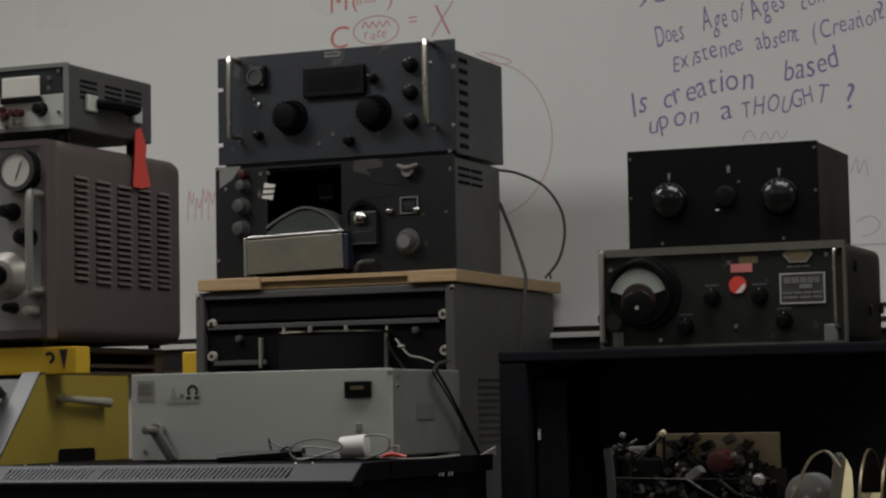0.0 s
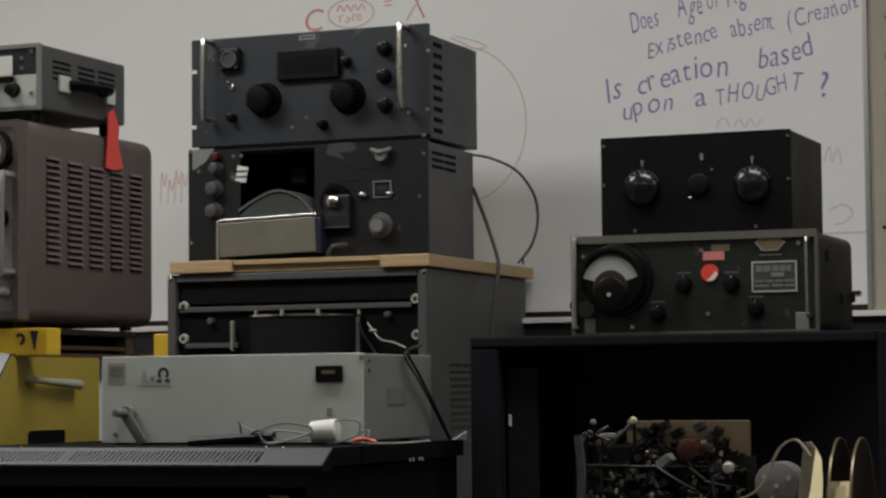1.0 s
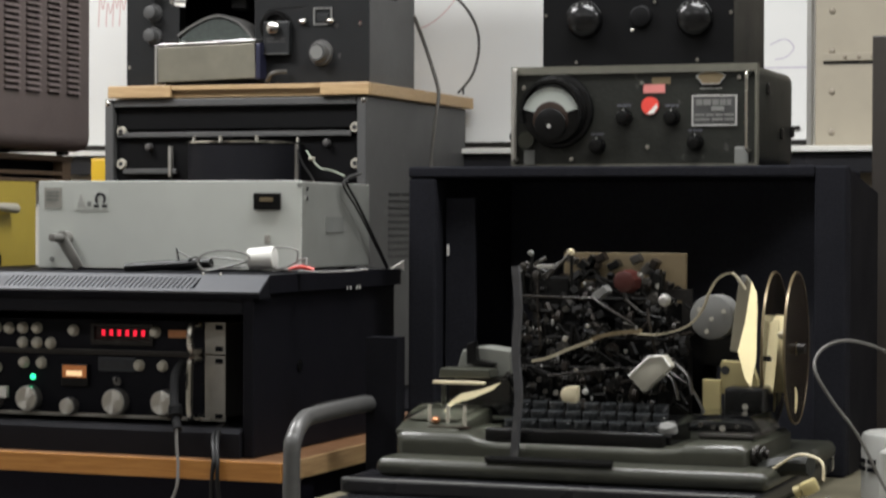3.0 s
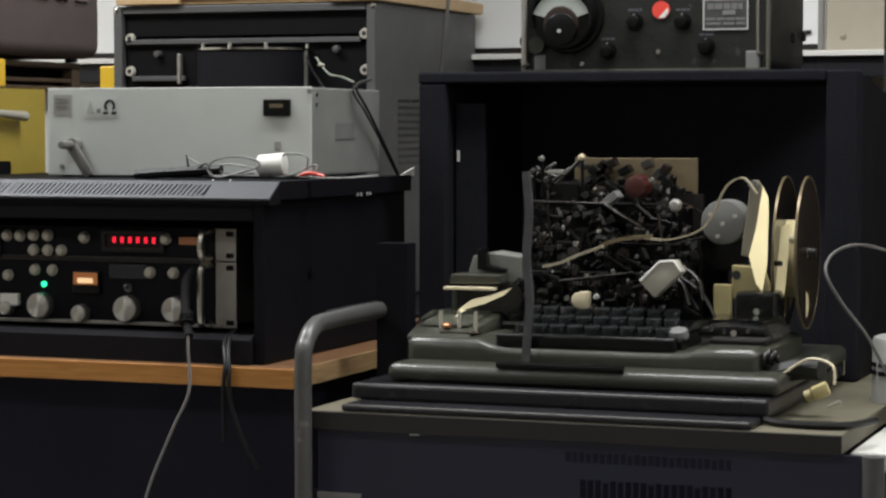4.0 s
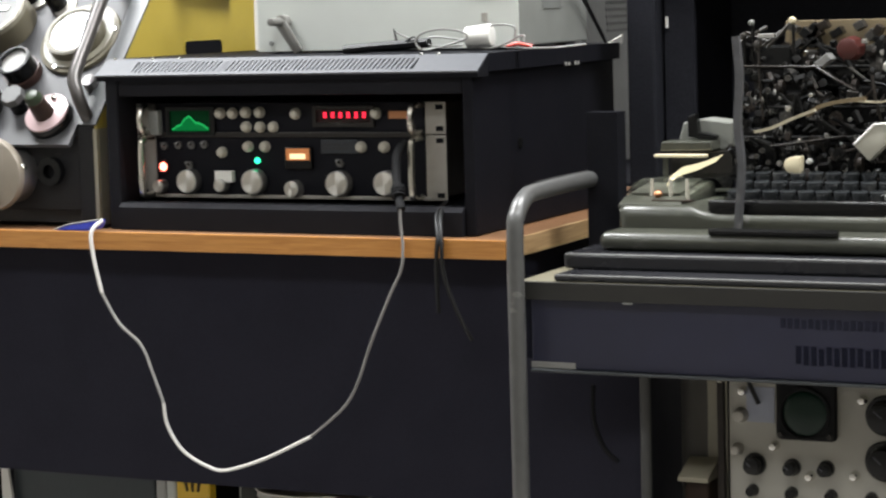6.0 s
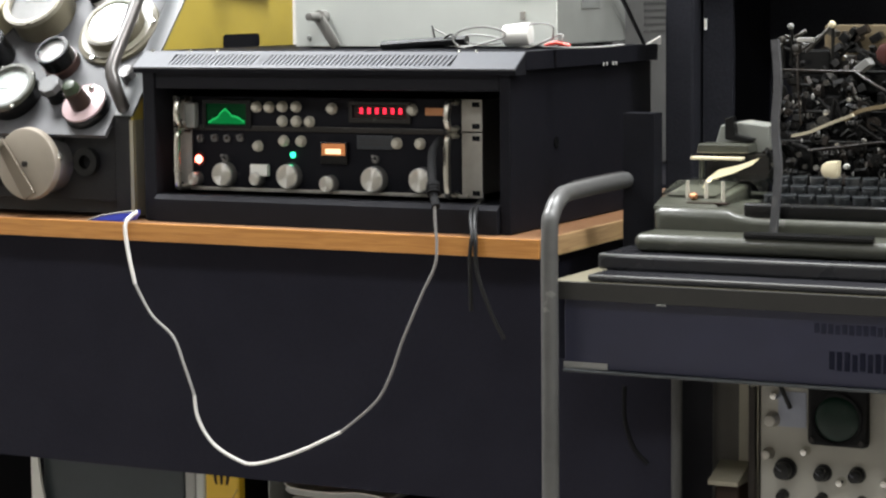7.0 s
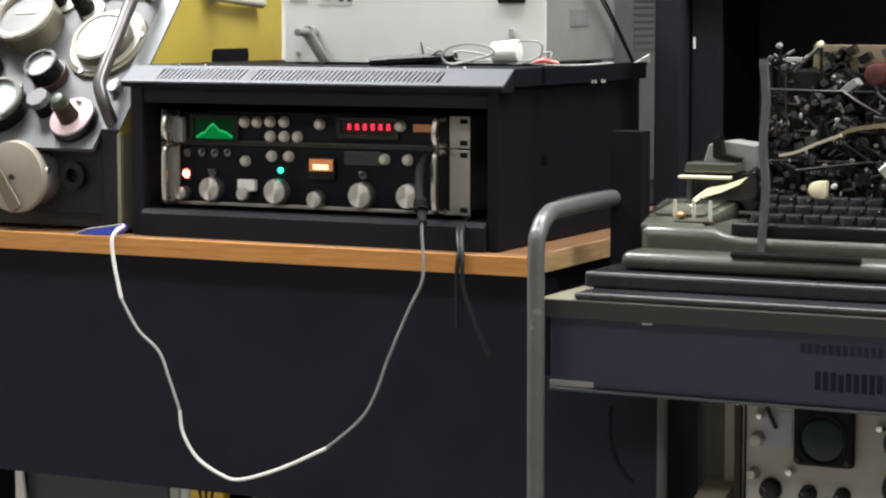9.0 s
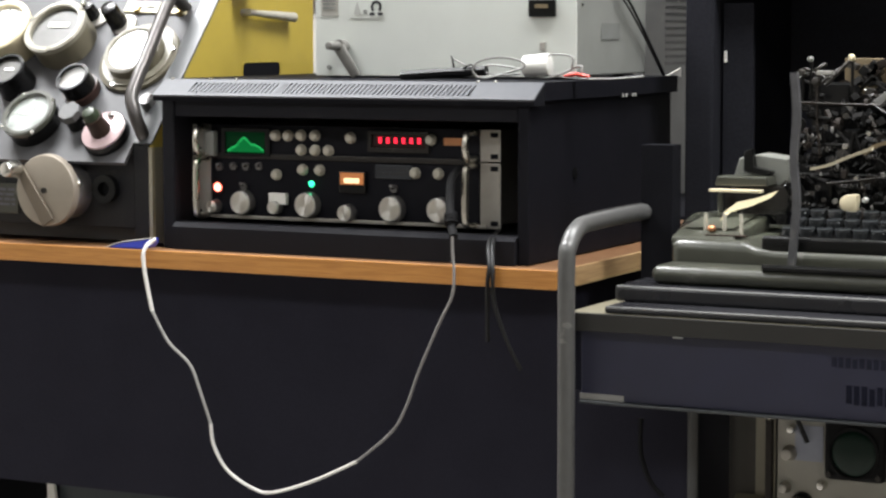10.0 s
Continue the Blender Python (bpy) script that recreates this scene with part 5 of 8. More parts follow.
part("dark_knob", ring((x, 2.655, z), FRONT, 0.010, 0.020, 0.012), M["bakelite"], con, smooth=True)
x, z = -2.078, 0.811
bx = part("label_plate", box(x - 0.04, x + 0.02, 2.652, 2.655, z - 0.022, z + 0.022, 0.001), M["olive_drab"], con)
bars(x - 0.035, 2.652, z + 0.015, 0.05, 0.004, 4, bx, "ink_grey")
# handle and hand hole on the mustard side
ya, za = 2.890, 1.084
yb, zb = 3.020, 1.074
bm = cyl((UX1, ya + 0.003, za - 0.004), (1, 0, 0), 0.0055, 0.016, seg=12)
cyl((UX1, yb - 0.004, zb), (1, 0, 0), 0.0065, 0.016, seg=12, bm=bm)
cyl((UX1 + 0.014, ya - 0.002, za - 0.004), (0, yb - ya, zb - za + 0.003), 0.0042, yb - ya, 0.0078, seg=14, bm=bm)
part("side_handle", bm, M["button"], con, "turned metal side handle", smooth=True)
ya, za = 2.891, 1.006
yb, zb = 2.999, 0.982
cr = (za - zb) * 0.35
hole = [(cy + cr * math.cos(radians(a)), cz + cr * math.sin(radians(a))) for cy, cz, a0 in ((yb - cr, za - cr, 0), (ya + cr, za - cr, 90), (ya + cr, zb + cr, 180), (yb - cr, zb + cr, 270)) for a in range(a0, a0 + 91, 30)]
part("hand_hole", prism(hole, "x", UX1 - 0.001, UX1 + 0.0006), M["void"], con, "dark cut-out hand hole")
part("hole_rim", hose([(UX1 + 0.0005, a, b) for a, b in hole + hole[:1]], 0.0012, seg=6, steps=1), M["mustard"], con)


def frame_plate(x0, x1, z0, z1, hx0, hx1, hz0, hz1, y0, y1):
    """A flat plate facing -y with one rectangular opening cut through it."""
    bm = bmesh.new()
    outer, inner = ((x0, z0), (x1, z0), (x1, z1), (x0, z1)), ((hx0, hz0), (hx1, hz0), (hx1, hz1), (hx0, hz1))
    v = [[bm.verts.new((x, y, z)) for x, z in loop] for y in (y0, y1) for loop in (outer, inner)]
    for i in range(4):
        j = (i + 1) % 4
        bm.faces.new((v[0][i], v[0][j], v[1][j], v[1][i]))
        bm.faces.new((v[2][i], v[3][i], v[3][j], v[2][j]))
        bm.faces.new((v[0][i], v[2][i], v[2][j], v[0][j]))
        bm.faces.new((v[1][i], v[1][j], v[3][j], v[3][i]))
    return bm


# ---- tall rack cabinet with a drum recorder, under the two radios ----
SX0, SX1, SY, SY1, SZ1 = -2.036, -1.516, 3.708, 4.229, 1.277
sp = thing("rack_cabinet", ((SX0 + SX1) / 2, 3.97, 0.75), "grey steel rack cabinet with black panels under a pine board", "cabinet")
part("side_wall", box(SX1 - 0.018, SX1, SY, SY1, 0.751, SZ1, 0.003), M["case_grey"], sp)
part("side_wall", box(SX0, SX0 + 0.018, SY, SY1, 0.751, SZ1, 0.003), M["case_grey"], sp)
part("top_plate", box(SX0 + 0.0185, SX1 - 0.0185, SY + 0.001, SY1, SZ1 - 0.014, SZ1, 0.002), M["case_grey"], sp)
part("back_plate", box(SX0 + 0.0185, SX1 - 0.0185, SY1 - 0.01, SY1, 0.753, SZ1 - 0.015), M["black_matt"], sp)
part("bottom_plate", box(SX0 + 0.0185, SX1 - 0.0185, SY + 0.002, SY1 - 0.011, 0.751, 0.765), M["black_matt"], sp)
pw0, pw1 = SX0 + 0.0195, SX1 - 0.0195
part("upper_blank_panel", box(pw0, pw1, SY + 0.012, SY + 0.016, 1.222, 1.262, 0.001), M["flat_black"], sp)
part("lower_panel", box(pw0, pw1, SY + 0.014, SY + 0.018, 1.128, 1.206), M["flat_black"], sp)
part("rail", box(pw0 + 0.004, pw1 - 0.012, SY + 0.004, SY + 0.011, 1.2075, 1.2165, 0.001), M["case_grey"], sp)
part("lower_rail", box(pw0 + 0.016, pw0 + 0.125, SY + 0.004, SY + 0.011, 1.141, 1.150, 0.001), M["case_grey"], sp)
part("deep_panel", box(pw0, pw1, SY + 0.03, SY + 0.034, 0.766, 1.127), M["flat_black"], sp)
part("bracket", box(pw0 + 0.110, pw0 + 0.116, SY + 0.002, SY + 0.013, 1.135, 1.190, 0.001), M["alu_dull"], sp)
for x, z in ((-1.540, 1.222), (-1.539, 1.158), (-2.005, 1.159), (-2.005, 1.219)):
    bm = cyl((x, SY + 0.011, z), FRONT, 0.0098, 0.007, 0.0082, seg=16)
    ob = part("rack_bolt", bm, M["button"], sp, smooth=True)
    part("socket", cyl((x, SY + 0.0042, z), FRONT, 0.0046, 0.0006, seg=8), M["ink_dark"], ob)
for x, z in ((-1.521, 1.270), (-2.029, 1.270)):
    part("corner_screw", ball((x, SY + 0.001, z), 0.006, (1, 0.6, 1), seg=10), M["chrome"], sp, smooth=True)
for x, z in ((-1.948, 1.190), (-1.594, 1.195)):
    knob(x, SY + 0.013, z, 0.0085, 0.012, sp, "bar_steel", False, None, "thumb_knob")
# drum with a chrome rim that hangs from the panel
xa, za = -1.852, 1.193
xb, zb = -1.646, 1.129
xm = (xa + xb) / 2
rr = (xb - xa) / 2
drum = part("drum", cyl((xm, SY - 0.001, zb - 0.02), (0, 0, 1), rr, za - zb + 0.02, seg=40), M["cab_black"], sp, "dark drum with a chrome rim", smooth=True)
part("rim", ring((xm, SY - 0.001, za), (0, 0, 1), rr - 0.006, rr + 0.003, 0.0035, seg=40), M["satin"], drum, smooth=True)
for k in range(5):
    a = radians(180 + 36 * k + 18 - 18 * (k == 0) + 18 * (k == 4) - 0)
    part("rim_bolt", cyl((xm + rr * math.cos(a), SY - 0.001 + rr * math.sin(a), za), (0, 0, 1), 0.0042, 0.012, 0.003, seg=8), M["chrome"], drum, smooth=True)
for s in (-1, 1):
    part("edge_strip", box(xm + s * rr - 0.0035, xm + s * rr + 0.0035, SY - 0.014, SY - 0.006, zb - 0.02, za - 0.001, 0.001), M["alu_dull"], drum)
la, lz = 3.816, 1.107
lb = 3.930
louvre_slots(SX1, la, lz, 0.0, 0.0125, 1, 10, lb - la, 0.005, sp, "panel_dark")
# cable from the panel over the grey instrument
lead = thing("black_cable", (-1.5, 3.65, 1.1), "black cable with a bare metal splice hanging from the rack", "cable")
pts = [(-1.639, 1.181, 3.69), (-1.617, 1.158, 3.66), (-1.578, 1.139, 3.60), (-1.522, 1.118, 3.50)]
part("cable", hose([(a, c, b) for a, b, c in pts], 0.0020, seg=8), M["cable_black"], lead, smooth=True)
pts = [(-1.238, 2.956, 1.114), (-1.236, 2.992, 1.082), (-1.236, 3.040, 1.045), (-1.236, 3.110, 0.988)]
part("cable_end", hose([(-1.262, 3.07, 1.126)] + pts, 0.0019, seg=8), M["cable_black"], lead, smooth=True)
part("cable_end", hose([(-1.262, 3.064, 1.124)] + [(a, b - 0.012 + 0.004 * k, c - 0.004) for k, (a, b, c) in enumerate(pts)], 0.0015, seg=8), M["cable_black"], lead, smooth=True)
pts = [(-1.609, 1.179, 3.66), (-1.538, 1.148, 3.55), (-1.429, 1.137, 3.35), (-1.302, 1.123, 3.10)]
part("splice", hose([(a, c, b) for a, b, c in pts], 0.0013, seg=8), M["splice"], lead, "bare pale green wire", smooth=True)
part("solder_blob", ball((-1.575, 3.605, 1.164), 0.0045, (1.6, 1, 0.7), seg=10), M["button"], lead, smooth=True)

# pine board and its front cleats
wd = thing("pine_board", (-1.765, 3.97, 1.278), "rough pine board lying on the rack cabinet", "board")
part("plank", box(-2.018, -1.507, 3.712, 4.25, 1.2785, 1.3005, 0.002), M["pine"], wd)
part("front_cleat", box(-2.026, -1.897, 3.700, 3.7115, 1.279, 1.3015, 0.002), M["pine"], wd)
part("front_cleat", box(-1.602, -1.507, 3.700, 3.7115, 1.279, 1.3010, 0.002), M["pine"], wd)
part("front_strip", box(-1.8965, -1.6025, 3.703, 3.7115, 1.292, 1.3005, 0.001), M["pine"], wd)

# ---- lower radio, with an open bay ----
QX0, QX1, QY, QY1, QZ0, QZ1 = -2.009, -1.525, 3.743, 3.969, 1.302, 1.510
r2 = thing("radio_chassis", ((QX0 + QX1) / 2, 3.85, QZ0), "scuffed black radio with an empty window and loose parts", "radio")
hx0, hz1 = -1.901, 1.505
hx1, hz0 = -1.749, 1.371
part("front_panel", frame_plate(QX0, QX1, QZ0, QZ1, hx0, hx1, hz0, hz1, QY, QY + 0.004), M["r2_black"], r2)
part("case_side", box(QX1 - 0.004, QX1 - 0.0005, QY + 0.0045, QY1, QZ0, 1.505, 0.001), M["case_grey"], r2)
part("case_side", box(QX0 + 0.004, QX0 + 0.008, QY + 0.0045, QY1, QZ0, 1.505, 0.001), M["case_grey"], r2)
part("case_top", box(QX0 + 0.0085, QX1 - 0.0045, QY + 0.0045, QY1, 1.500, 1.505), M["black_matt"], r2)
part("case_back", box(QX0 + 0.0085, QX1 - 0.0045, QY1 - 0.004, QY1, QZ0, 1.4999), M["black_matt"], r2)
part("case_floor", box(QX0 + 0.0085, QX1 - 0.0045, QY + 0.005, QY1 - 0.0045, QZ0, QZ0 + 0.004), M["black_matt"], r2)
part("inner_can", box(-1.853, -1.822, 3.860, 3.89, 1.452, 1.484, 0.003), M["dark_knob"], r2)
part("inner_chassis", box(-1.90, -1.74, 3.88, 3.92, 1.308, 1.40, 0.002), M["mech"], r2)
part("curved_cover", ribbon([(-1.901, 1.394), (-1.870, 1.412), (-1.833, 1.427), (-1.805, 1.426), (-1.773, 1.411), (-1.748, 1.383)], 3.735, 3.80, 0.004), M["dull_dial"], r2, "bowed grey cover plate", smooth=True)
part("cover_front", prism([(-1.901, 1.384), (-1.748, 1.379), (-1.773, 1.407), (-1.805, 1.422), (-1.833, 1.423), (-1.870, 1.408)], "y", 3.738, 3.744), M["dust"], r2)
bx = part("paper_tag", box(-1.908, -1.886, 3.7405, 3.7425, 1.448, 1.477, turn=(0, 12, 0)), M["paper"], r2)
for k in range(2):
    part("print_bar", box(-1.909 + 0.002 * k, -1.885 + 0.002 * k, 3.7395, 3.7402, 1.456 + 0.010 * k, 1.459 + 0.010 * k), M["ink_dark"], bx)
x, z = -1.948, 1.497
knob(x, QY, z, 0.0115, 0.016, r2, "dull_red", False, None, "red_button")
for x, z, r in ((-1.948, 1.475, 0.013), (-1.952, 1.437, 0.017), (-1.953, 1.395, 0.017)):
    knob(x, QY, z, r, 0.022, r2, "dark_knob", True, None)
for x, z in ((-1.916, 1.457), (-1.914, 1.496), (-1.898, 1.497), (-2.003, 1.338), (-1.987, 1.471), (-1.542, 1.407), (-1.533, 1.483), (-1.533, 1.516), (-2.005, 1.510)):
    screw(x, QY, z, r2, 0.0045)
part("bare_corner", prism([(-2.000, 1.513), (-1.954, 1.513), (-1.973, 1.489), (-2.000, 1.473)], "y", QY - 0.0008, QY - 0.0001), M["mid_grey"], r2, "patch of bare grey metal")
x, z = -1.704, 1.405
bx = part("round_mount", ring((x, QY, z), FRONT, 0.022, 0.030, 0.010), M["bakelite"], r2, smooth=True)
part("selector_block", box(x - 0.022, x + 0.030, QY - 0.014, QY, z - 0.050, z + 0.010, 0.003), M["panel_dark"], r2)
part("selector_knob", ball((x, QY - 0.020, z - 0.002), 0.0125, (1.1, 0.8, 1), seg=10), M["chrome"], r2, "bright worn metal selector knob", smooth=True)
bars(x - 0.014, QY - 0.0142, z - 0.020, 0.036, 0.003, 2, r2, "smudge")
# paler strip paints the highlight on the block's lower edge
part("block_edge", box(x - 0.021, x + 0.029, QY - 0.0150, QY - 0.0141, z - 0.050, z - 0.047), M["dark_knob"], r2)
x, z = -1.618, 1.357
ob = knob(x, QY, z, 0.0235, 0.020, r2, "dull_dial", True, None, "round_dial", "knob_grey")
part("dial_ring", ring((x, QY - 0.0203, z), FRONT, 0.0125, 0.0150, 0.0014, seg=28), M["smudge"], ob, smooth=True)
x, z = -1.614, 1.422
bm = frame_plate(x - 0.018, x + 0.018, z - 0.015, z + 0.016, x - 0.0155, x + 0.0155, z - 0.0125, z + 0.0135, QY - 0.003, QY - 0.0002)
part("square_frame", bm, M["knob_grey"], r2)
part("frame_block", box(x - 0.010, x + 0.012, QY - 0.006, QY, z - 0.010, z + 0.004, 0.001), M["panel_dark"], r2)
for dx in (-0.038, 0.016):
    part("wing_nut", ball((x + dx, QY - 0.006, z - 0.008), 0.006, (1.4, 0.8, 0.8)), M["chrome"], r2, smooth=True)
x, z = -1.613, 1.488
part("tuning_lever", hose([(x - 0.018, QY - 0.006, z + 0.006), (x, QY - 0.016, z), (x + 0.018, QY - 0.006, z + 0.006)], 0.006, flat=0.7), M["alu_dull"], r2, smooth=True)
part("lever_boss", cyl((x, QY, z - 0.004), FRONT, 0.011, 0.014, seg=16), M["knob_grey"], r2)
x, z = -1.694, 1.501
part("sticker_residue", prism([(x - 0.031, z - 0.011), (x - 0.027, z + 0.009), (x + 0.020, z + 0.010), (x + 0.030, z + 0.002), (x + 0.026, z - 0.006), (x - 0.004, z - 0.009), (x + 0.006, z - 0.022), (x - 0.010, z - 0.016)], "y", QY - 0.0007, QY - 0.0001), M["smudge"], r2, "torn grey sticker residue")
part("scuff", hose([(x - 0.012, QY - 0.0004, z - 0.022), (x + 0.022, QY - 0.0004, z - 0.036), (x + 0.060, QY - 0.0004, z - 0.040)], 0.0012, seg=5, flat=0.5), M["smudge"], r2)
part("scuff", hose([(x - 0.030, QY - 0.0004, z - 0.064), (x + 0.040, QY - 0.0004, z - 0.060)], 0.0009, seg=5, flat=0.5), M["smudge"], r2)
for dx, dz, w, h in ((-0.262, -0.022, 0.020, 0.006), (-0.250, -0.034, 0.012, 0.016), (-0.224, -0.042, 0.010, 0.022), (-0.262, -0.078, 0.012, 0.010), (0.105, -0.096, 0.012, 0.010), (0.112, -0.150, 0.006, 0.012)):
    part("scuff", prism([(x + dx - w / 2, z + dz), (x + dx, z + dz + h / 2), (x + dx + w / 2, z + dz + h * 0.2), (x + dx + w * 0.2, z + dz - h / 2)], "y", QY - 0.0006, QY - 0.0001), M["smudge"], r2)
louvre_slots(QX1, 3.762, 1.490, 0.062, 0.0125, 2, 3, 0.054, 0.0055, r2, "void")
tr = thing("aluminium_tray", (-1.85, 3.72, 1.302), "shallow brushed aluminium box leaning out of the radio", "tray")
xa, za = -1.933, 1.369
xb, zb = -1.728, 1.310
part("front", box(xa + 0.004, xb - 0.006, 3.712, 3.715, zb, za + 0.004, 0.001, turn=(0, -1.5, 0)), material("dull_zinc", (0.27, 0.255, 0.20), 0.42, 0.4, 0.4, 35, 0.1, 0.9), tr)
part("end", box(xa - 0.002, xa + 0.0035, 3.711, 3.742, zb - 0.006, za + 0.006, 0.001), M["alu"], tr)
part("lid_edge", box(xa + 0.004, xb - 0.004, 3.713, 3.742, za + 0.0065, za + 0.011, 0.001, turn=(0, -1.5, 0)), M["alu"], tr)
part("end_cap", box(xb - 0.0055, xb + 0.004, 3.713, 3.742, zb, za + 0.006, 0.002), M["navy"], tr)
part("plug_lead", hose([(xb + 0.01, 3.73, zb - 0.004), (xb + 0.03, 3.71, zb + 0.010), (xb + 0.045, 3.735, zb + 0.014)], 0.004), M["cable_grey"], tr, smooth=True)

# ---- upper radio ----
TX0, TX1, TY, TY1, TZ0, TZ1 = -2.003, -1.521, 3.745, 3.984, 1.517, 1.719
r1 = thing("radio_receiver", ((TX0 + TX1) / 2, 3.86, 1.512), "grey rack radio receiver with black knobs and chrome handles", "radio")
part("front_panel", box(TX0, TX1, TY, TY + 0.004, TZ0, TZ1, 0.0008), M["steel_grey"], r1)
part("case", box(TX0 + 0.012, TX1 - 0.001, TY + 0.0045, TY1, 1.512, 1.700, 0.002), M["steel_grey"], r1)
for x, z in ((-2.001, 1.659), (-2.002, 1.555)):
    part("edge_notch", box(x - 0.001, x + 0.009, TY - 0.0006, TY + 0.001, z - 0.0035, z + 0.0035), M["whiteboard"], r1)
xa, za = -1.976, 1.711
zb = 1.566
pull(xa + 0.018, TY, zb, za, r1, 0.0046, 0.040, "satin")
xa, za = -1.577, 1.712
zb = 1.566
pull(xa + 0.014, TY, zb, za, r1, 0.0052, 0.040, "satin")
xa, za = -1.820, 1.686
xb, zb = -1.696, 1.630
ob = part("dial_window", box(xa, xb, TY - 0.012, TY, zb, za, 0.003), M["flat_black"], r1, "black framed dial window")
part("glass", box(xa + 0.010, xb - 0.010, TY - 0.0128, TY - 0.0121, zb + 0.012, za - 0.012), M["bakelite"], ob)
part("top_lip", box(xa + 0.006, xb - 0.02, TY - 0.013, TY - 0.009, za - 0.003, za + 0.001), M["steel_grey"], ob)
for x, z in ((-1.849, 1.597), (-1.680, 1.595)):
    ob = knob(x, TY, z, 0.0335, 0.034, r1, "knob_black", True, None, "tuning_knob")
    for k in range(18):
        a = radians(20 * k)
        part("flute", cyl((x + 0.0255 * math.cos(a), TY - 0.010, z + 0.0255 * math.sin(a)), FRONT, 0.0022, 0.022, 0.0018, seg=6), M["knob_black"], ob)
x, z = -1.917, 1.677
ob = part("small_meter", box(x - 0.022, x + 0.020, TY - 0.014, TY, z - 0.021, z + 0.021, 0.004), M["bakelite"], r1)
part("scale", cyl((x, TY - 0.0141, z), FRONT, 0.013, 0.0006, seg=24), M["smudge"], ob)
part("scale_ring", ring((x - 0.001, TY - 0.0141, z), FRONT, 0.0125, 0.0165, 0.003, seg=28), M["dark_knob"], ob, smooth=True)
for dx, dz in ((-0.016, 0.016), (0.014, 0.016), (-0.016, -0.016), (0.014, -0.016)):
    part("meter_screw", cyl((x + dx, TY - 0.0141, z + dz), FRONT, 0.0022, 0.001, seg=8), M["dark_knob"], ob)
x, z = -1.918, 1.626
toggle(x, TY, z, r1, 0.016)
for x, z, r in ((-1.607, 1.677, 0.0145), (-1.608, 1.627, 0.0145), (-1.607, 1.574, 0.0145), (-1.731, 1.546, 0.010), (-1.682, 1.658, 0.010), (-1.916, 1.568, 0.009)):
    knob(x, TY, z, r, 0.020, r1, "bakelite")
for x, z in ((-1.794, 1.544), (-1.956, 1.679), (-1.958, 1.561), (-1.562, 1.559), (-1.568, 1.680), (-1.524, 1.669), (-1.526, 1.563), (-1.765, 1.561)):
    screw(x, TY, z, r1, 0.0045)
x, z = -1.763, 1.709
ob = part("name_plate", box(x - 0.016, x + 0.016, TY - 0.002, TY, z - 0.005, z + 0.005), M["mid_grey"], r1)
bars(x - 0.013, TY - 0.002, z + 0.002, 0.026, 0.003, 1, ob, "ink_dark")
louvre_slots(TX1 - 0.001, 3.765, 1.688, 0.0, 0.0195, 1, 9, 0.042, 0.0085, r1, "void")

# coiled lead behind the stack
lead = thing("grey_lead", (-1.45, 4.1, 1.3), "grey lead curving from the radio to the pine board", "cable")
pts = [(-1.529, 1.501, 3.955), (-1.502, 1.497, 4.0), (-1.467, 1.475, 4.05), (-1.451, 1.433, 4.10), (-1.451, 1.387, 4.12), (-1.463, 1.340, 4.12), (-1.487, 1.309, 4.12)]
part("cord", hose([(a, c, b) for a, b, c in pts], 0.0027, seg=8), M["cable_grey"], lead, smooth=True)
tx, tz = -1.487, 1.309
part("tip", hose([(tx + 0.004, 4.12, tz + 0.004), (tx - 0.006, 4.118, tz - 0.006)], 0.002), M["cable_black"], lead)
part("tip", hose([(tx + 0.004, 4.12, tz + 0.004), (tx + 0.006, 4.118, tz - 0.008)], 0.002), M["cable_black"], lead)
lead2 = thing("grey_lead", (-1.48, 4.0, 1.2), "grey lead hanging down beside the rack cabinet", "cable")
pts = [(-1.525, 1.439, 3.965), (-1.516, 1.387, 4.0), (-1.494, 1.322, 4.0), (-1.481, 1.289, 3.98), (-1.484, 1.241, 3.97), (-1.490, 1.183, 3.97), (-1.495, 1.120, 3.97)]
part("cord", hose([(a, c, b) for a, b, c in pts], 0.0036, seg=8), M["cable_grey"], lead2, smooth=True)

# ---- brown instrument with louvres, and the small meter box on it ----
OX0, OX1, OY, OY1, OZ0, OZ1 = -2.11, -1.812, 2.852, 3.265, 1.166, 1.468
# lips paint the light they catch, slots the dark beneath them
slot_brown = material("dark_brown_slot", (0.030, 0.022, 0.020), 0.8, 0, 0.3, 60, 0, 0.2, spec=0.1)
lip_brown = material("lit_brown_lip", (0.185, 0.150, 0.142), 0.5, 0, 0.2, 120, 0.1, 0.2)
osc = thing("brown_instrument", ((OX0 + OX1) / 2, 3.05, OZ0), "brown-grey metal cased instrument with rows of louvres", "instrument")
part("case", box(OX0, OX1, OY + 0.012, OY1, OZ0, OZ1, 0.022, segments=4), M["brown"], osc, smooth=True)
part("front_bezel", frame_plate(OX0 + 0.002, OX1 - 0.002, OZ0 + 0.004, OZ1 - 0.004, OX0 + 0.012, OX1 - 0.012, OZ0 + 0.016, OZ1 - 0.014, OY, OY + 0.028), M["brown"], osc)
part("front_panel", box(OX0 + 0.012, OX1 - 0.012, OY + 0.004, OY + 0.010, OZ0 + 0.016, OZ1 - 0.014), material("worn_panel_grey", (0.30, 0.295, 0.28), 0.5, 0, 0.25, 40, 0.08, 0.6), osc)
x, z = -1.856, 1.418
g = part("meter", cyl((x, OY + 0.004, z), FRONT, 0.033, 0.020, 0.031, seg=32, bevel=0.003), M["bakelite"], osc, smooth=True)
part("dial", cyl((x, OY - 0.0162, z), FRONT, 0.0245, 0.001, seg=28), M["meter_face"], g)
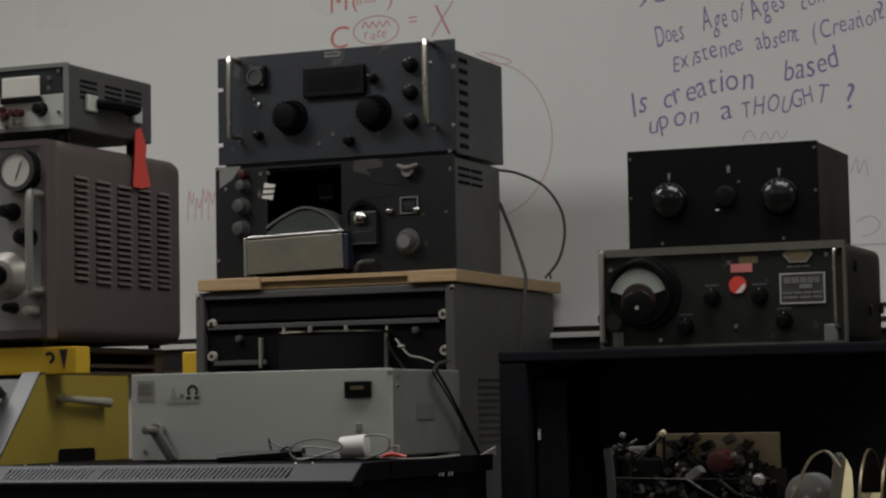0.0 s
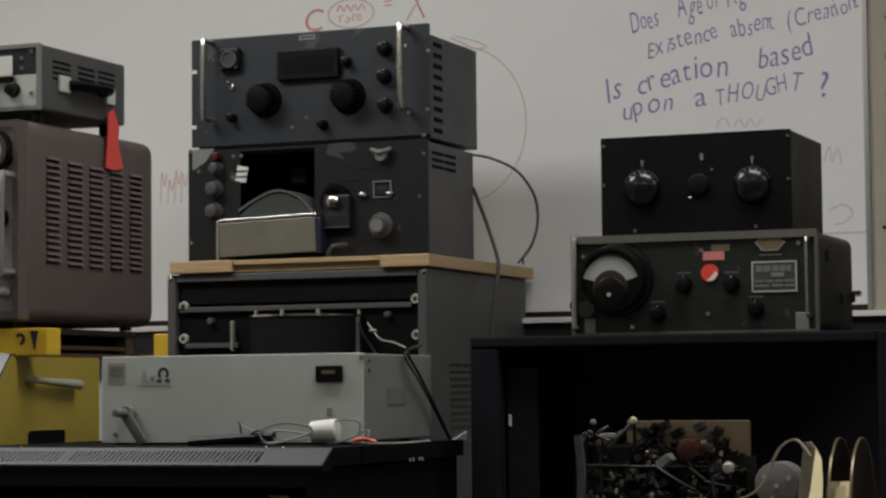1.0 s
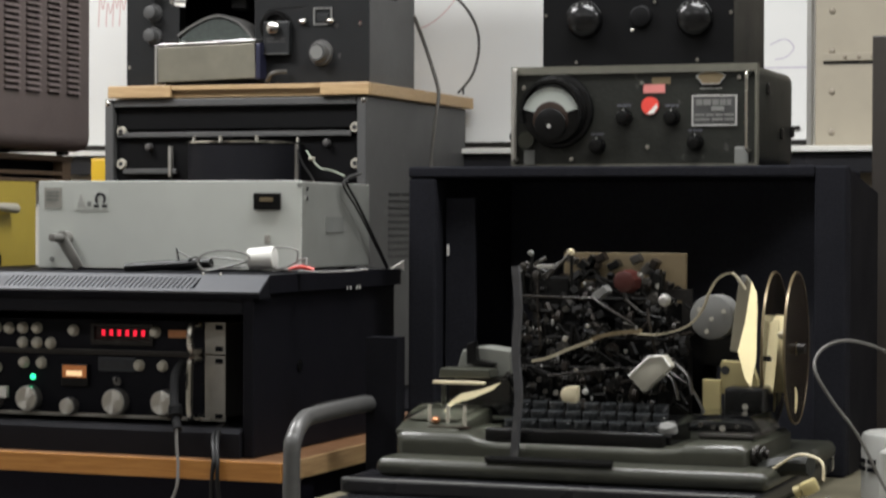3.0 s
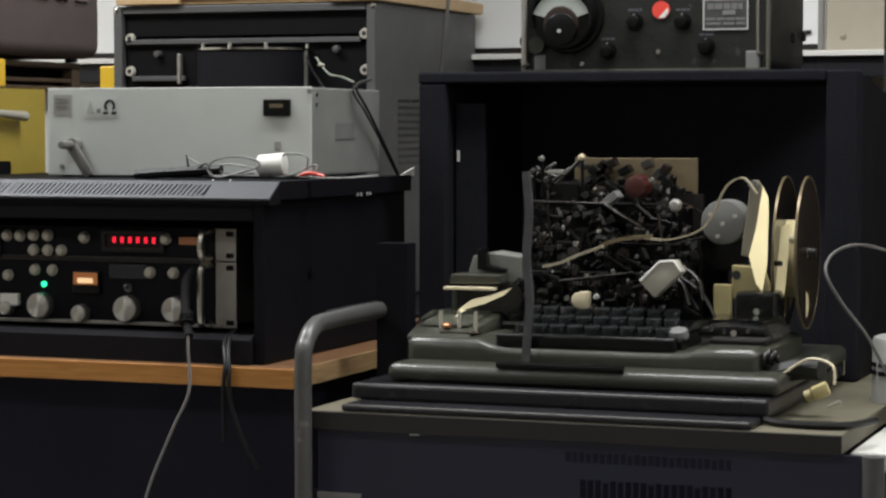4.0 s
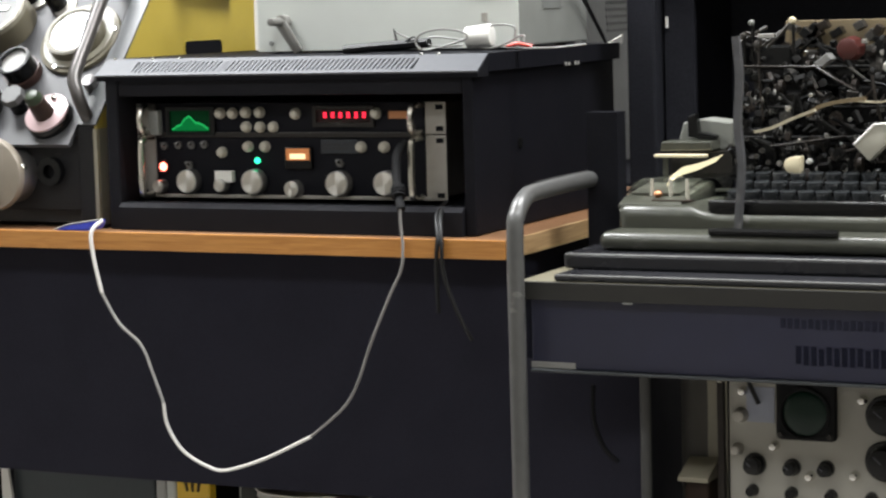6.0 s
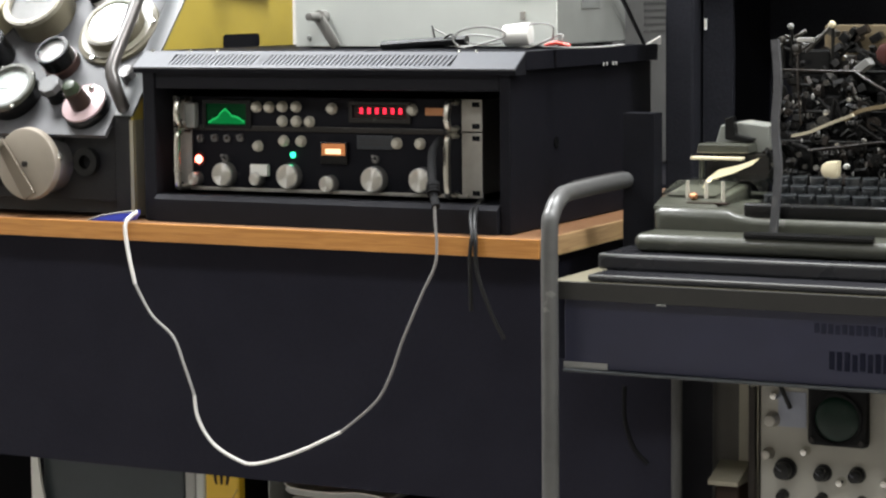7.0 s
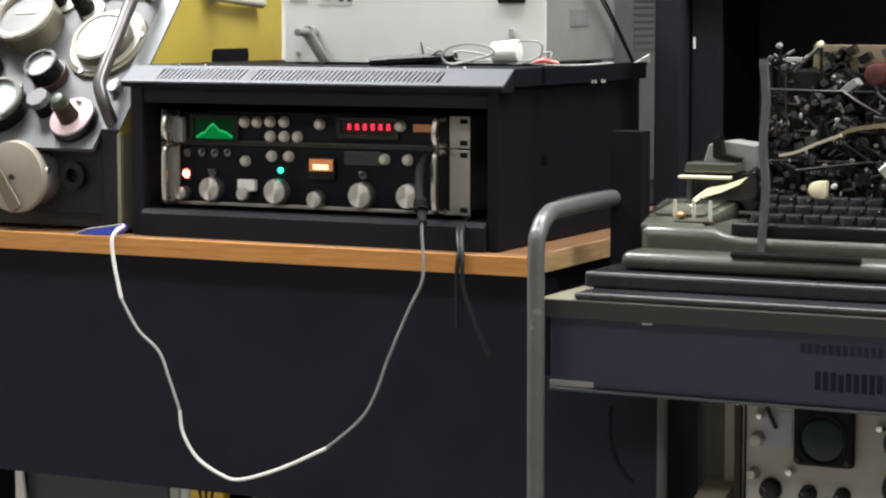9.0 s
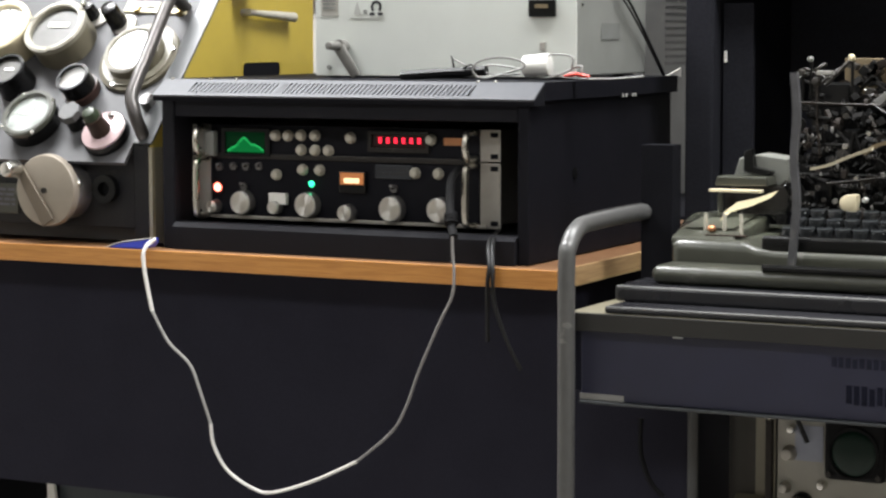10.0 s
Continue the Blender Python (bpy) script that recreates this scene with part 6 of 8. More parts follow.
part("bezel", ring((x, OY - 0.0160, z), FRONT, 0.0250, 0.0310, 0.003, seg=36), M["dark_knob"], g, smooth=True)
part("needle", hose([(x, OY - 0.0178, z - 0.014), (x + 0.010, OY - 0.0178, z + 0.012)], 0.0008, seg=5, steps=1), M["ink_dark"], g)
x, z = -1.841, 1.381
z2 = 1.239
pull(x + 0.018, OY + 0.004, z2, z, osc, 0.006, 0.036, "alu")
for px_, pz_, r, mat in (-1.874, 1.358, 0.014, "bakelite"), (-1.848, 1.319, 0.016, "bakelite"), (-1.837, 1.209, 0.010, "alu_dull"), (-1.873, 1.215, 0.009, "bakelite"), (-1.834, 1.234, 0.008, "alu_dull"):
    knob(px_, OY + 0.004, pz_, r, 0.026, osc, mat, True, None)
x, z = -1.886, 1.263
part("dial_cone", cyl((x, OY + 0.004, z), FRONT, 0.036, 0.022, 0.024, seg=36, bevel=0.002), M["alu_dull"], osc, "pale conical dial", smooth=True)
knob(x, OY - 0.018, z, 0.015, 0.016, osc, "bakelite", True, None)
for x, z in ((-1.829, 1.176), (-1.878, 1.177), (-1.820, 1.427)):
    screw(x, OY + 0.004, z, osc, 0.004)
for (ya, za), (yb, zb) in (((2.926, 1.417), (2.963, 1.264)), ((2.987, 1.415), (3.029, 1.261)), ((3.051, 1.413), (3.091, 1.261)), ((3.115, 1.412), (3.152, 1.262)), ((3.176, 1.412), (3.213, 1.262))):
    rows_n = 17
    for r in range(rows_n):
        zt = za - (za - zb) * r / (rows_n - 1)
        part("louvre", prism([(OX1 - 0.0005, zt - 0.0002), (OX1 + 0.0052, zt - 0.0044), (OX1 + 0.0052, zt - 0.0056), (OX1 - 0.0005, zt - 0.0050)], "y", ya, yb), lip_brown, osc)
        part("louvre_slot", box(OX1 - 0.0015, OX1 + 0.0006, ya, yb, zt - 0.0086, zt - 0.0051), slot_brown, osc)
for x in (OX0 + 0.03, OX1 - 0.03):
    for y in (OY + 0.05, OY1 - 0.05):
        part("foot", cyl((x, y, OZ0 - 0.006), (0, 0, 1), 0.010, 0.0065, seg=12), M["bakelite"], osc)
rise_wood = wood("dark_brown_board", (0.105, 0.068, 0.040), (0.060, 0.036, 0.020), 1, 0.6)
rise = thing("wooden_riser", (-1.98, 3.07, 1.1155), "dark brown slatted wooden riser on the console", "riser")
part("top_board", box(-2.11, -1.842, 2.90, 3.25, 1.1500, 1.1595, 0.002), rise_wood, rise)
part("bottom_rail", box(-1.862, -1.842, 2.90, 3.25, 1.1155, 1.1215, 0.001), rise_wood, rise)
part("middle_rail", box(-1.860, -1.844, 2.90, 3.218, 1.1275, 1.1335, 0.001), rise_wood, rise)
part("end_post", box(-1.862, -1.843, 3.219, 3.245, 1.1217, 1.1498, 0.001), rise_wood, rise)
part("end_post", box(-1.862, -1.843, 2.901, 2.925, 1.1217, 1.1498, 0.001), rise_wood, rise)
# dark block fills the open riser in place of its inner shade
part("inner_block", box(-2.10, -1.870, 2.91, 3.24, 1.1155, 1.1498, 0.002), M["void"], rise)
yb0, zb0 = -1.769, 1.156
yc = thing("yellow_case", (yb0 - 0.05, 2.88, 1.1155), "yellow plastic case with dark marks under the brown instrument", "case")
part("shell", box(yb0 - 0.16, yb0, 2.860, 2.898, 1.1155, zb0, 0.002), M["yellow"], yc)
xa = -1.791
part("dark_mark", prism([(xa - 0.007, 1.152), (xa + 0.007, 1.152), (xa + 0.001, 1.122)], "y", 2.8590, 2.8598), M["ink_dark"], yc)
xa = -1.815
part("dark_mark", ring((xa, 2.8598, 1.140), FRONT, 0.004, 0.009, 0.0006, a0=-90, a1=150), M["ink_dark"], yc)
part("dark_end", box(yb0 - 0.20, yb0 - 0.165, 2.862, 2.897, 1.1155, zb0 - 0.004, 0.002), M["black_matt"], yc)
xa, za = -2.116, 1.172
single("yellow_box", box(xa, -2.040, 3.80, 3.95, 0.7505, za, 0.003), M["yellow"], "tall yellow plastic box beside the rack cabinet", "box")

BX_0, BX_1, BY_0, BY_1, BZ_0, BZ_1 = -2.08, -1.814, 2.909, 3.166, 1.487, 1.585
sm = thing("bench_meter", ((BX_0 + BX_1) / 2, 3.03, OZ1), "small grey bench meter with red terminals on the instrument", "meter")
part("case", box(BX_0, BX_1, BY_0 + 0.006, BY_1, BZ_0, BZ_1, 0.003), M["case_grey"], sm)
part("front_frame", frame_plate(BX_0, BX_1 + 0.001, BZ_0 - 0.001, BZ_1 + 0.001, BX_0 + 0.005, BX_1 - 0.005, BZ_0 + 0.005, BZ_1 - 0.005, BY_0, BY_0 + 0.006), M["mid_grey"], sm)
part("upper_panel", box(BX_0 + 0.005, BX_1 - 0.005, BY_0 + 0.002, BY_0 + 0.0055, 1.540, BZ_1 - 0.005), M["steel_grey"], sm)
part("lower_panel", box(BX_0 + 0.005, BX_1 - 0.005, BY_0 + 0.002, BY_0 + 0.0055, BZ_0 + 0.005, 1.5395), M["light_grey"], sm)
xa, za = -1.917, 1.569
xb, zb = -1.861, 1.544
ob = part("meter_scale", box(xa - 0.01, xb, BY_0 - 0.002, BY_0 + 0.0018, zb - 0.006, za, 0.001), M["meter_face"], sm)
part("meter_cover", box(xa - 0.012, xb + 0.002, BY_0 - 0.004, BY_0 + 0.0018, zb - 0.015, zb - 0.0062, 0.001), M["bakelite"], sm)
x, z = -1.859, 1.517
knob(x, BY_0 + 0.002, z, 0.0115, 0.016, sm, "bakelite")
for x, z in ((-1.921, 1.511), (-1.907, 1.514), (-1.895, 1.514), (-1.928, 1.520)):
    bm = cyl((x, BY_0 + 0.002, z), FRONT, 0.006, 0.012, 0.005, seg=12)
    part("terminal", bm, M["dull_red"], sm, smooth=True)
    part("terminal_base", cyl((x, BY_0 + 0.002, z - 0.014), FRONT, 0.005, 0.010, 0.004, seg=12), M["chrome"], sm)
for x, z in ((-1.845, 1.564), (-1.845, 1.549), (-1.828, 1.511), (-1.828, 1.574), (-1.890, 1.532), (-1.857, 1.533)):
    screw(x, BY_0 + 0.002, z, sm, 0.004)
for (ya, za), cnt in (((2.948, 1.565), 4), ((3.021, 1.565), 4), ((3.082, 1.566), 4)):
    for r in range(cnt):
        part("louvre_slot", box(BX_1 - 0.001, BX_1 + 0.0006, ya, ya + 0.050, za - 0.0085 * r - 0.004, za - 0.0085 * r), M["void"], sm)
ya, za = 2.977, 1.531
part("strap_plate", box(BX_1, BX_1 + 0.006, ya - 0.016, ya + 0.016, za - 0.013, za + 0.013, 0.002), M["light_grey"], sm)
yb, zb = 3.113, 1.527
part("strap_plate", box(BX_1, BX_1 + 0.006, yb - 0.014, yb + 0.014, zb - 0.012, zb + 0.015, 0.002), M["light_grey"], sm)
part("strap", hose([(BX_1 + 0.004, ya + 0.012, za), (BX_1 + 0.016, ya + 0.03, za), (BX_1 + 0.017, yb - 0.040, zb + 0.006), (BX_1 + 0.004, yb - 0.022, zb + 0.004)], 0.0145, seg=10, flat=0.5), M["black_matt"], sm, "black carrying strap", smooth=True)
for x in (BX_0 + 0.03, BX_1 - 0.02):
    for y in (BY_0 + 0.03, BY_1 - 0.03):
        part("foot", cyl((x, y, OZ1 - 0.001), (0, 0, 1), 0.009, BZ_0 - OZ1 + 0.002, seg=12), M["bakelite"], sm)
ya, za = 3.110, 1.510
zb = 1.413
bm = bmesh.new()
za -= 0.010
prof = [(ya - 0.012, za), (ya + 0.004, za + 0.008), (ya + 0.022, za - 0.02), (ya + 0.018, (za + zb) / 2), (ya + 0.034, zb + 0.004), (ya + 0.006, zb - 0.002), (ya - 0.020, zb), (ya - 0.014, (za + zb) / 2)]
tagm = prism(prof, "x", BX_1 + 0.0075, BX_1 + 0.0095)
single("red_streamer", tagm, M["red"], "red vinyl warning streamer hanging from the bench meter", "streamer")

# ---- black tuner box on the olive test set ----
KX0, KX1, KY, KY1, KZ0, KZ1 = -1.009, -0.727, 3.146, 3.352, 1.2785, 1.424
tun = thing("tuner_box", ((KX0 + KX1) / 2, 3.24, KZ0), "plain black metal tuner box with two round dials", "tuner")
part("case", box(KX0 + 0.001, KX1 - 0.001, KY + 0.0035, KY1, KZ0, KZ1 - 0.001, 0.0015), M["black"], tun)
part("front_panel", box(KX0, KX1, KY, KY + 0.003, KZ0 + 0.0005, KZ1, 0.0008), M["flat_black"], tun)
for x, z in ((-0.946, 1.348), (-0.783, 1.346)):
    d = part("dial", cyl((x, KY, z), FRONT, 0.0275, 0.004, 0.0265, seg=36, bevel=0.001), M["bakelite"], tun, "glossy black domed dial", smooth=True)
    part("dome", ball((x, KY - 0.004, z), 0.0262, (1, 0.62, 1), seg=32), M["dome_black"], d, smooth=True)
    # paler upper arc paints the light on the dial's edge
    part("worn_edge", ring((x, KY - 0.0042, z), FRONT, 0.0255, 0.0270, 0.0016, a0=20, a1=160), M["dark_knob"], d, smooth=True)
    for k in range(5):
        a = radians(48 + 21 * k)
        part("scale_mark", ball((x + 0.0225 * math.cos(a), KY - 0.0125, z + 0.0225 * math.sin(a)), 0.0016, (1, 0.8, 1), seg=6), M["mid_grey"], d)
    part("index", prism([(x - 0.0026, z + 0.041), (x + 0.0026, z + 0.041), (x, z + 0.029)], "y", KY - 0.0012, KY), M["mid_grey"], tun)
x, z = -0.857, 1.391
part("index_mark", box(x - 0.0022, x + 0.0022, KY - 0.0015, KY, z - 0.006, z + 0.004), M["mid_grey"], tun)
x, z = -0.862, 1.350
part("small_dial", cyl((x, KY, z), FRONT, 0.017, 0.006, 0.015, seg=24, bevel=0.002), M["flat_black"], tun, smooth=True)
x, z = -0.873, 1.331
part("pointer_tip", ball((x, KY - 0.007, z), 0.0028, (1.2, 1, 0.8), seg=8), M["alu_dull"], tun)
for x, z in ((-1.004, 1.355), (-0.958, 1.287), (-0.731, 1.353), (-0.779, 1.287), (-1.004, 1.412), (-0.842, 1.371), (-0.731, 1.414)):
    screw(x, KY, z, tun, 0.003)

# ---- olive test set with a wide meter ----
NX0, NX1, NY, NY1, NZ0, NZ1 = -1.039, -0.682, 3.092, 3.345, 1.1355, 1.2775
tst = thing("test_set", ((NX0 + NX1) / 2, 3.24, NZ0), "worn olive-black test set with a fan-shaped meter", "test set")
part("case", box(NX0 + 0.001, NX1, NY + 0.012, NY1, NZ0 + 0.001, NZ1 - 0.001, 0.014, segments=3), M["olive_black"], tst, smooth=True)
worn = material("worn_case_edge", (0.165, 0.16, 0.128), 0.45, 0.2, 0.3, 90, 0.1, 0.4)
part("front_rim", frame_plate(NX0, NX1 + 0.001, NZ0, NZ1, NX0 + 0.007, NX1 - 0.0022, NZ0 + 0.003, NZ1 - 0.011, NY, NY + 0.014), worn, tst, "worn bare-edged rim")
part("front_panel", box(NX0 + 0.007, NX1 - 0.0022, NY + 0.004, NY + 0.008, NZ0 + 0.003, NZ1 - 0.011), M["olive_black"], tst)
FY = NY + 0.004
# the meter: a wide flange, a forward drum, a broad white scale and the cover over its lower half
x, z = -0.9700, 1.2130
d = part("meter", cyl((x, FY, z + 0.001), FRONT, 0.0535, 0.007, 0.0520, seg=44, bevel=0.002), M["bakelite"], tst, "large black meter with a broad white arc scale", smooth=True)
part("drum", cyl((x - 0.001, FY - 0.0072, z), FRONT, 0.0470, 0.0200, 0.0455, seg=44, bevel=0.002), M["bakelite"], d, smooth=True)
x, z, SF = -0.9725, 1.2040, FY - 0.0273
part("arc_scale", ring((x, SF, z), FRONT, 0.0225, 0.0425, 0.0006, a0=17, a1=163, seg=36), material("grey_green_scale_card", (0.43, 0.46, 0.42), 0.55, 0, 0.15, 60, 0, 0.4), d)
part("drum_rim", ring((x + 0.0005, SF, z + 0.0075), FRONT, 0.0418, 0.0462, 0.0050, a0=-20, a1=200, seg=44), M["bakelite"], d, smooth=True)
part("cover", cyl((x, SF, z - 0.003), FRONT, 0.0262, 0.0040, 0.0245, seg=32, bevel=0.001), M["brown_stem"], d, smooth=True)
part("cover_plate", cyl((x + 0.001, SF - 0.0042, z - 0.010), FRONT, 0.0235, 0.0030, 0.0225, seg=32, bevel=0.001), M["bakelite"], d, smooth=True)
for k in range(13):
    a = radians(30 + 10 * k)
    part("tick", hose([(x + r * math.cos(a), SF - 0.0009, z + r * math.sin(a)) for r in (0.0375, 0.0410)], 0.00035, seg=4, steps=1), M["ink_grey"], d)
part("cover_screw", cyl((x, SF - 0.0073, z - 0.0125), FRONT, 0.0030, 0.002, seg=10), M["canister"], d)
x, z = -0.834, 1.220
ob = part("red_disc", cyl((x, FY, z), FRONT, 0.0125, 0.003, seg=28), M["red"], tst, "round red and white sticker")
part("white_half", prism([(x - 0.004, z - 0.0115), (x + 0.006, z - 0.0105), (x + 0.0115, z - 0.003), (x + 0.010, z + 0.003)], "y", FY - 0.0038, FY - 0.0031), M["white"], ob)
xa, za = -0.844, 1.250
xb, zb = -0.813, 1.238
part("pink_label", box(xa, xb, FY - 0.001, FY, zb, za), M["pink"], tst)
xa, za = -0.832, 1.260
xb, zb = -0.805, 1.250
part("olive_label", box(xa, xb, FY - 0.001, FY, zb, za), M["tan_board"], tst)
xa, za = -0.774, 1.234
xb, zb = -0.710, 1.191
pl = part("data_plate", frame_plate(xa, xb, zb, za, xa + 0.002, xb - 0.002, zb + 0.002, za - 0.002, FY - 0.002, FY), M["ink_white"], tst, "engraved data plate")
part("plate_face", box(xa + 0.002, xb - 0.002, FY - 0.0014, FY - 0.0002, zb + 0.002, za - 0.002), M["dark_knob"], pl)
bars(xa + 0.006, FY - 0.0015, za - 0.006, 0.050, 0.0085, 1, pl, "knob_grey")
bars(xa + 0.004, FY - 0.0015, za - 0.026, 0.056, 0.0035, 2, pl, "knob_grey")
part("white_bar", box((xa + xb) / 2 - 0.004, (xa + xb) / 2 + 0.014, FY - 0.0024, FY - 0.0016, za - 0.022, za - 0.016), M["mid_grey"], pl)
x, z = -0.747, 1.256
crest = [(x - 0.021, z + 0.004), (x - 0.016, z + 0.008), (x - 0.008, z + 0.0105), (x + 0.008, z + 0.0105), (x + 0.016, z + 0.008), (x + 0.021, z + 0.004), (x + 0.015, z - 0.002), (x + 0.012, z - 0.007), (x - 0.012, z - 0.007), (x - 0.015, z - 0.002)]
em = part("maker_emblem", prism(crest, "y", FY - 0.002, FY), M["tan_board"], tst, "tan shield-shaped emblem")
part("emblem_rim", hose([(a, FY - 0.0022, b) for a, b in crest + crest[:1]], 0.0009, seg=6, steps=1), M["mid_grey"], em)
bars(x - 0.016, FY, z - 0.012, 0.032, 0.002, 1, tst, "mid_grey")
for x, z, r in ((-0.872, 1.204, 0.0125), (-0.803, 1.203, 0.0125), (-0.769, 1.168, 0.0125), (-0.911, 1.164, 0.0125)):
    knob(x, FY, z, r, 0.018, tst, "bakelite")
    bars(x - 0.010, FY, z + r + 0.006, 0.020, 0.003, 1, tst, "ink_grey")
for x, z in ((-0.846, 1.252), (-0.838, 1.162), (-1.021, 1.248), (-0.707, 1.258), (-0.949, 1.146)):
    screw(x, FY, z, tst, 0.004)
x, z = -1.016, 1.173
part("jack", cyl((x, FY, z), FRONT, 0.012, 0.008, seg=20), M["olive_drab"], tst)
part("tag", box(x - 0.004, x + 0.012, FY - 0.002, FY, z - 0.038, z - 0.014), M["mid_grey"], tst)
x, z = -0.703, 1.150
part("bare_patch", box(x - 0.010, x + 0.010, FY - 0.003, FY, z - 0.014, z + 0.012, 0.002), M["mid_grey"], tst)
pull(-0.6922, FY, 1.1560, 1.2635, tst, 0.0021, 0.022, "satin")
x, z = -1.034, 1.272
pull(x + 0.002, FY, NZ0 + 0.010, z, tst, 0.004, 0.012, "alu_dull")
x, z = -1.048, 1.180
part("side_knob", ball((NX0 - 0.006, 3.13, z), 0.010, (0.9, 1, 1)), M["bakelite"], tst, smooth=True)
for yy, zz in ((3.16, 1.245), (3.325, 1.19), (3.255, 1.185)):
    part("side_catch", box(NX1 + 0.0002, NX1 + 0.005, yy - 0.006, yy + 0.006, zz - 0.008, zz + 0.008, 0.002), M["dark_metal"], tst)

# ---- open black case behind the teleprinter ----
EX0, EX1, EY, EY1, EZ0, EZ1 = -1.178, -0.548, 3.043, 3.40, 0.714, 1.1345
big = thing("open_case", ((EX0 + EX1) / 2, 3.25, EZ0), "large black cloth-covered case standing open behind the teleprinter", "case")
part("left_side", box(EX0, -1.135, EY, EY1, EZ0, 1.1185, 0.004), M["black_soft"], big)
part("right_side", box(-0.591, -0.548, EY, EY + 0.034, EZ0, EZ1 - 0.001, 0.003), M["black_soft"], big)
# darker black paints how little light the side board gets
part("right_wing", prism([(EY + 0.0345, EZ0), (3.300, EZ0), (3.300, 1.100), (EY + 0.0345, EZ1 - 0.006)], "x", -0.591, -0.5485), M["black_matt"], big, "side board, darkened for shade, with a sloping top edge")
part("top", box(EX0, -0.5915, EY - 0.001, EY1, 1.1186, EZ1, 0.003), M["black_soft"], big)
# back is coloured lighter than the cover to brighten the dark inside
part("back", box(-1.1345, -0.5915, EY1 - 0.02, EY1, EZ0, 1.1185), M["case_inside"], big)
part("floor_board", box(-1.1345, -0.5915, EY + 0.01, EY1 - 0.021, EZ0, EZ0 + 0.016), M["black_soft"], big)
xa = -1.130
xb = -1.086
part("inner_rail", box(xa, xb, 3.07, 3.08, EZ0 + 0.017, 1.090), M["black_soft"], big, "inner black rack rail")
xa, za = -1.126, 1.015
part("bright_clip", box(xa - 0.0017, xa + 0.0017, 3.067, 3.0695, za - 0.008, za + 0.008), M["white"], big)
part("lower_cheek", box(-1.121, -1.078, 2.745, 2.775, EZ0, 0.905), material("black_cheek_cloth", (0.0125, 0.0125, 0.0150), 0.95, 0, 0.3, 200, 0.1, 0.2, spec=0.02), big)

# ---- rack at the far end, only its edge in view ----
rk = thing("equipment_rack", (-0.3, 3.7, 0), "tall brown-grey equipment rack with bolted panels", "rack")
xa, za = -0.592, 1.344
xb = -0.562
post = material("brown_grey_steel", (0.036, 0.030, 0.025), 0.5, 0.1, 0.2, 60, 0.08, 0.25)
part("post", box(xa, xb, 3.50, 3.56, 0.0, za, 0.002), post, rk)
part("rear_post", box(xa, xb, 3.95, 4.0, 0.0, za, 0.002), post, rk)
part("panel", box(xb + 0.004, xb + 0.49, 3.515, 3.52, 0.3, za - 0.012), material("stained_rack_panel", (0.085, 0.076, 0.062), 0.5, 0, 0.3, 30, 0.08, 0.7), rk)
part("top_bar", box(xb + 0.001, xb + 0.50, 3.505, 3.53, za - 0.011, za - 0.001), post, rk)
part("far_post", box(xb + 0.495, xb + 0.53, 3.50, 3.56, 0.0, za, 0.002), post, rk)
for zz in (za - 0.050, za - 0.218, za - 0.283, za - 0.45, za - 0.60):
    part("rack_bolt", ball((xb + 0.010, 3.514, zz), 0.008, (1, 0.7, 1), seg=10), M["alu_dull"], rk, smooth=True)
part("side_sheet", box(xa + 0.004, xa + 0.008, 3.561, 3.949, 0.05, za - 0.01), post, rk)
single("pale_carton", box(xb - 0.004, xb + 0.30, 3.52, 3.80, za, za + 0.028, 0.003), M["canister"], "pale grey carton lying on the equipment rack", "carton")

# ---- cart ----
AX0, AX1, AY, AZ = -1.122, -0.468, 2.519, 0.713
cart = thing("utility_cart", ((AX0 + AX1) / 2, 3.0, 0), "grey tubular utility cart with a khaki top and navy apron", "cart")
part("top_board", box(AX0, AX1, AY, 3.48, 0.690, AZ, 0.002), M["tray_board"], cart)
part("front_edge", box(AX0, AX1, AY - 0.003, AY - 0.0002, 0.690, AZ - 0.001, 0.0008), M["edge_dark"], cart, "dark khaki front edge")
ap = part("apron", box(AX0 + 0.012, AX1 + 0.02, AY + 0.010, AY + 0.016, 0.604, 0.689, 0.001), M["navy"], cart)
part("apron_lip", box(AX0 + 0.012, AX1 + 0.02, AY + 0.002, AY + 0.028, 0.6000, 0.6036, 0.001), material("worn_apron_lip", (0.050, 0.055, 0.058), 0.45, 0.1, 0.4, 40, 0.1, 0.6), cart, "worn grey lower lip")
xa = -1.111
xb = -1.053
part("label_strip", box(xa, xb, AY + 0.0085, AY + 0.0099, 0.6045, 0.612), M["wire_grey"], ap)
for (px_, pz_), w, n, h in (((-0.776, 0.6445), 0.183, 10, 0.0225), ((-0.794, 0.6765), 0.20, 12, 0.012)):
    for i in range(n):
        x, lw = px_ + w * i / n, w / n * 0.84
        bm = box(x, x + lw * 0.42, AY + 0.0092, AY + 0.0099, pz_ - h * (0.94 + 0.06 * (i % 2)), pz_)
        box(x + lw * 0.60, x + lw, AY + 0.0092, AY + 0.0099, pz_ - h, pz_ - h * (0.0, 0.12, 0.05)[i % 3], bm=bm)
        part("stencil_bar", bm, M["stencil" if n == 10 else "stencil_faint"], ap)
xa, za = -0.978, 0.689
part("scratch", box(xa - 0.007, xa + 0.005, AY - 0.0042, AY - 0.0032, za - 0.0010, za + 0.0012), M["mid_grey"], cart)
tube_x = -1.117
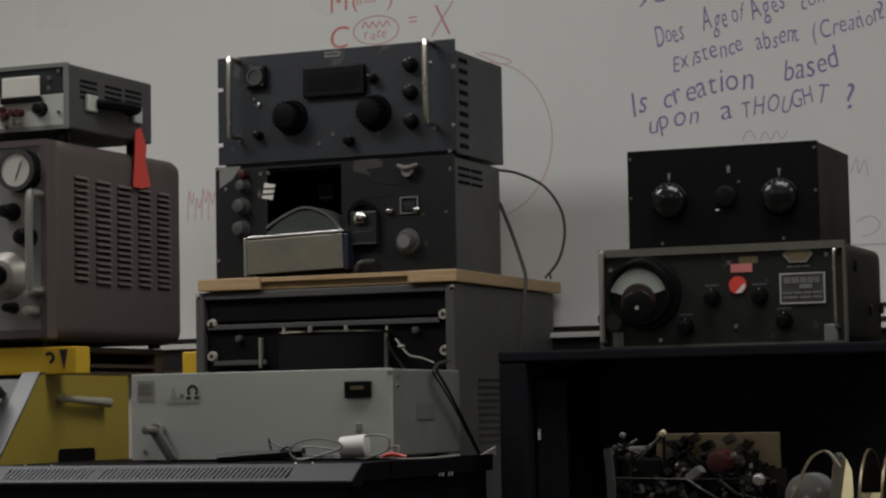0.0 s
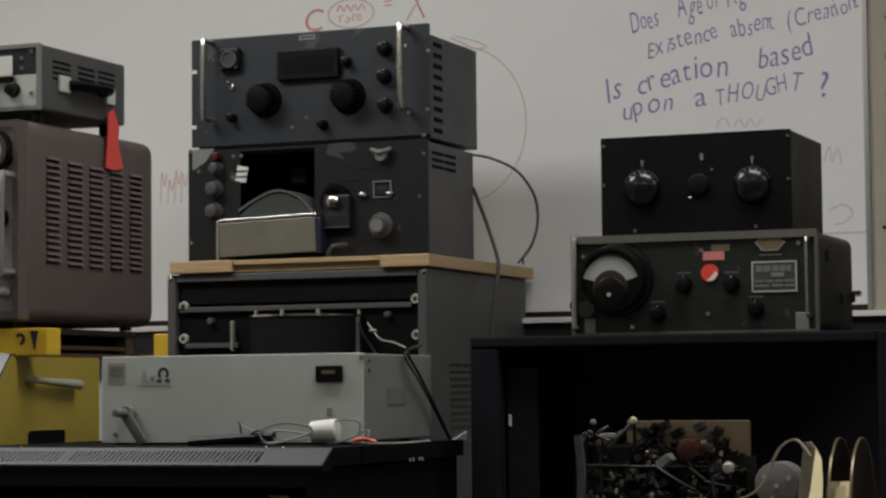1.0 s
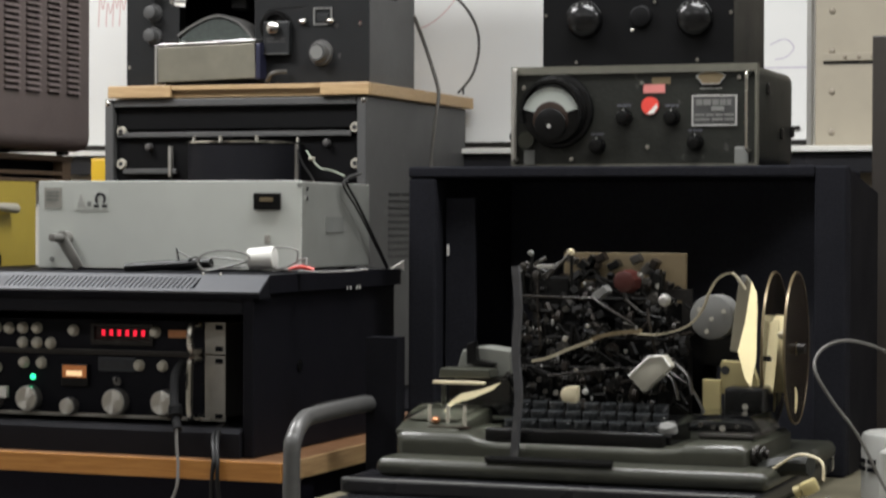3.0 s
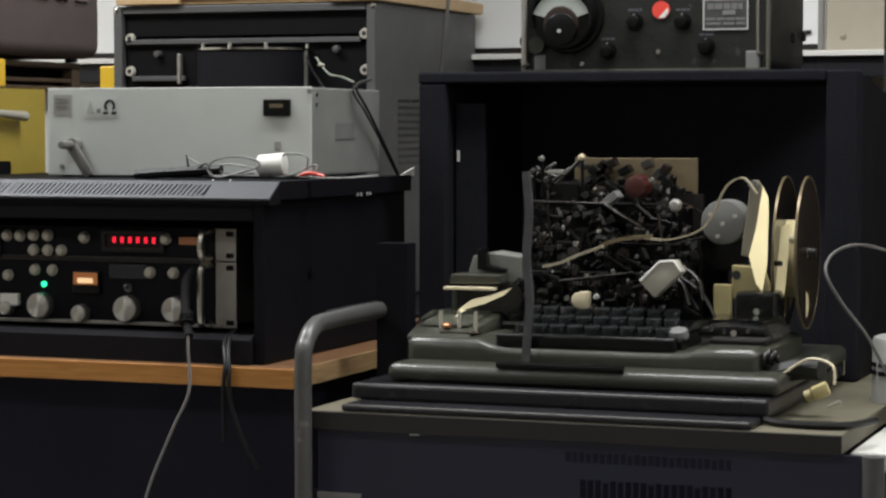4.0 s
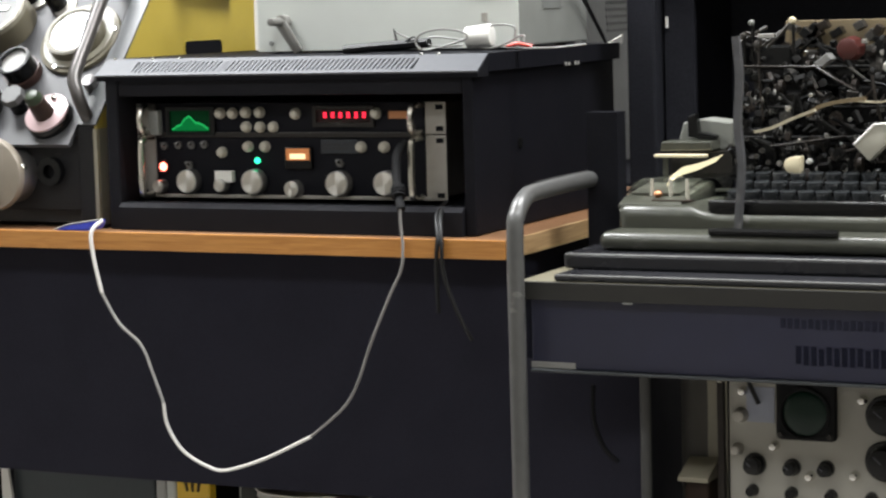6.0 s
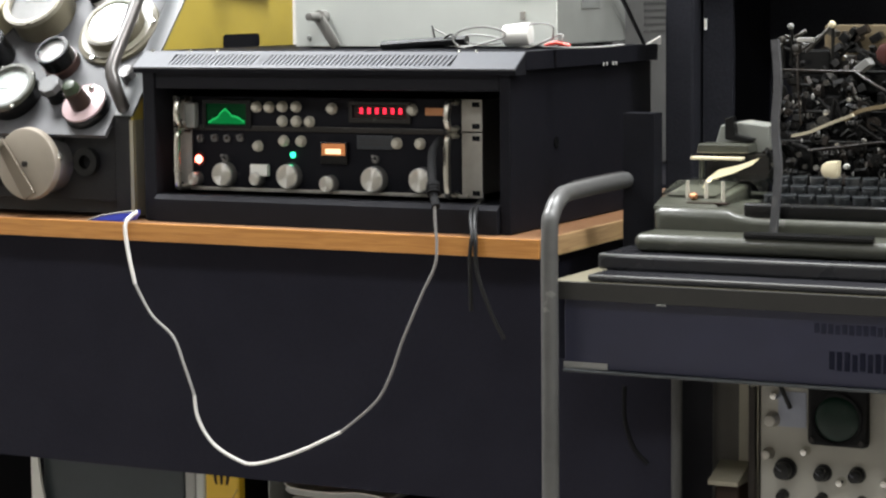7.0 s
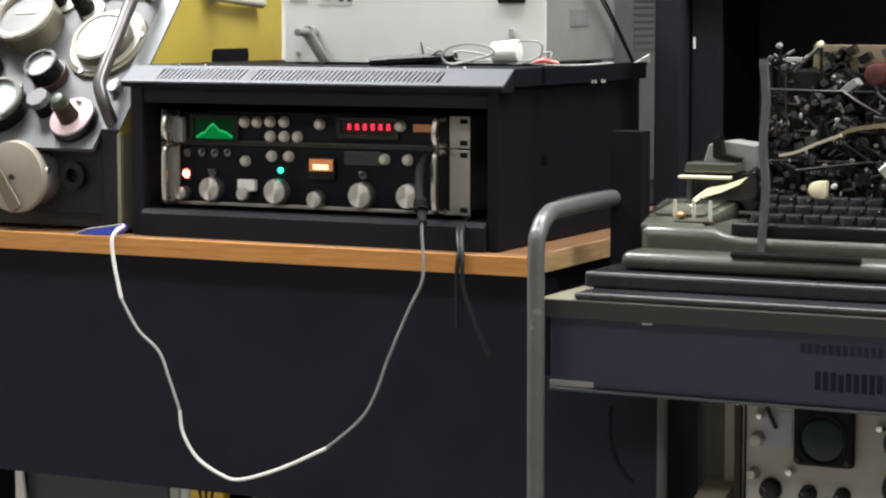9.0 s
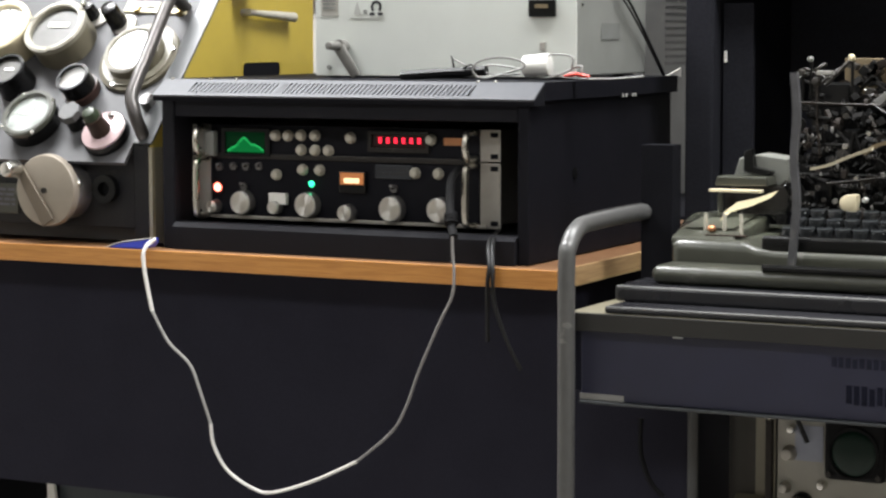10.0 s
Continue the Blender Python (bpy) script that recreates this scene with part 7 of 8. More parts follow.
pts = [(tube_x, 2.500, 0.02), (tube_x, 2.500, 0.30), (tube_x, 2.500, 0.60), (tube_x, 2.500, 0.765), (tube_x, 2.508, 0.795), (tube_x, 2.532, 0.812), (tube_x, 2.570, 0.817), (tube_x, 2.74, 0.818), (tube_x, 2.775, 0.812), (tube_x, 2.795, 0.790), (tube_x, 2.798, 0.760), (tube_x, 2.798, 0.7135)]
part("tube_frame", hose(pts, 0.0108, seg=16, steps=6), M["tube_grey"], cart, "bent grey tubular frame", smooth=True)
part("dark_streak", hose([(tube_x - 0.0035, 2.575, 0.8205), (tube_x - 0.0040, 2.65, 0.8215), (tube_x - 0.0035, 2.745, 0.8213)], 0.0085, seg=10), M["cable_black"], cart, "black streak along the rail", smooth=True)
part("rear_leg", cyl((tube_x, 3.48, 0.02), (0, 0, 1), 0.0108, 0.67, seg=16), M["dark_metal"], cart, smooth=True)
for y in (2.50, 3.46):
    part("leg", cyl((AX1 + 0.035, y + 0.02, 0.02), (0, 0, 1), 0.0125, 0.67, seg=16), M["tube_grey"], cart, smooth=True)
part("lower_shelf", box(AX0, AX1 + 0.03, AY, 3.46, 0.16, 0.18, 0.002), M["tray_board"], cart)
# assumed panel, added for the even dark area under the top
part("inner_panel", box(-1.165, -1.004, 2.622, 2.628, 0.181, 0.598), M["skirt"], cart, "assumed black panel under the cart top")
part("back_sheet", box(AX0 + 0.01, AX1 + 0.02, 3.44, 3.45, 0.181, 0.689), M["navy"], cart)
for x in (tube_x, AX1 + 0.035):
    for y in (2.50, 3.48):
        part("castor", cyl((x - 0.01, y, 0.022), (1, 0, 0), 0.022, 0.02, seg=16), M["cable_black"], cart)

# ---- scope and parts on the cart's lower shelf ----

LX0 = -0.903
LY = 2.66
low = thing("oscilloscope", (LX0 + 0.2, 2.9, 0.18), "grey oscilloscope with round tube and black dials on the cart shelf", "oscilloscope")
panel_grey = material("stained_grey_panel", (0.40, 0.385, 0.335), 0.5, 0, 0.25, 30, 0.08, 0.75)
part("front_panel", box(LX0, LX0 + 0.44, LY, LY + 0.005, 0.185, 0.640, 0.001), panel_grey, low)
part("case", box(LX0 + 0.004, LX0 + 0.436, LY + 0.006, 3.10, 0.181, 0.640, 0.003), M["steel_grey"], low)
xa, za = -0.839, 0.583
xb, zb = -0.763, 0.508
t = part("tube_bezel", box(xa, xb, LY - 0.016, LY, zb, za, 0.006), M["flat_black"], low, "square black bezel round the screen")
part("tube_face", ball(((xa + xb) / 2, LY - 0.0135, (za + zb) / 2 - 0.003), 0.030, (1, 0.22, 1), seg=28), M["dark_lens"], t, smooth=True)
part("tube_ring", ring(((xa + xb) / 2, LY - 0.0162, (za + zb) / 2 - 0.003), FRONT, 0.0295, 0.0322, 0.003, seg=40), M["flat_black"], t, smooth=True)
for sx in (-1, 1):
    part("bezel_screw", cyl(((xa + xb) / 2 + sx * 0.031, LY - 0.0162, zb + 0.007), FRONT, 0.0036, 0.003, seg=10), M["dark_metal"], t, smooth=True)
xa, za = -0.880, 0.570
xb, zb = -0.844, 0.526
part("blue_grey_label", box(xa, xb, LY - 0.001, LY, zb, za), material("blue_grey_card", (0.33, 0.35, 0.42), 0.6), low)
for x, z, r, mat in ((-0.705, 0.542, 0.0255, "bakelite"), (-0.655, 0.545, 0.0265, "bakelite"), (-0.706, 0.486, 0.0255, "bakelite"), (-0.659, 0.493, 0.0240, "cream"), (-0.870, 0.473, 0.0145, "bakelite"), (-0.822, 0.472, 0.0110, "bakelite"), (-0.779, 0.473, 0.0105, "bakelite")):
    k = knob(x, LY, z, r, 0.020, low, mat, True, None, "dial")
    part("index", hose([(x, LY - 0.0202, z), (x - r * 0.4, LY - 0.0202, z + r * 0.35)], 0.0006, seg=5, steps=1), M["ink_grey"], k)
for x, z, r in ((-0.887, 0.534, 0.010), (-0.883, 0.565, 0.006), (-0.844, 0.498, 0.006), (-0.892, 0.491, 0.008), (-0.732, 0.561, 0.006), (-0.676, 0.563, 0.006), (-0.631, 0.565, 0.006), (-0.680, 0.513, 0.006), (-0.631, 0.512, 0.006), (-0.799, 0.463, 0.006), (-0.743, 0.467, 0.006), (-0.590, 0.564, 0.010), (-0.594, 0.526, 0.010), (-0.625, 0.475, 0.009)):
    part("terminal", cyl((x, LY, z), FRONT, r, 0.014, r * 0.7, seg=14, bevel=0.001), M["chrome" if r < 0.007 else "alu_dull"], low, smooth=True)
for i in range(8):
    for j in range(3):
        part("terminal", cyl((LX0 + 0.03 + 0.05 * i, LY, 0.44 - 0.07 * j), FRONT, 0.008, 0.014, 0.006, seg=12), M["bakelite"], low)
part("panel_lead", hose([(LX0 + 0.018, LY - 0.004, 0.598), (LX0 + 0.030, LY - 0.010, 0.575), (LX0 + 0.040, LY - 0.006, 0.550)], 0.003), M["cable_black"], low, smooth=True)
ob = thing("cream_box", (LX0 - 0.06, 2.85, 0.18), "stained cream metal box with a rounded edge beside the oscilloscope", "box")
part("front_strip", box(LX0 - 0.042, LX0 - 0.016, 2.700, 3.0, 0.181, 0.630), material("stained_cream_panel", (0.40, 0.37, 0.285), 0.45, 0, 0.3, 22, 0.06, 0.8), ob)
edge_pts = [(LX0 - 0.0425, 2.7005)] + [(LX0 - 0.0425 - 0.050 * math.sin(radians(a)), 2.7505 - 0.050 * math.cos(radians(a))) for a in range(10, 91, 10)] + [(LX0 - 0.0925, 3.0), (LX0 - 0.0425, 3.0)]
# the corner's shade and grime are both in its dark colour
part("rounded_side", prism(edge_pts, "z", 0.181, 0.630), material("shaded_grimy_side", (0.105, 0.098, 0.085), 0.5, 0, 0.5, 24, 0.08, 0.9), ob, "rounded corner, darkened for shade and grime", smooth=True)
part("slot", box(LX0 - 0.029, LX0 - 0.026, 2.6985, 2.7005, 0.535, 0.585), M["ink_dark"], ob)
part("knob", cyl((LX0 - 0.050, 2.7015, 0.590), FRONT, 0.006, 0.006, seg=12), M["bakelite"], ob, smooth=True)
part("front_ledge", prism([(2.650, 0.446), (2.650, 0.452), (2.6985, 0.470), (2.6985, 0.446)], "x", LX0 - 0.066, LX0 - 0.026, bevel=0.001), M["beige"], ob, "cream ledge")
part("ledge_foot", box(LX0 - 0.060, LX0 - 0.028, 2.660, 2.6980, 0.181, 0.4455, 0.003), M["brown_stem"], ob)
part("bright_stud", ball((LX0 - 0.0085, 2.652, 0.578), 0.0048, seg=10), M["chrome"], low, smooth=True)
# dark strip stands in for the shade in the gap beside the scope
part("edge_rail", box(LX0 - 0.0125, LX0 - 0.0040, 2.650, 2.659, 0.185, 0.574, 0.001), M["mech_brown"], low)
single("grey_post", cyl((LX0 - 0.094, 2.616, 0.181), (0, 0, 1), 0.0070, 0.50, seg=12), material("dull_dark_post", (0.060, 0.060, 0.058), 0.5, 0.2), "thin dull grey metal post under the cart top", "post", smooth=True)
hang = thing("black_cable", (AX0 + 0.06, 2.60, 0.5), "black cable hanging under the cart top", "cable")
pts = [(-1.060, 0.573, 2.60), (-1.060, 0.531, 2.60), (-1.048, 0.496, 2.60), (-1.029, 0.477, 2.60)]
part("cord", hose([(a, c, b) for a, b, c in pts], 0.003), M["flat_black"], hang, smooth=True)

# ---- teleprinter on the cart ----
tel = thing("teleprinter", (-0.82, 2.8, AZ), "olive military teleprinter without its cover, mechanism bare", "teleprinter")
xa = -1.076
xb = -0.571
part("mounting_plate", box(xa, xb, 2.5192, 3.03, AZ + 0.0005, 0.7215, 0.003), M["slab"], tel)
part("base_slab", box(-1.084, -0.563, 2.570, 3.03, 0.722, 0.7415, 0.004), M["slab"], tel)
# pale strips paint the highlight along the slab and plate edges
part("bare_edge", cyl((-1.081, 2.5722, 0.7395), (1, 0, 0), 0.0021, 0.515, seg=10), M["bare_edge"], tel, "pale strip painting the highlight along the edge", smooth=True)
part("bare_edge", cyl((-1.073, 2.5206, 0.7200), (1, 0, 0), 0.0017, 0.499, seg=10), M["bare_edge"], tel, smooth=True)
xa = -0.611
part("plate_screw", ball((xa, 2.524, 0.718), 0.004, seg=8), M["chrome"], tel)
xa = -1.049
xb = -0.576
part("olive_base", box(xa, xb + 0.02, 2.598, 3.03, 0.742, 0.7655, 0.011, segments=4), M["olive_drab"], tel, smooth=True)
hz = 0.7660
x0, x5 = -1.044, -0.592
x1 = -0.942
x2, z2 = -0.912, 0.785
x3 = -0.704
x4 = -0.669
prof = [(x0, hz), (x0, 0.788), (x0 + 0.008, 0.794), (x1 - 0.006, 0.794), (x1 + 0.006, 0.789), (x2, z2), (x3, z2), (x4 - 0.006, 0.787), (x4 + 0.004, 0.792), (x5 - 0.008, 0.792), (x5, 0.786), (x5, hz)]


def cast_body(profile, base, y0, y1, r):
    """A profile along y whose front end is rounded off like a casting."""
    bm = bmesh.new()
    xc = (profile[0][0] + profile[-1][0]) / 2
    half, tall = abs(profile[-1][0] - xc), max(z for x, z in profile) - base
    rows = []
    for a in (0, 18, 36, 54, 72, 90):
        off, y = r * (1 - math.sin(radians(a))), y0 + r * (1 - math.cos(radians(a)))
        rows.append([bm.verts.new((xc + (x - xc) * (1 - off / half), y, base + (z - base) * (1 - off / tall))) for x, z in profile])
    rows.append([bm.verts.new((x, y1, z)) for x, z in profile])
    for p, q in zip(rows, rows[1:]):
        for k in range(len(p)):
            m = (k + 1) % len(p)
            bm.faces.new((p[k], p[m], q[m], q[k]))
    bm.faces.new(rows[0]), bm.faces.new(rows[-1][::-1])
    return bm


part("housing", cast_body(prof, hz, 2.650, 2.90, 0.014), M["olive_drab"], tel, smooth=True)
part("front_rod", hose([(-0.905, 2.602, 0.768), (-0.745, 2.602, 0.768)], 0.0045), M["bakelite"], tel, smooth=True)
# keyboard
kb0, kb1 = x2 - 0.002, x3 + 0.012
kbd = part("keyboard_tray", prism([(2.672, 0.7785), (2.672, 0.796), (2.680, 0.799), (2.770, 0.815), (2.770, 0.7785)], "x", kb0, kb1), M["bakelite"], tel, "black keyboard tray")
part("front_bar", box(kb0 - 0.012, kb1 - 0.004, 2.656, 2.6715, 0.7795, 0.8015, 0.004, segments=3), M["bakelite"], kbd, smooth=True)
keycap = material("dark_key_top", (0.030, 0.033, 0.035), 0.30, 0, 0.3, 80, 0.05, 0.3, worn=0.12, spec=0.5)
for row in range(3):
    for col in range(10):
        x = kb0 + 0.013 + 0.0226 * col + (0.005 if row % 2 else 0)
        y, z = 2.690 + 0.022 * row, 0.8060 + 0.0095 * row
        if x > kb1 - 0.006:
            continue
        bm = cyl((x, y, z - 0.0085), (0, 0, 1), 0.0080, 0.0095, 0.0095, seg=16)
        cyl((x, y, z + 0.001), (0, -0.10, 1), 0.0096, 0.0022, 0.0084, seg=16, bm=bm, bevel=0.0006)
        ring((x, y - 0.0003, z + 0.0032), (0, -0.10, 1), 0.0072, 0.0098, 0.0012, bm=bm, seg=16)
        part("key", bm, keycap, kbd, smooth=True)
part("large_key", cyl((kb1 - 0.010, 2.694, 0.800), (0, -0.3, 1), 0.0130, 0.010, 0.012, seg=20, bevel=0.002), M["knob_grey"], kbd, "worn pale round key", smooth=True)
# left deck: pegs, a copper nut, a dark plate with a curved back
zs = 0.815
xl = -1.049
xr = -0.963
shoulder = part("left_shoulder", prism([(2.664, 0.785), (2.664, 0.7945), (2.690, 0.803), (2.785, zs), (2.800, zs - 0.002), (2.800, 0.785)], "x", xl, xr, bevel=0.0055), M["olive_drab"], tel, "olive sloping shoulder", smooth=True)
up = (zs - 0.803) / 0.095
part("shoulder_plate", prism([(2.690, 0.8045), (2.690, 0.8055), (2.780, 0.8060 + 0.090 * up), (2.780, 0.8050 + 0.090 * up)], "x", xl + 0.011, xr - 0.011), M["olive_drab"], shoulder, "olive inset plate")
for px_, pz_ in ((-1.011, 0.805), (-0.986, 0.806), (-0.964, 0.806)):
    part("peg", cyl((px_, 2.69, 0.798), (0, 0, 1), 0.0026, 0.026, 0.0022, seg=10), M["button"], tel, smooth=True)
xa = -1.001
part("copper_nut", ball((xa, 2.685, 0.8055), 0.0058, (1, 1, 0.8), seg=10), M["copper"], tel, smooth=True)
xa = -0.976
part("copper_strip", box(xa - 0.030, xa + 0.024, 2.672, 2.682, 0.7965, 0.7988, 0.0006), M["brown_stem"], tel)
part("clear_hood", ribbon([(-1.0555, 0.8020), (-1.045, 0.8135), (-1.034, 0.8205), (-1.015, 0.8240), (-0.955, 0.8240), (-0.935, 0.8235), (-0.928, 0.8170)], 2.712, 2.792, 0.0012), M["hood"], tel, "clear plastic hood", smooth=True).visible_shadow = False
# tape reader at the back left
rd = part("tape_reader", prism([(-1.020, 0.820), (-1.018, 0.848), (-1.000, 0.851), (-0.934, 0.853), (-0.934, 0.822)], "y", 2.78, 2.84), M["dark_metal"], tel)
part("sloped_block", prism([(-1.019, 0.849), (-1.007, 0.888), (-0.983, 0.893), (-0.941, 0.888), (-0.939, 0.853)], "y", 2.80, 2.85, bevel=0.002), material("pale_green_grey", (0.21, 0.215, 0.19), 0.45, 0, 0.2, 60, 0.05, 0.4), rd)
part("front_block", prism([(-1.028, 0.853), (-1.025, 0.866), (-0.958, 0.866), (-0.955, 0.854)], "y", 2.765, 2.80, bevel=0.002), M["olive_drab"], rd)
part("dark_latch", prism([(-0.996, 0.871), (-0.996, 0.897), (-0.985, 0.901), (-0.982, 0.877), (-0.957, 0.872), (-0.961, 0.866)], "y", 2.785, 2.799, bevel=0.001), M["bakelite"], rd)
xa, za = -1.031, 0.849
xb, zb = -0.961, 0.848
part("cream_bar", box(xa, xb, 2.752, 2.764, zb - 0.002, za + 0.001, 0.001), M["cream"], rd)
part("bar_post", cyl((xa + 0.014, 2.758, 0.795), (0, 0, 1), 0.004, zb - 0.798, seg=8), M["olive_drab"], rd)
part("paper_end", tilted(prism([(-1.004, 0.812), (-0.998, 0.825), (-0.984, 0.836), (-0.958, 0.842), (-0.931, 0.852), (-0.941, 0.842), (-0.966, 0.831), (-0.990, 0.824)], "y", 2.735, 2.7362), 0.85, 0.3), M["tape"], tel, "curl of yellow paper tape")
# print mechanism
xa, za = -0.914, 1.015
xb = -0.744
part("back_plate", box(xa, xb, 2.948, 2.955, 0.80, za, 0.001), M["tan_board"], tel, "tan back plate behind the mechanism")
mx0, mz1 = -0.943, 1.004
mx1 = -0.709
part("mechanism_frame", frame_plate(mx0, mx1 - 0.015, 0.800, mz1 - 0.035, mx0 + 0.012, mx1 - 0.028, 0.815, mz1 - 0.050, 2.90, 2.906), M["dark_metal"], tel)
for z, y in ((0.955, 2.86), (0.905, 2.82), (0.868, 2.79)):
    part("cross_shaft", cyl((mx0 + 0.01, y + 0.02, z), (1, 0, 0), 0.0024, mx1 - mx0 - 0.04, seg=12), M["mech"], tel, smooth=True)
rng = random.Random(7)
part("dark_backing", box(mx0 + 0.004, mx1 + 0.01, 2.936, 2.944, 0.80, mz1 - 0.055), M["bakelite"], tel)
for x, y, w, h, z in ((mx0 + 0.03, 2.90, 0.05, 0.05, mz1 - 0.045), (mx0 + 0.10, 2.91, 0.07, 0.035, mz1 - 0.06), (mx0 + 0.06, 2.87, 0.09, 0.05, 0.90), (mx0 + 0.16, 2.89, 0.08, 0.06, 0.90), (mx0 + 0.19, 2.86, 0.06, 0.05, 0.855), (mx0 + 0.10, 2.84, 0.12, 0.04, 0.84), (mx0 + 0.03, 2.83, 0.05, 0.06, 0.85)):
    part("housing_block", box(x - w / 2, x + w / 2, y - 0.012, y + 0.02, z - h / 2, z + h / 2, 0.003), M["bakelite"], tel)
for k in range(400):
    x = rng.uniform(mx0, mx1 - 0.005)
    top = mz1 - 0.010 if x < mx0 + 0.20 else mz1 - 0.06
    top -= 0.012 * abs(math.sin(x * 61))
    z = rng.uniform(0.815, top)
    y = 2.765 + 0.16 * (z - 0.815) / 0.19 + rng.uniform(-0.02, 0.02)
    kind = rng.choice(("lever", "gear", "gear", "gear", "gear", "shaft", "bracket", "bracket", "bracket", "bracket", "bracket", "screw") if k % 20 else ("spring",))
    mat = M[rng.choice(("mech", "mech", "mech", "mech", "bakelite", "bakelite", "bakelite", "mech", "mech", "mech", "mech_brown", "mech_brown", "mech_pale"))]
    if kind == "lever":
        ob = part("lever", box(x - 0.0016, x + 0.0016, y - 0.004, y + 0.004, z - rng.uniform(0.008, 0.02), z + rng.uniform(0.008, 0.02), 0.0006, turn=(rng.uniform(-30, 30), rng.uniform(-60, 60), 0)), mat, tel)
    elif kind == "gear":
        r = rng.uniform(0.0035, 0.010)
        bm = cyl((x, y, z), rng.choice((FRONT, (1, 0, 0))), r, 0.006, seg=14)
        cyl((x, y, z), FRONT, r * 0.4, 0.010, seg=10, bm=bm)
        part("gear", bm, mat, tel)
    elif kind == "shaft":
        part("shaft", cyl((x, y, z), (rng.uniform(-1, 1), rng.uniform(-0.6, 0), rng.uniform(-0.5, 0.5)), 0.0024, rng.uniform(0.02, 0.05), seg=8), mat, tel, smooth=True)
    elif kind == "bracket":
        w, h = rng.uniform(0.003, 0.009), rng.uniform(0.0018, 0.0055)
        bm = box(x - w, x + w, y - 0.003, y + 0.003, z - h, z + h, 0.0008, turn=(rng.uniform(-35, 35), rng.uniform(-70, 70), rng.uniform(-30, 30)))
        part("bracket", bm, mat, tel)
    elif kind == "screw":
        part("screw", cyl((x, y - 0.006, z), FRONT, rng.uniform(0.0022, 0.0042), 0.004, seg=10), M[rng.choice(("alu_dull", "mech_pale", "mech_pale"))], tel, smooth=True)
    else:
        pts = [(x + 0.0012 * i, y + 0.003 * math.cos(i * 1.6), z + 0.003 * math.sin(i * 1.6)) for i in range(18)]
        part("spring", hose(pts, 0.0007, seg=5, steps=2), M["mech_pale"], tel)
for k in range(30):
    x = rng.uniform(xa + 0.002, xb - 0.030)
    z = za - rng.uniform(0.004, 0.075)
    bm = box(x - rng.uniform(0.003, 0.010), x + rng.uniform(0.003, 0.010), 2.925, 2.945, z - rng.uniform(0.003, 0.010), z + rng.uniform(0.002, 0.006), 0.001, turn=(0, rng.uniform(-50, 50), 0))
    part("contact_block", bm, M[rng.choice(("bakelite", "mech_brown", "mech", "mech_pale"))], tel)
# small balls stand in for glints scattered over the mechanism
for k in range(34):
    x, z = rng.uniform(mx0 + 0.004, mx1 - 0.02), rng.uniform(0.825, mz1 - 0.020)
    y = 2.752 + 0.16 * (z - 0.815) / 0.19
    part("rivet", ball((x, y, z), rng.uniform(0.0012, 0.0026), (1, 1, rng.uniform(0.8, 2.2)), seg=8), M[rng.choice(("wire_grey", "mech_pale", "alu", "mech_brown"))], tel, smooth=True)
for px_, pz_, r, mat in ((-0.8525, 1.018, 0.0046, "cream"), (-0.906, 1.016, 0.0038, "mid_grey"), (-0.729, 0.958, 0.0085, "alu"), (-0.760, 0.990, 0.0042, "chrome"), (-0.917, 0.999, 0.005, "mech_pale"), (-0.898, 0.988, 0.006, "mech_pale"), (-0.858, 0.907, 0.005, "chrome"), (-0.828, 0.924, 0.004, "chrome"), (-0.843, 0.867, 0.004, "chrome"), (-0.832, 0.840, 0.004, "white")):
    part("cap_nut", cyl((px_, 2.78, pz_), FRONT, r, 0.008, r * 0.7, seg=14, bevel=r * 0.15), M[mat], tel, smooth=True)
for px_, pz_ in ((-0.8525, 1.018), (-0.906, 1.016), (-0.917, 0.999), (-0.898, 0.988)):
    part("stem", cyl((px_, 2.783, pz_ - 0.045), (0, 0, 1), 0.0022, 0.043, seg=8), M["mech"], tel)
for a, b in (((-0.922, 0.991), (-0.888, 1.010)), ((-0.915, 1.004), (-0.879, 0.988)), ((-0.903, 0.979), (-0.869, 1.004)), ((-0.888, 0.983), (-0.857, 1.014))):
    part("link", hose([(a[0], 2.784, a[1]), (b[0], 2.786, b[1])], 0.0024, seg=6, steps=1), M["mech_pale"], tel)
x, z = -0.894, 0.999
part("silver_link", box(x - 0.002, x + 0.020, 2.772, 2.780, z - 0.0028, z + 0.0028, 0.001), M["alu"], tel)
for (a, b), (c, d), r in (((-0.919, 0.961), (-0.813, 0.959), 0.0030), ((-0.896, 0.984), (-0.891, 0.892), 0.0022),
                              ((-0.824, 0.961), (-0.772, 0.930), 0.0032), ((-0.750, 0.948), (-0.739, 0.891), 0.0028), ((-0.881, 0.859), (-0.783, 0.872), 0.0030)):
    part("lever_bar", hose([(a, 2.776, b), ((a + c) / 2, 2.770, (b + d) / 2), (c, 2.776, d)], r, seg=8, steps=3, flat=0.6), M["mech_brown"], tel, smooth=True)
x, z = -0.791, 0.980
part("red_coil", cyl((x, 2.84, z), FRONT, 0.0160, 0.03, 0.0145, seg=9, bevel=0.003), M["dull_red"], tel, "dark red bakelite coil", smooth=True)
x, z = -0.813, 0.966
part("pale_relay", box(x - 0.010, x + 0.010, 2.775, 2.80, z - 0.005, z + 0.005, 0.001, turn=(0, -38, 0)), M["knob_grey"], tel)
part("cream_cover", prism([(-0.759, 0.865), (-0.732, 0.891), (-0.715, 0.892), (-0.705, 0.878), (-0.740, 0.845)], "y", 2.72, 2.745, bevel=0.002), material("ivory_cover_plastic", (0.50, 0.48, 0.40), 0.4, 0, 0.12, 40, 0.03, 0.3), tel, "ivory plastic cover cap", smooth=True)
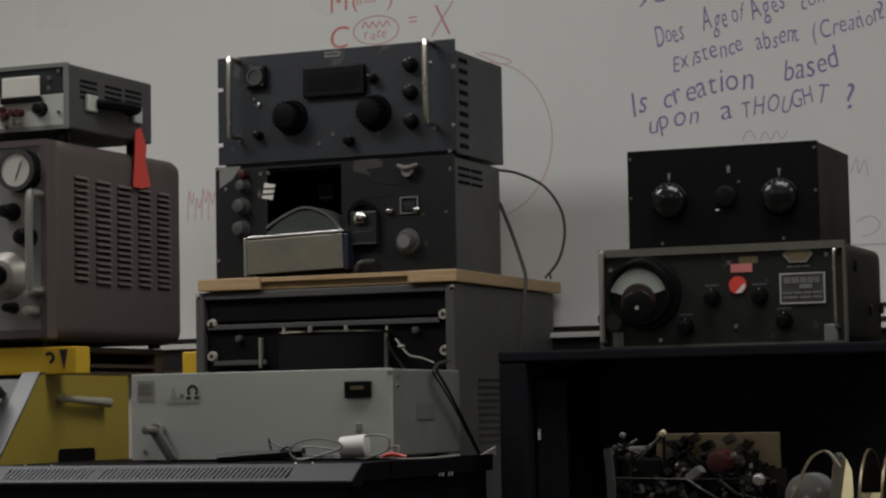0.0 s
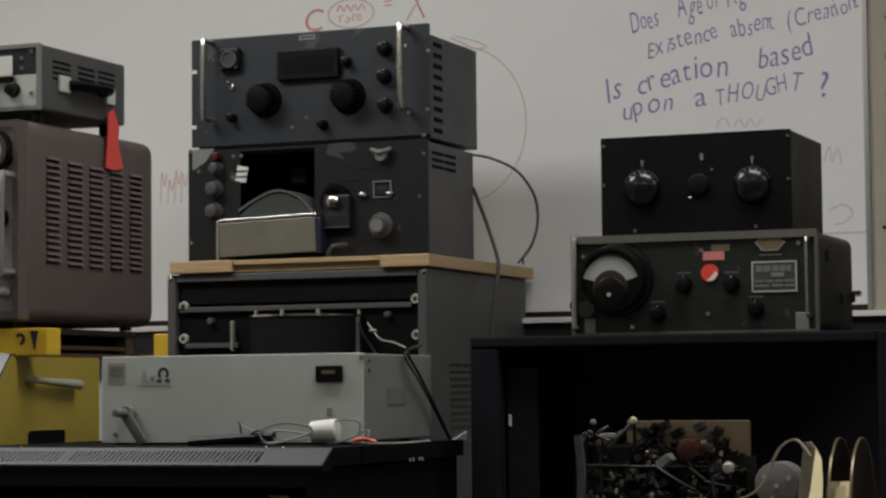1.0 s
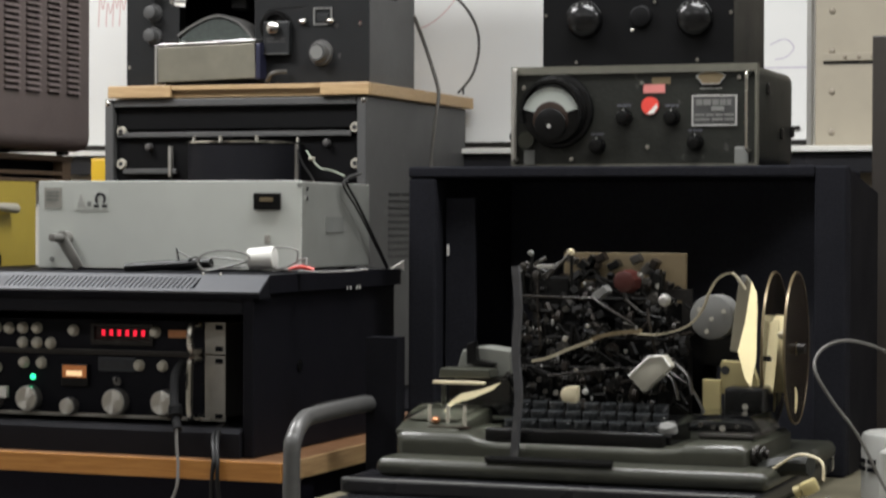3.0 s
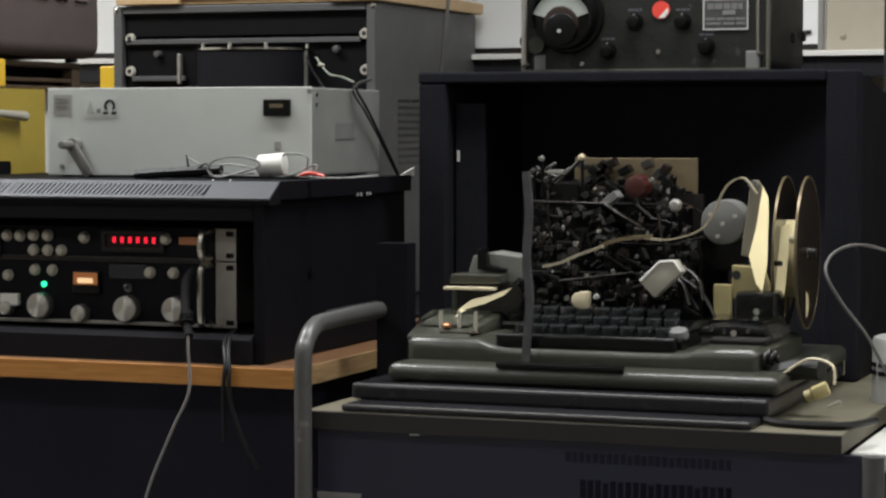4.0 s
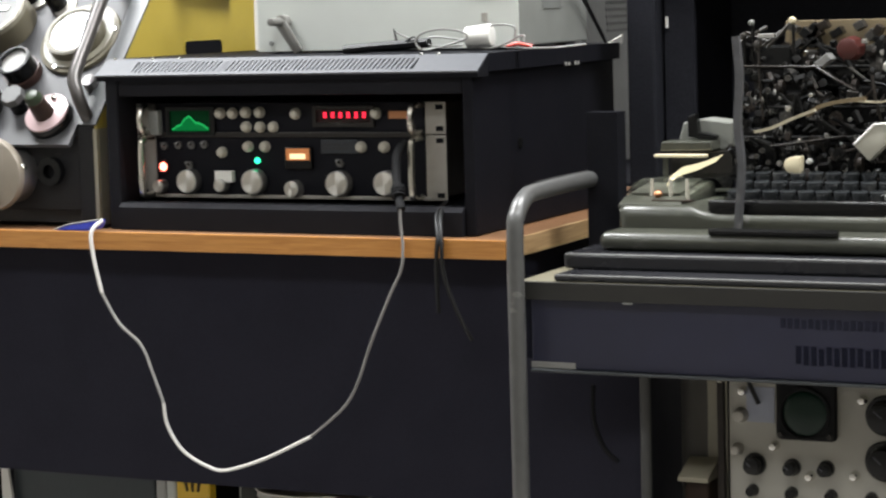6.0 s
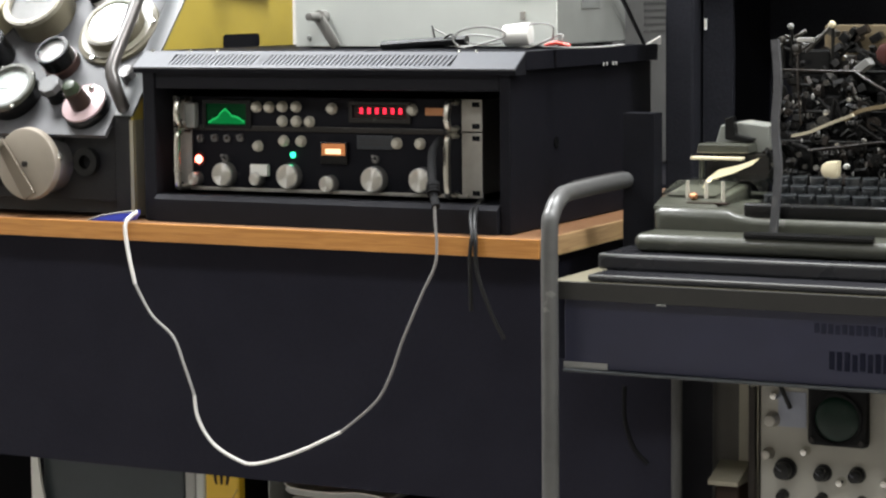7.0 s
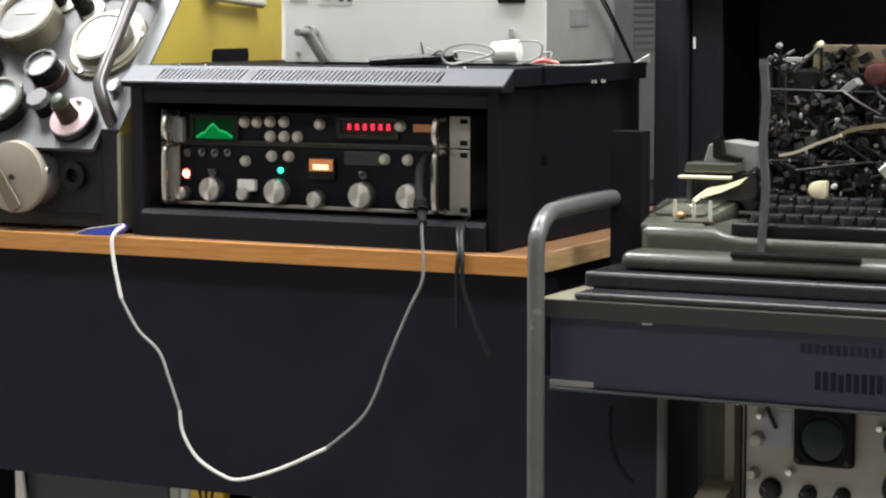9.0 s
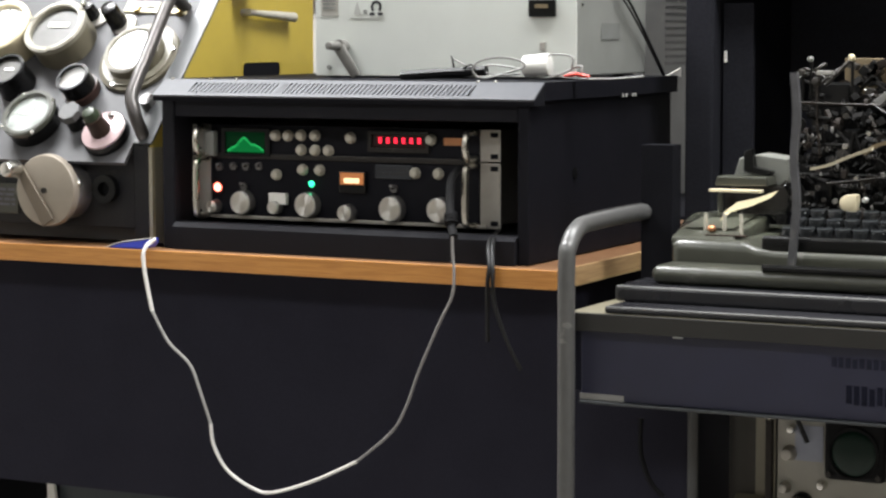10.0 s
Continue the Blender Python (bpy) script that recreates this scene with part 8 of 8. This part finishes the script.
# white strip paints the light on the cap's bevelled top edges
part("cap_edge", hose([(-0.758, 2.7195, 0.8655), (-0.7325, 2.7195, 0.8900), (-0.7155, 2.7195, 0.8910), (-0.7060, 2.7195, 0.8785)], 0.0017, seg=8, steps=1), M["white"], tel, "white strip painting the lit edge of the cap", smooth=True)
x, z = -0.8415, 0.8375
part("ivory_lever_knob", prism([(x - 0.0115, z), (x - 0.0105, z + 0.0055), (x - 0.0065, z + 0.0098), (x, z + 0.0117), (x + 0.0115, z + 0.0117), (x + 0.0105, z - 0.0100), (x + 0.0020, z - 0.0117), (x - 0.0080, z - 0.0070)], "y", 2.735, 2.752, bevel=0.0022), M["cream"], tel, "ivory half-round knob", smooth=True)
part("knob_stem", cyl((x + 0.004, 2.748, z - 0.030), (0, 0, 1), 0.003, 0.022, seg=8), M["mech"], tel)
for a, b in (((-0.736, 0.877), (-0.703, 0.835)), ((-0.714, 0.881), (-0.685, 0.842)), ((-0.721, 0.870), (-0.670, 0.821))):
    part("arm", hose([(a[0], 2.77, a[1]), ((a[0] + b[0]) / 2 + 0.006, 2.76, (a[1] + b[1]) / 2 + 0.004), (b[0], 2.75, b[1])], 0.0040, flat=0.5), M["dark_metal"], tel, smooth=True)
# upright grey strip that stands before the machine
part("grey_strip", ribbon([(-0.883, 0.762), (-0.880, 0.799), (-0.877, 0.847), (-0.881, 0.896), (-0.878, 0.951), (-0.882, 1.002)], 2.640, 2.648, 0.0088), material("grey_strip_paint", (0.095, 0.095, 0.101), 0.55, 0, 0.6, 45, 0.25, 0.85, worn=0.2), tel, "upright grey metal strip", smooth=True)
# yellow tape running across to the reel
part("paper_tape", ribbon([(-0.890, 0.880), (-0.868, 0.885), (-0.842, 0.896), (-0.812, 0.907)], 2.734, 2.742, 0.0036), M["tape_dull"], tel, "yellow paper tape", smooth=True)
part("tape_guide", ribbon([(-0.826, 0.900), (-0.808, 0.911), (-0.782, 0.917), (-0.752, 0.920)], 2.745, 2.757, 0.0048), M["tan_board"], tel, "tan metal tape guide", smooth=True)
part("paper_tape", ribbon([(-0.778, 0.918), (-0.738, 0.915), (-0.698, 0.926), (-0.678, 0.947), (-0.669, 0.969), (-0.657, 0.987), (-0.639, 0.993), (-0.623, 0.974)], 2.765, 2.773, 0.0021), M["tape_dull"], tel, "yellow paper tape", smooth=True)
x, z = -0.683, 0.935
can = part("motor_can", cyl((x, 2.885, z), FRONT, 0.0285, 0.045, seg=36, bevel=0.002), M["knob_grey"], tel, "round grey motor end", smooth=True)
for dx, dz in ((-0.006, -0.018), (0.016, 0.008), (-0.016, 0.010), (0.0, -0.002)):
    part("screw", cyl((x + dx, 2.8395, z + dz), FRONT, 0.0029, 0.002, seg=8), M["button"], can)
part("motor_body", cyl((x - 0.002, 2.94, z - 0.03), FRONT, 0.034, 0.07, seg=28), M["bakelite"], tel, smooth=True)
part("tape_chute", prism([(-0.6465, 0.986), (-0.6385, 0.990), (-0.6300, 0.978), (-0.6330, 0.940), (-0.6395, 0.890), (-0.6585, 0.893), (-0.6530, 0.940)], "y", 2.838, 2.846, bevel=0.001), M["beige"], tel, "dull cream metal tape chute")
part("chute_tip", cyl((-0.6425, 2.842, 0.984), FRONT, 0.0055, 0.012, seg=14), M["knob_grey"], tel, smooth=True)
part("paper_fold", tilted(prism([(-0.6300, 0.982), (-0.6220, 0.968), (-0.6185, 0.945), (-0.6165, 0.915), (-0.6140, 0.885), (-0.6170, 0.852), (-0.6260, 0.862), (-0.6385, 0.895), (-0.6330, 0.930)], "y", 2.8335, 2.8350), 0.98, 0.45), M["paper_cream"], tel, "bowed strip of cream paper")
part("paper_fold", tilted(prism([(-0.6100, 0.930), (-0.5985, 0.934), (-0.5965, 0.900), (-0.5970, 0.850), (-0.6020, 0.830), (-0.6110, 0.850), (-0.6165, 0.885)], "y", 2.852, 2.854), 0.93, 0.45), M["paper_cream"], tel, "cream paper spilling from the reel")
part("paper_hole", cyl((-0.6070, 2.8312, 0.884), FRONT, 0.0042, 0.0012, seg=12), M["ink_dark"], tel)
br = part("cream_bracket", prism([(-0.660, 0.841), (-0.660, 0.883), (-0.621, 0.881), (-0.613, 0.860), (-0.613, 0.842)], "y", 2.795, 2.81, bevel=0.001), M["stained_cream"], tel, "cream painted bracket")
x, z = -0.654, 0.871
part("hole", cyl((x, 2.7955, z), FRONT, 0.0058, 0.0012, seg=16), M["ink_dark"], br)
part("lower_bracket", prism([(-0.682, 0.820), (-0.682, 0.859), (-0.659, 0.859), (-0.659, 0.821)], "y", 2.79, 2.797, bevel=0.001), M["stained_cream"], tel)
x, z = -0.623, 0.836
part("drive_block", box(x - 0.026, x + 0.024, 2.765, 2.82, z - 0.018, z + 0.016, 0.005), M["bakelite"], tel, smooth=True)
part("block_screw", cyl((x + 0.002, 2.765, z - 0.008), FRONT, 0.004, 0.003, seg=10), M["chrome"], tel)
# right deck
part("right_deck", box(x4 + 0.004, x5 - 0.004, 2.70, 2.80, 0.7922, 0.800, 0.003), M["dark_metal"], tel)
hump = [(-0.698, 0.796), (-0.690, 0.811), (-0.681, 0.819), (-0.655, 0.8225), (-0.610, 0.8225), (-0.597, 0.818), (-0.586, 0.800)]
part("clear_hood", ribbon(hump, 2.700, 2.800, 0.0014), M["hood"], tel, "clear plastic hood", smooth=True).visible_shadow = False
part("hooded_block", prism([(-0.686, 0.800), (-0.680, 0.811), (-0.640, 0.814), (-0.604, 0.811), (-0.600, 0.800)], "y", 2.725, 2.79, bevel=0.002), M["bakelite"], tel, smooth=True)
for px_, pz_ in ((-0.668, 0.808), (-0.652, 0.805), (-0.622, 0.807)):
    part("hooded_screw", cyl((px_, 2.7245, pz_), FRONT, 0.003, 0.003, seg=8), M["mech_pale"], tel, smooth=True)
x, z = -0.638, 0.805
part("cover_screw", cyl((x, 2.7148, z), FRONT, 0.004, 0.002, seg=10), M["chrome"], tel)
for i in range(5):
    part("side_gear", cyl((x5 + 0.002 + 0.003 * i, 2.67 + 0.004 * i, 0.778 + 0.004 * (i % 2)), (1, 0, 0), 0.010 - 0.001 * i, 0.004, seg=14), M["dark_metal"], tel)
# reel: two worn discs with a roll of paper between them
rx1, rz = -0.614, 0.895
rx2 = -0.586
reel = part("paper_roll", cyl((rx1 + 0.002, 2.90, rz - 0.008), (1, 0.04, 0), 0.050, rx2 - rx1 - 0.003, seg=40), M["paper_cream"], tel, "roll of cream paper tape", smooth=True)
for x in (rx1, rx2):
    d = part("reel_disc", ring((x, 2.90, rz), (1, 0.04, 0), 0.010, 0.098, 0.0016, seg=56), M["reel"], tel, "tarnished brass reel disc", smooth=True)
    part("rim", ring((x - 0.001, 2.90, rz), (1, 0.04, 0), 0.0966, 0.0985, 0.0030, seg=56), M["reel_rim"], d, smooth=True)
    part("window", cyl((x + 0.0016, 2.885, rz - 0.066), (1, 0, 0), 0.017, 0.0006, seg=24), M["paper_cream"], d, "cut-out with cream paper behind")
part("paper_edge", cyl((rx1 - 0.006, 2.90, rz - 0.02), (1, 0, 0), 0.060, 0.007, seg=40), M["tape"], tel, smooth=True)
part("hub", cyl((rx2 + 0.002, 2.90, rz), (1, 0, 0), 0.008, 0.010, 0.006, seg=20), M["dark_metal"], tel, smooth=True)
part("hub_cap", ball((rx2 - 0.004, 2.83, rz + 0.020), 0.0055), M["cream"], tel, smooth=True)
part("reel_stand", box(rx1 - 0.006, rx1 - 0.001, 2.87, 2.93, 0.7665, rz - 0.05), M["dark_metal"], tel)
# cables and plug at the right-hand end of the cart
lp = thing("grey_cable", (-0.50, 2.70, AZ), "grey cable looping up beside the teleprinter", "cable")
pts = [(-0.471, 0.805, 2.70), (-0.502, 0.845, 2.70), (-0.522, 0.879, 2.70), (-0.522, 0.900, 2.72), (-0.503, 0.913, 2.74), (-0.476, 0.911, 2.76), (-0.439, 0.893, 2.78)]
pts = [(a, c, b) for a, b, c in pts]
end = pts[-1]
part("cord", hose([(pts[0][0] + 0.05, 2.69, AZ + 0.006), (pts[0][0] + 0.03, 2.70, AZ + 0.035)] + pts + [(end[0] + 0.05, 2.80, end[2] - 0.05), (end[0] + 0.07, 2.80, AZ + 0.006)], 0.0020, seg=10), M["cable_grey"], lp, smooth=True)
pg = thing("plug", (-0.53, 2.60, AZ), "cream plug with bent wires on the cart top", "plug")
x, z = -0.513, 0.749
part("body", box(x - 0.010, x + 0.010, 2.615, 2.635, z - 0.008, z + 0.008, 0.003, turn=(0, -25, 10)), M["stained_cream"], pg, smooth=True)
part("brass_ring", cyl((x - 0.018, 2.628, z - 0.008), (1, 0, 0.45), 0.007, 0.008, seg=14), M["stained_cream"], pg, smooth=True)
part("wire", hose([(x - 0.055, 2.66, z + 0.012), (x - 0.02, 2.65, z + 0.034), (x + 0.012, 2.63, z + 0.030), (x + 0.016, 2.625, z + 0.008)], 0.0017), M["cream"], pg, smooth=True)
part("prong", cyl((x + 0.012, 2.61, z - 0.016), (1, -0.2, 0.5), 0.0025, 0.016, seg=8), M["chrome"], pg)
part("support_sleeve", hose([(x - 0.085, 2.68, 0.752), (x - 0.04, 2.67, 0.768), (x - 0.006, 2.66, 0.770)], 0.013), M["olive_black"], pg, smooth=True)
bc = thing("black_cable", (-0.52, 2.58, AZ), "black cable lying in a curve on the cart top", "cable")
pts = [(x - 0.07, 2.62, AZ + 0.020), (x - 0.055, 2.575, AZ + 0.007), (x - 0.02, 2.555, AZ + 0.005), (x + 0.04, 2.56, AZ + 0.005), (x + 0.065, 2.62, AZ + 0.005)]
part("cord", hose(pts, 0.0045), M["cable_black"], bc, smooth=True)

# ---- pale stand past the far end of the cart, with a canister and a box ----
sx, sz = -0.466, 0.689
stand = thing("side_stand", (sx + 0.2, 2.85, 0), "low white-topped stand beside the cart", "stand")
part("top", box(sx, sx + 0.42, 2.56, 3.10, sz - 0.022, sz, 0.003), M["white"], stand)
for x in (sx + 0.03, sx + 0.39):
    for y in (2.59, 3.07):
        part("leg", box(x - 0.015, x + 0.015, y - 0.015, y + 0.015, 0, sz - 0.0225), M["mid_grey"], stand)
cx, cz = -0.494, 0.795
cr = 0.062
can = thing("vented_canister", (cx + cr, 2.86, sz), "pale grey round canister with rows of vent slots", "canister")
part("shell", cyl((cx + cr, 2.86, sz + 0.0005), (0, 0, 1), cr, cz - sz, cr * 0.985, seg=48, bevel=0.006), M["canister"], can, smooth=True)
part("lid_knob", cyl((cx + cr + 0.004, 2.84, cz), (0, 0, 1), 0.016, 0.014, 0.013, seg=20), M["bakelite"], can, smooth=True)
for zz in (cz - 0.034, cz - 0.044, cz - 0.090, cz - 0.100):
    for k in range(9):
        a = radians(186 + 21 * k)
        bm = box(-0.0075, 0.0075, -0.0012, 0.0012, -0.0028, 0.0028)
        bmesh.ops.rotate(bm, verts=bm.verts, cent=(0, 0, 0), matrix=Euler((0, 0, a + math.pi / 2)).to_matrix())
        bmesh.ops.translate(bm, verts=bm.verts, vec=(cx + cr + cr * math.cos(a), 2.86 + cr * math.sin(a), zz))
        part("vent_slot", bm, M["void"], can)
gx, gz = -0.452, 0.783
gbx = thing("grey_box", (gx + 0.06, 2.74, sz), "pale grey metal box in front of the canister", "box")
part("case", box(gx, gx + 0.13, 2.74, 2.79, sz + 0.0005, gz, 0.004), M["canister"], gbx)
part("round_dial", cyl((gx + 0.030, 2.74, gz - 0.055), FRONT, 0.018, 0.006, seg=24), M["mid_grey"], gbx, smooth=True)
lx_, lz_ = -0.564, 0.737
part("latch", box(lx_ - 0.003, lx_ + 0.003, 3.034, 3.0425, lz_ - 0.014, lz_ + 0.014, 0.002), M["chrome"], big, "small chrome latch")
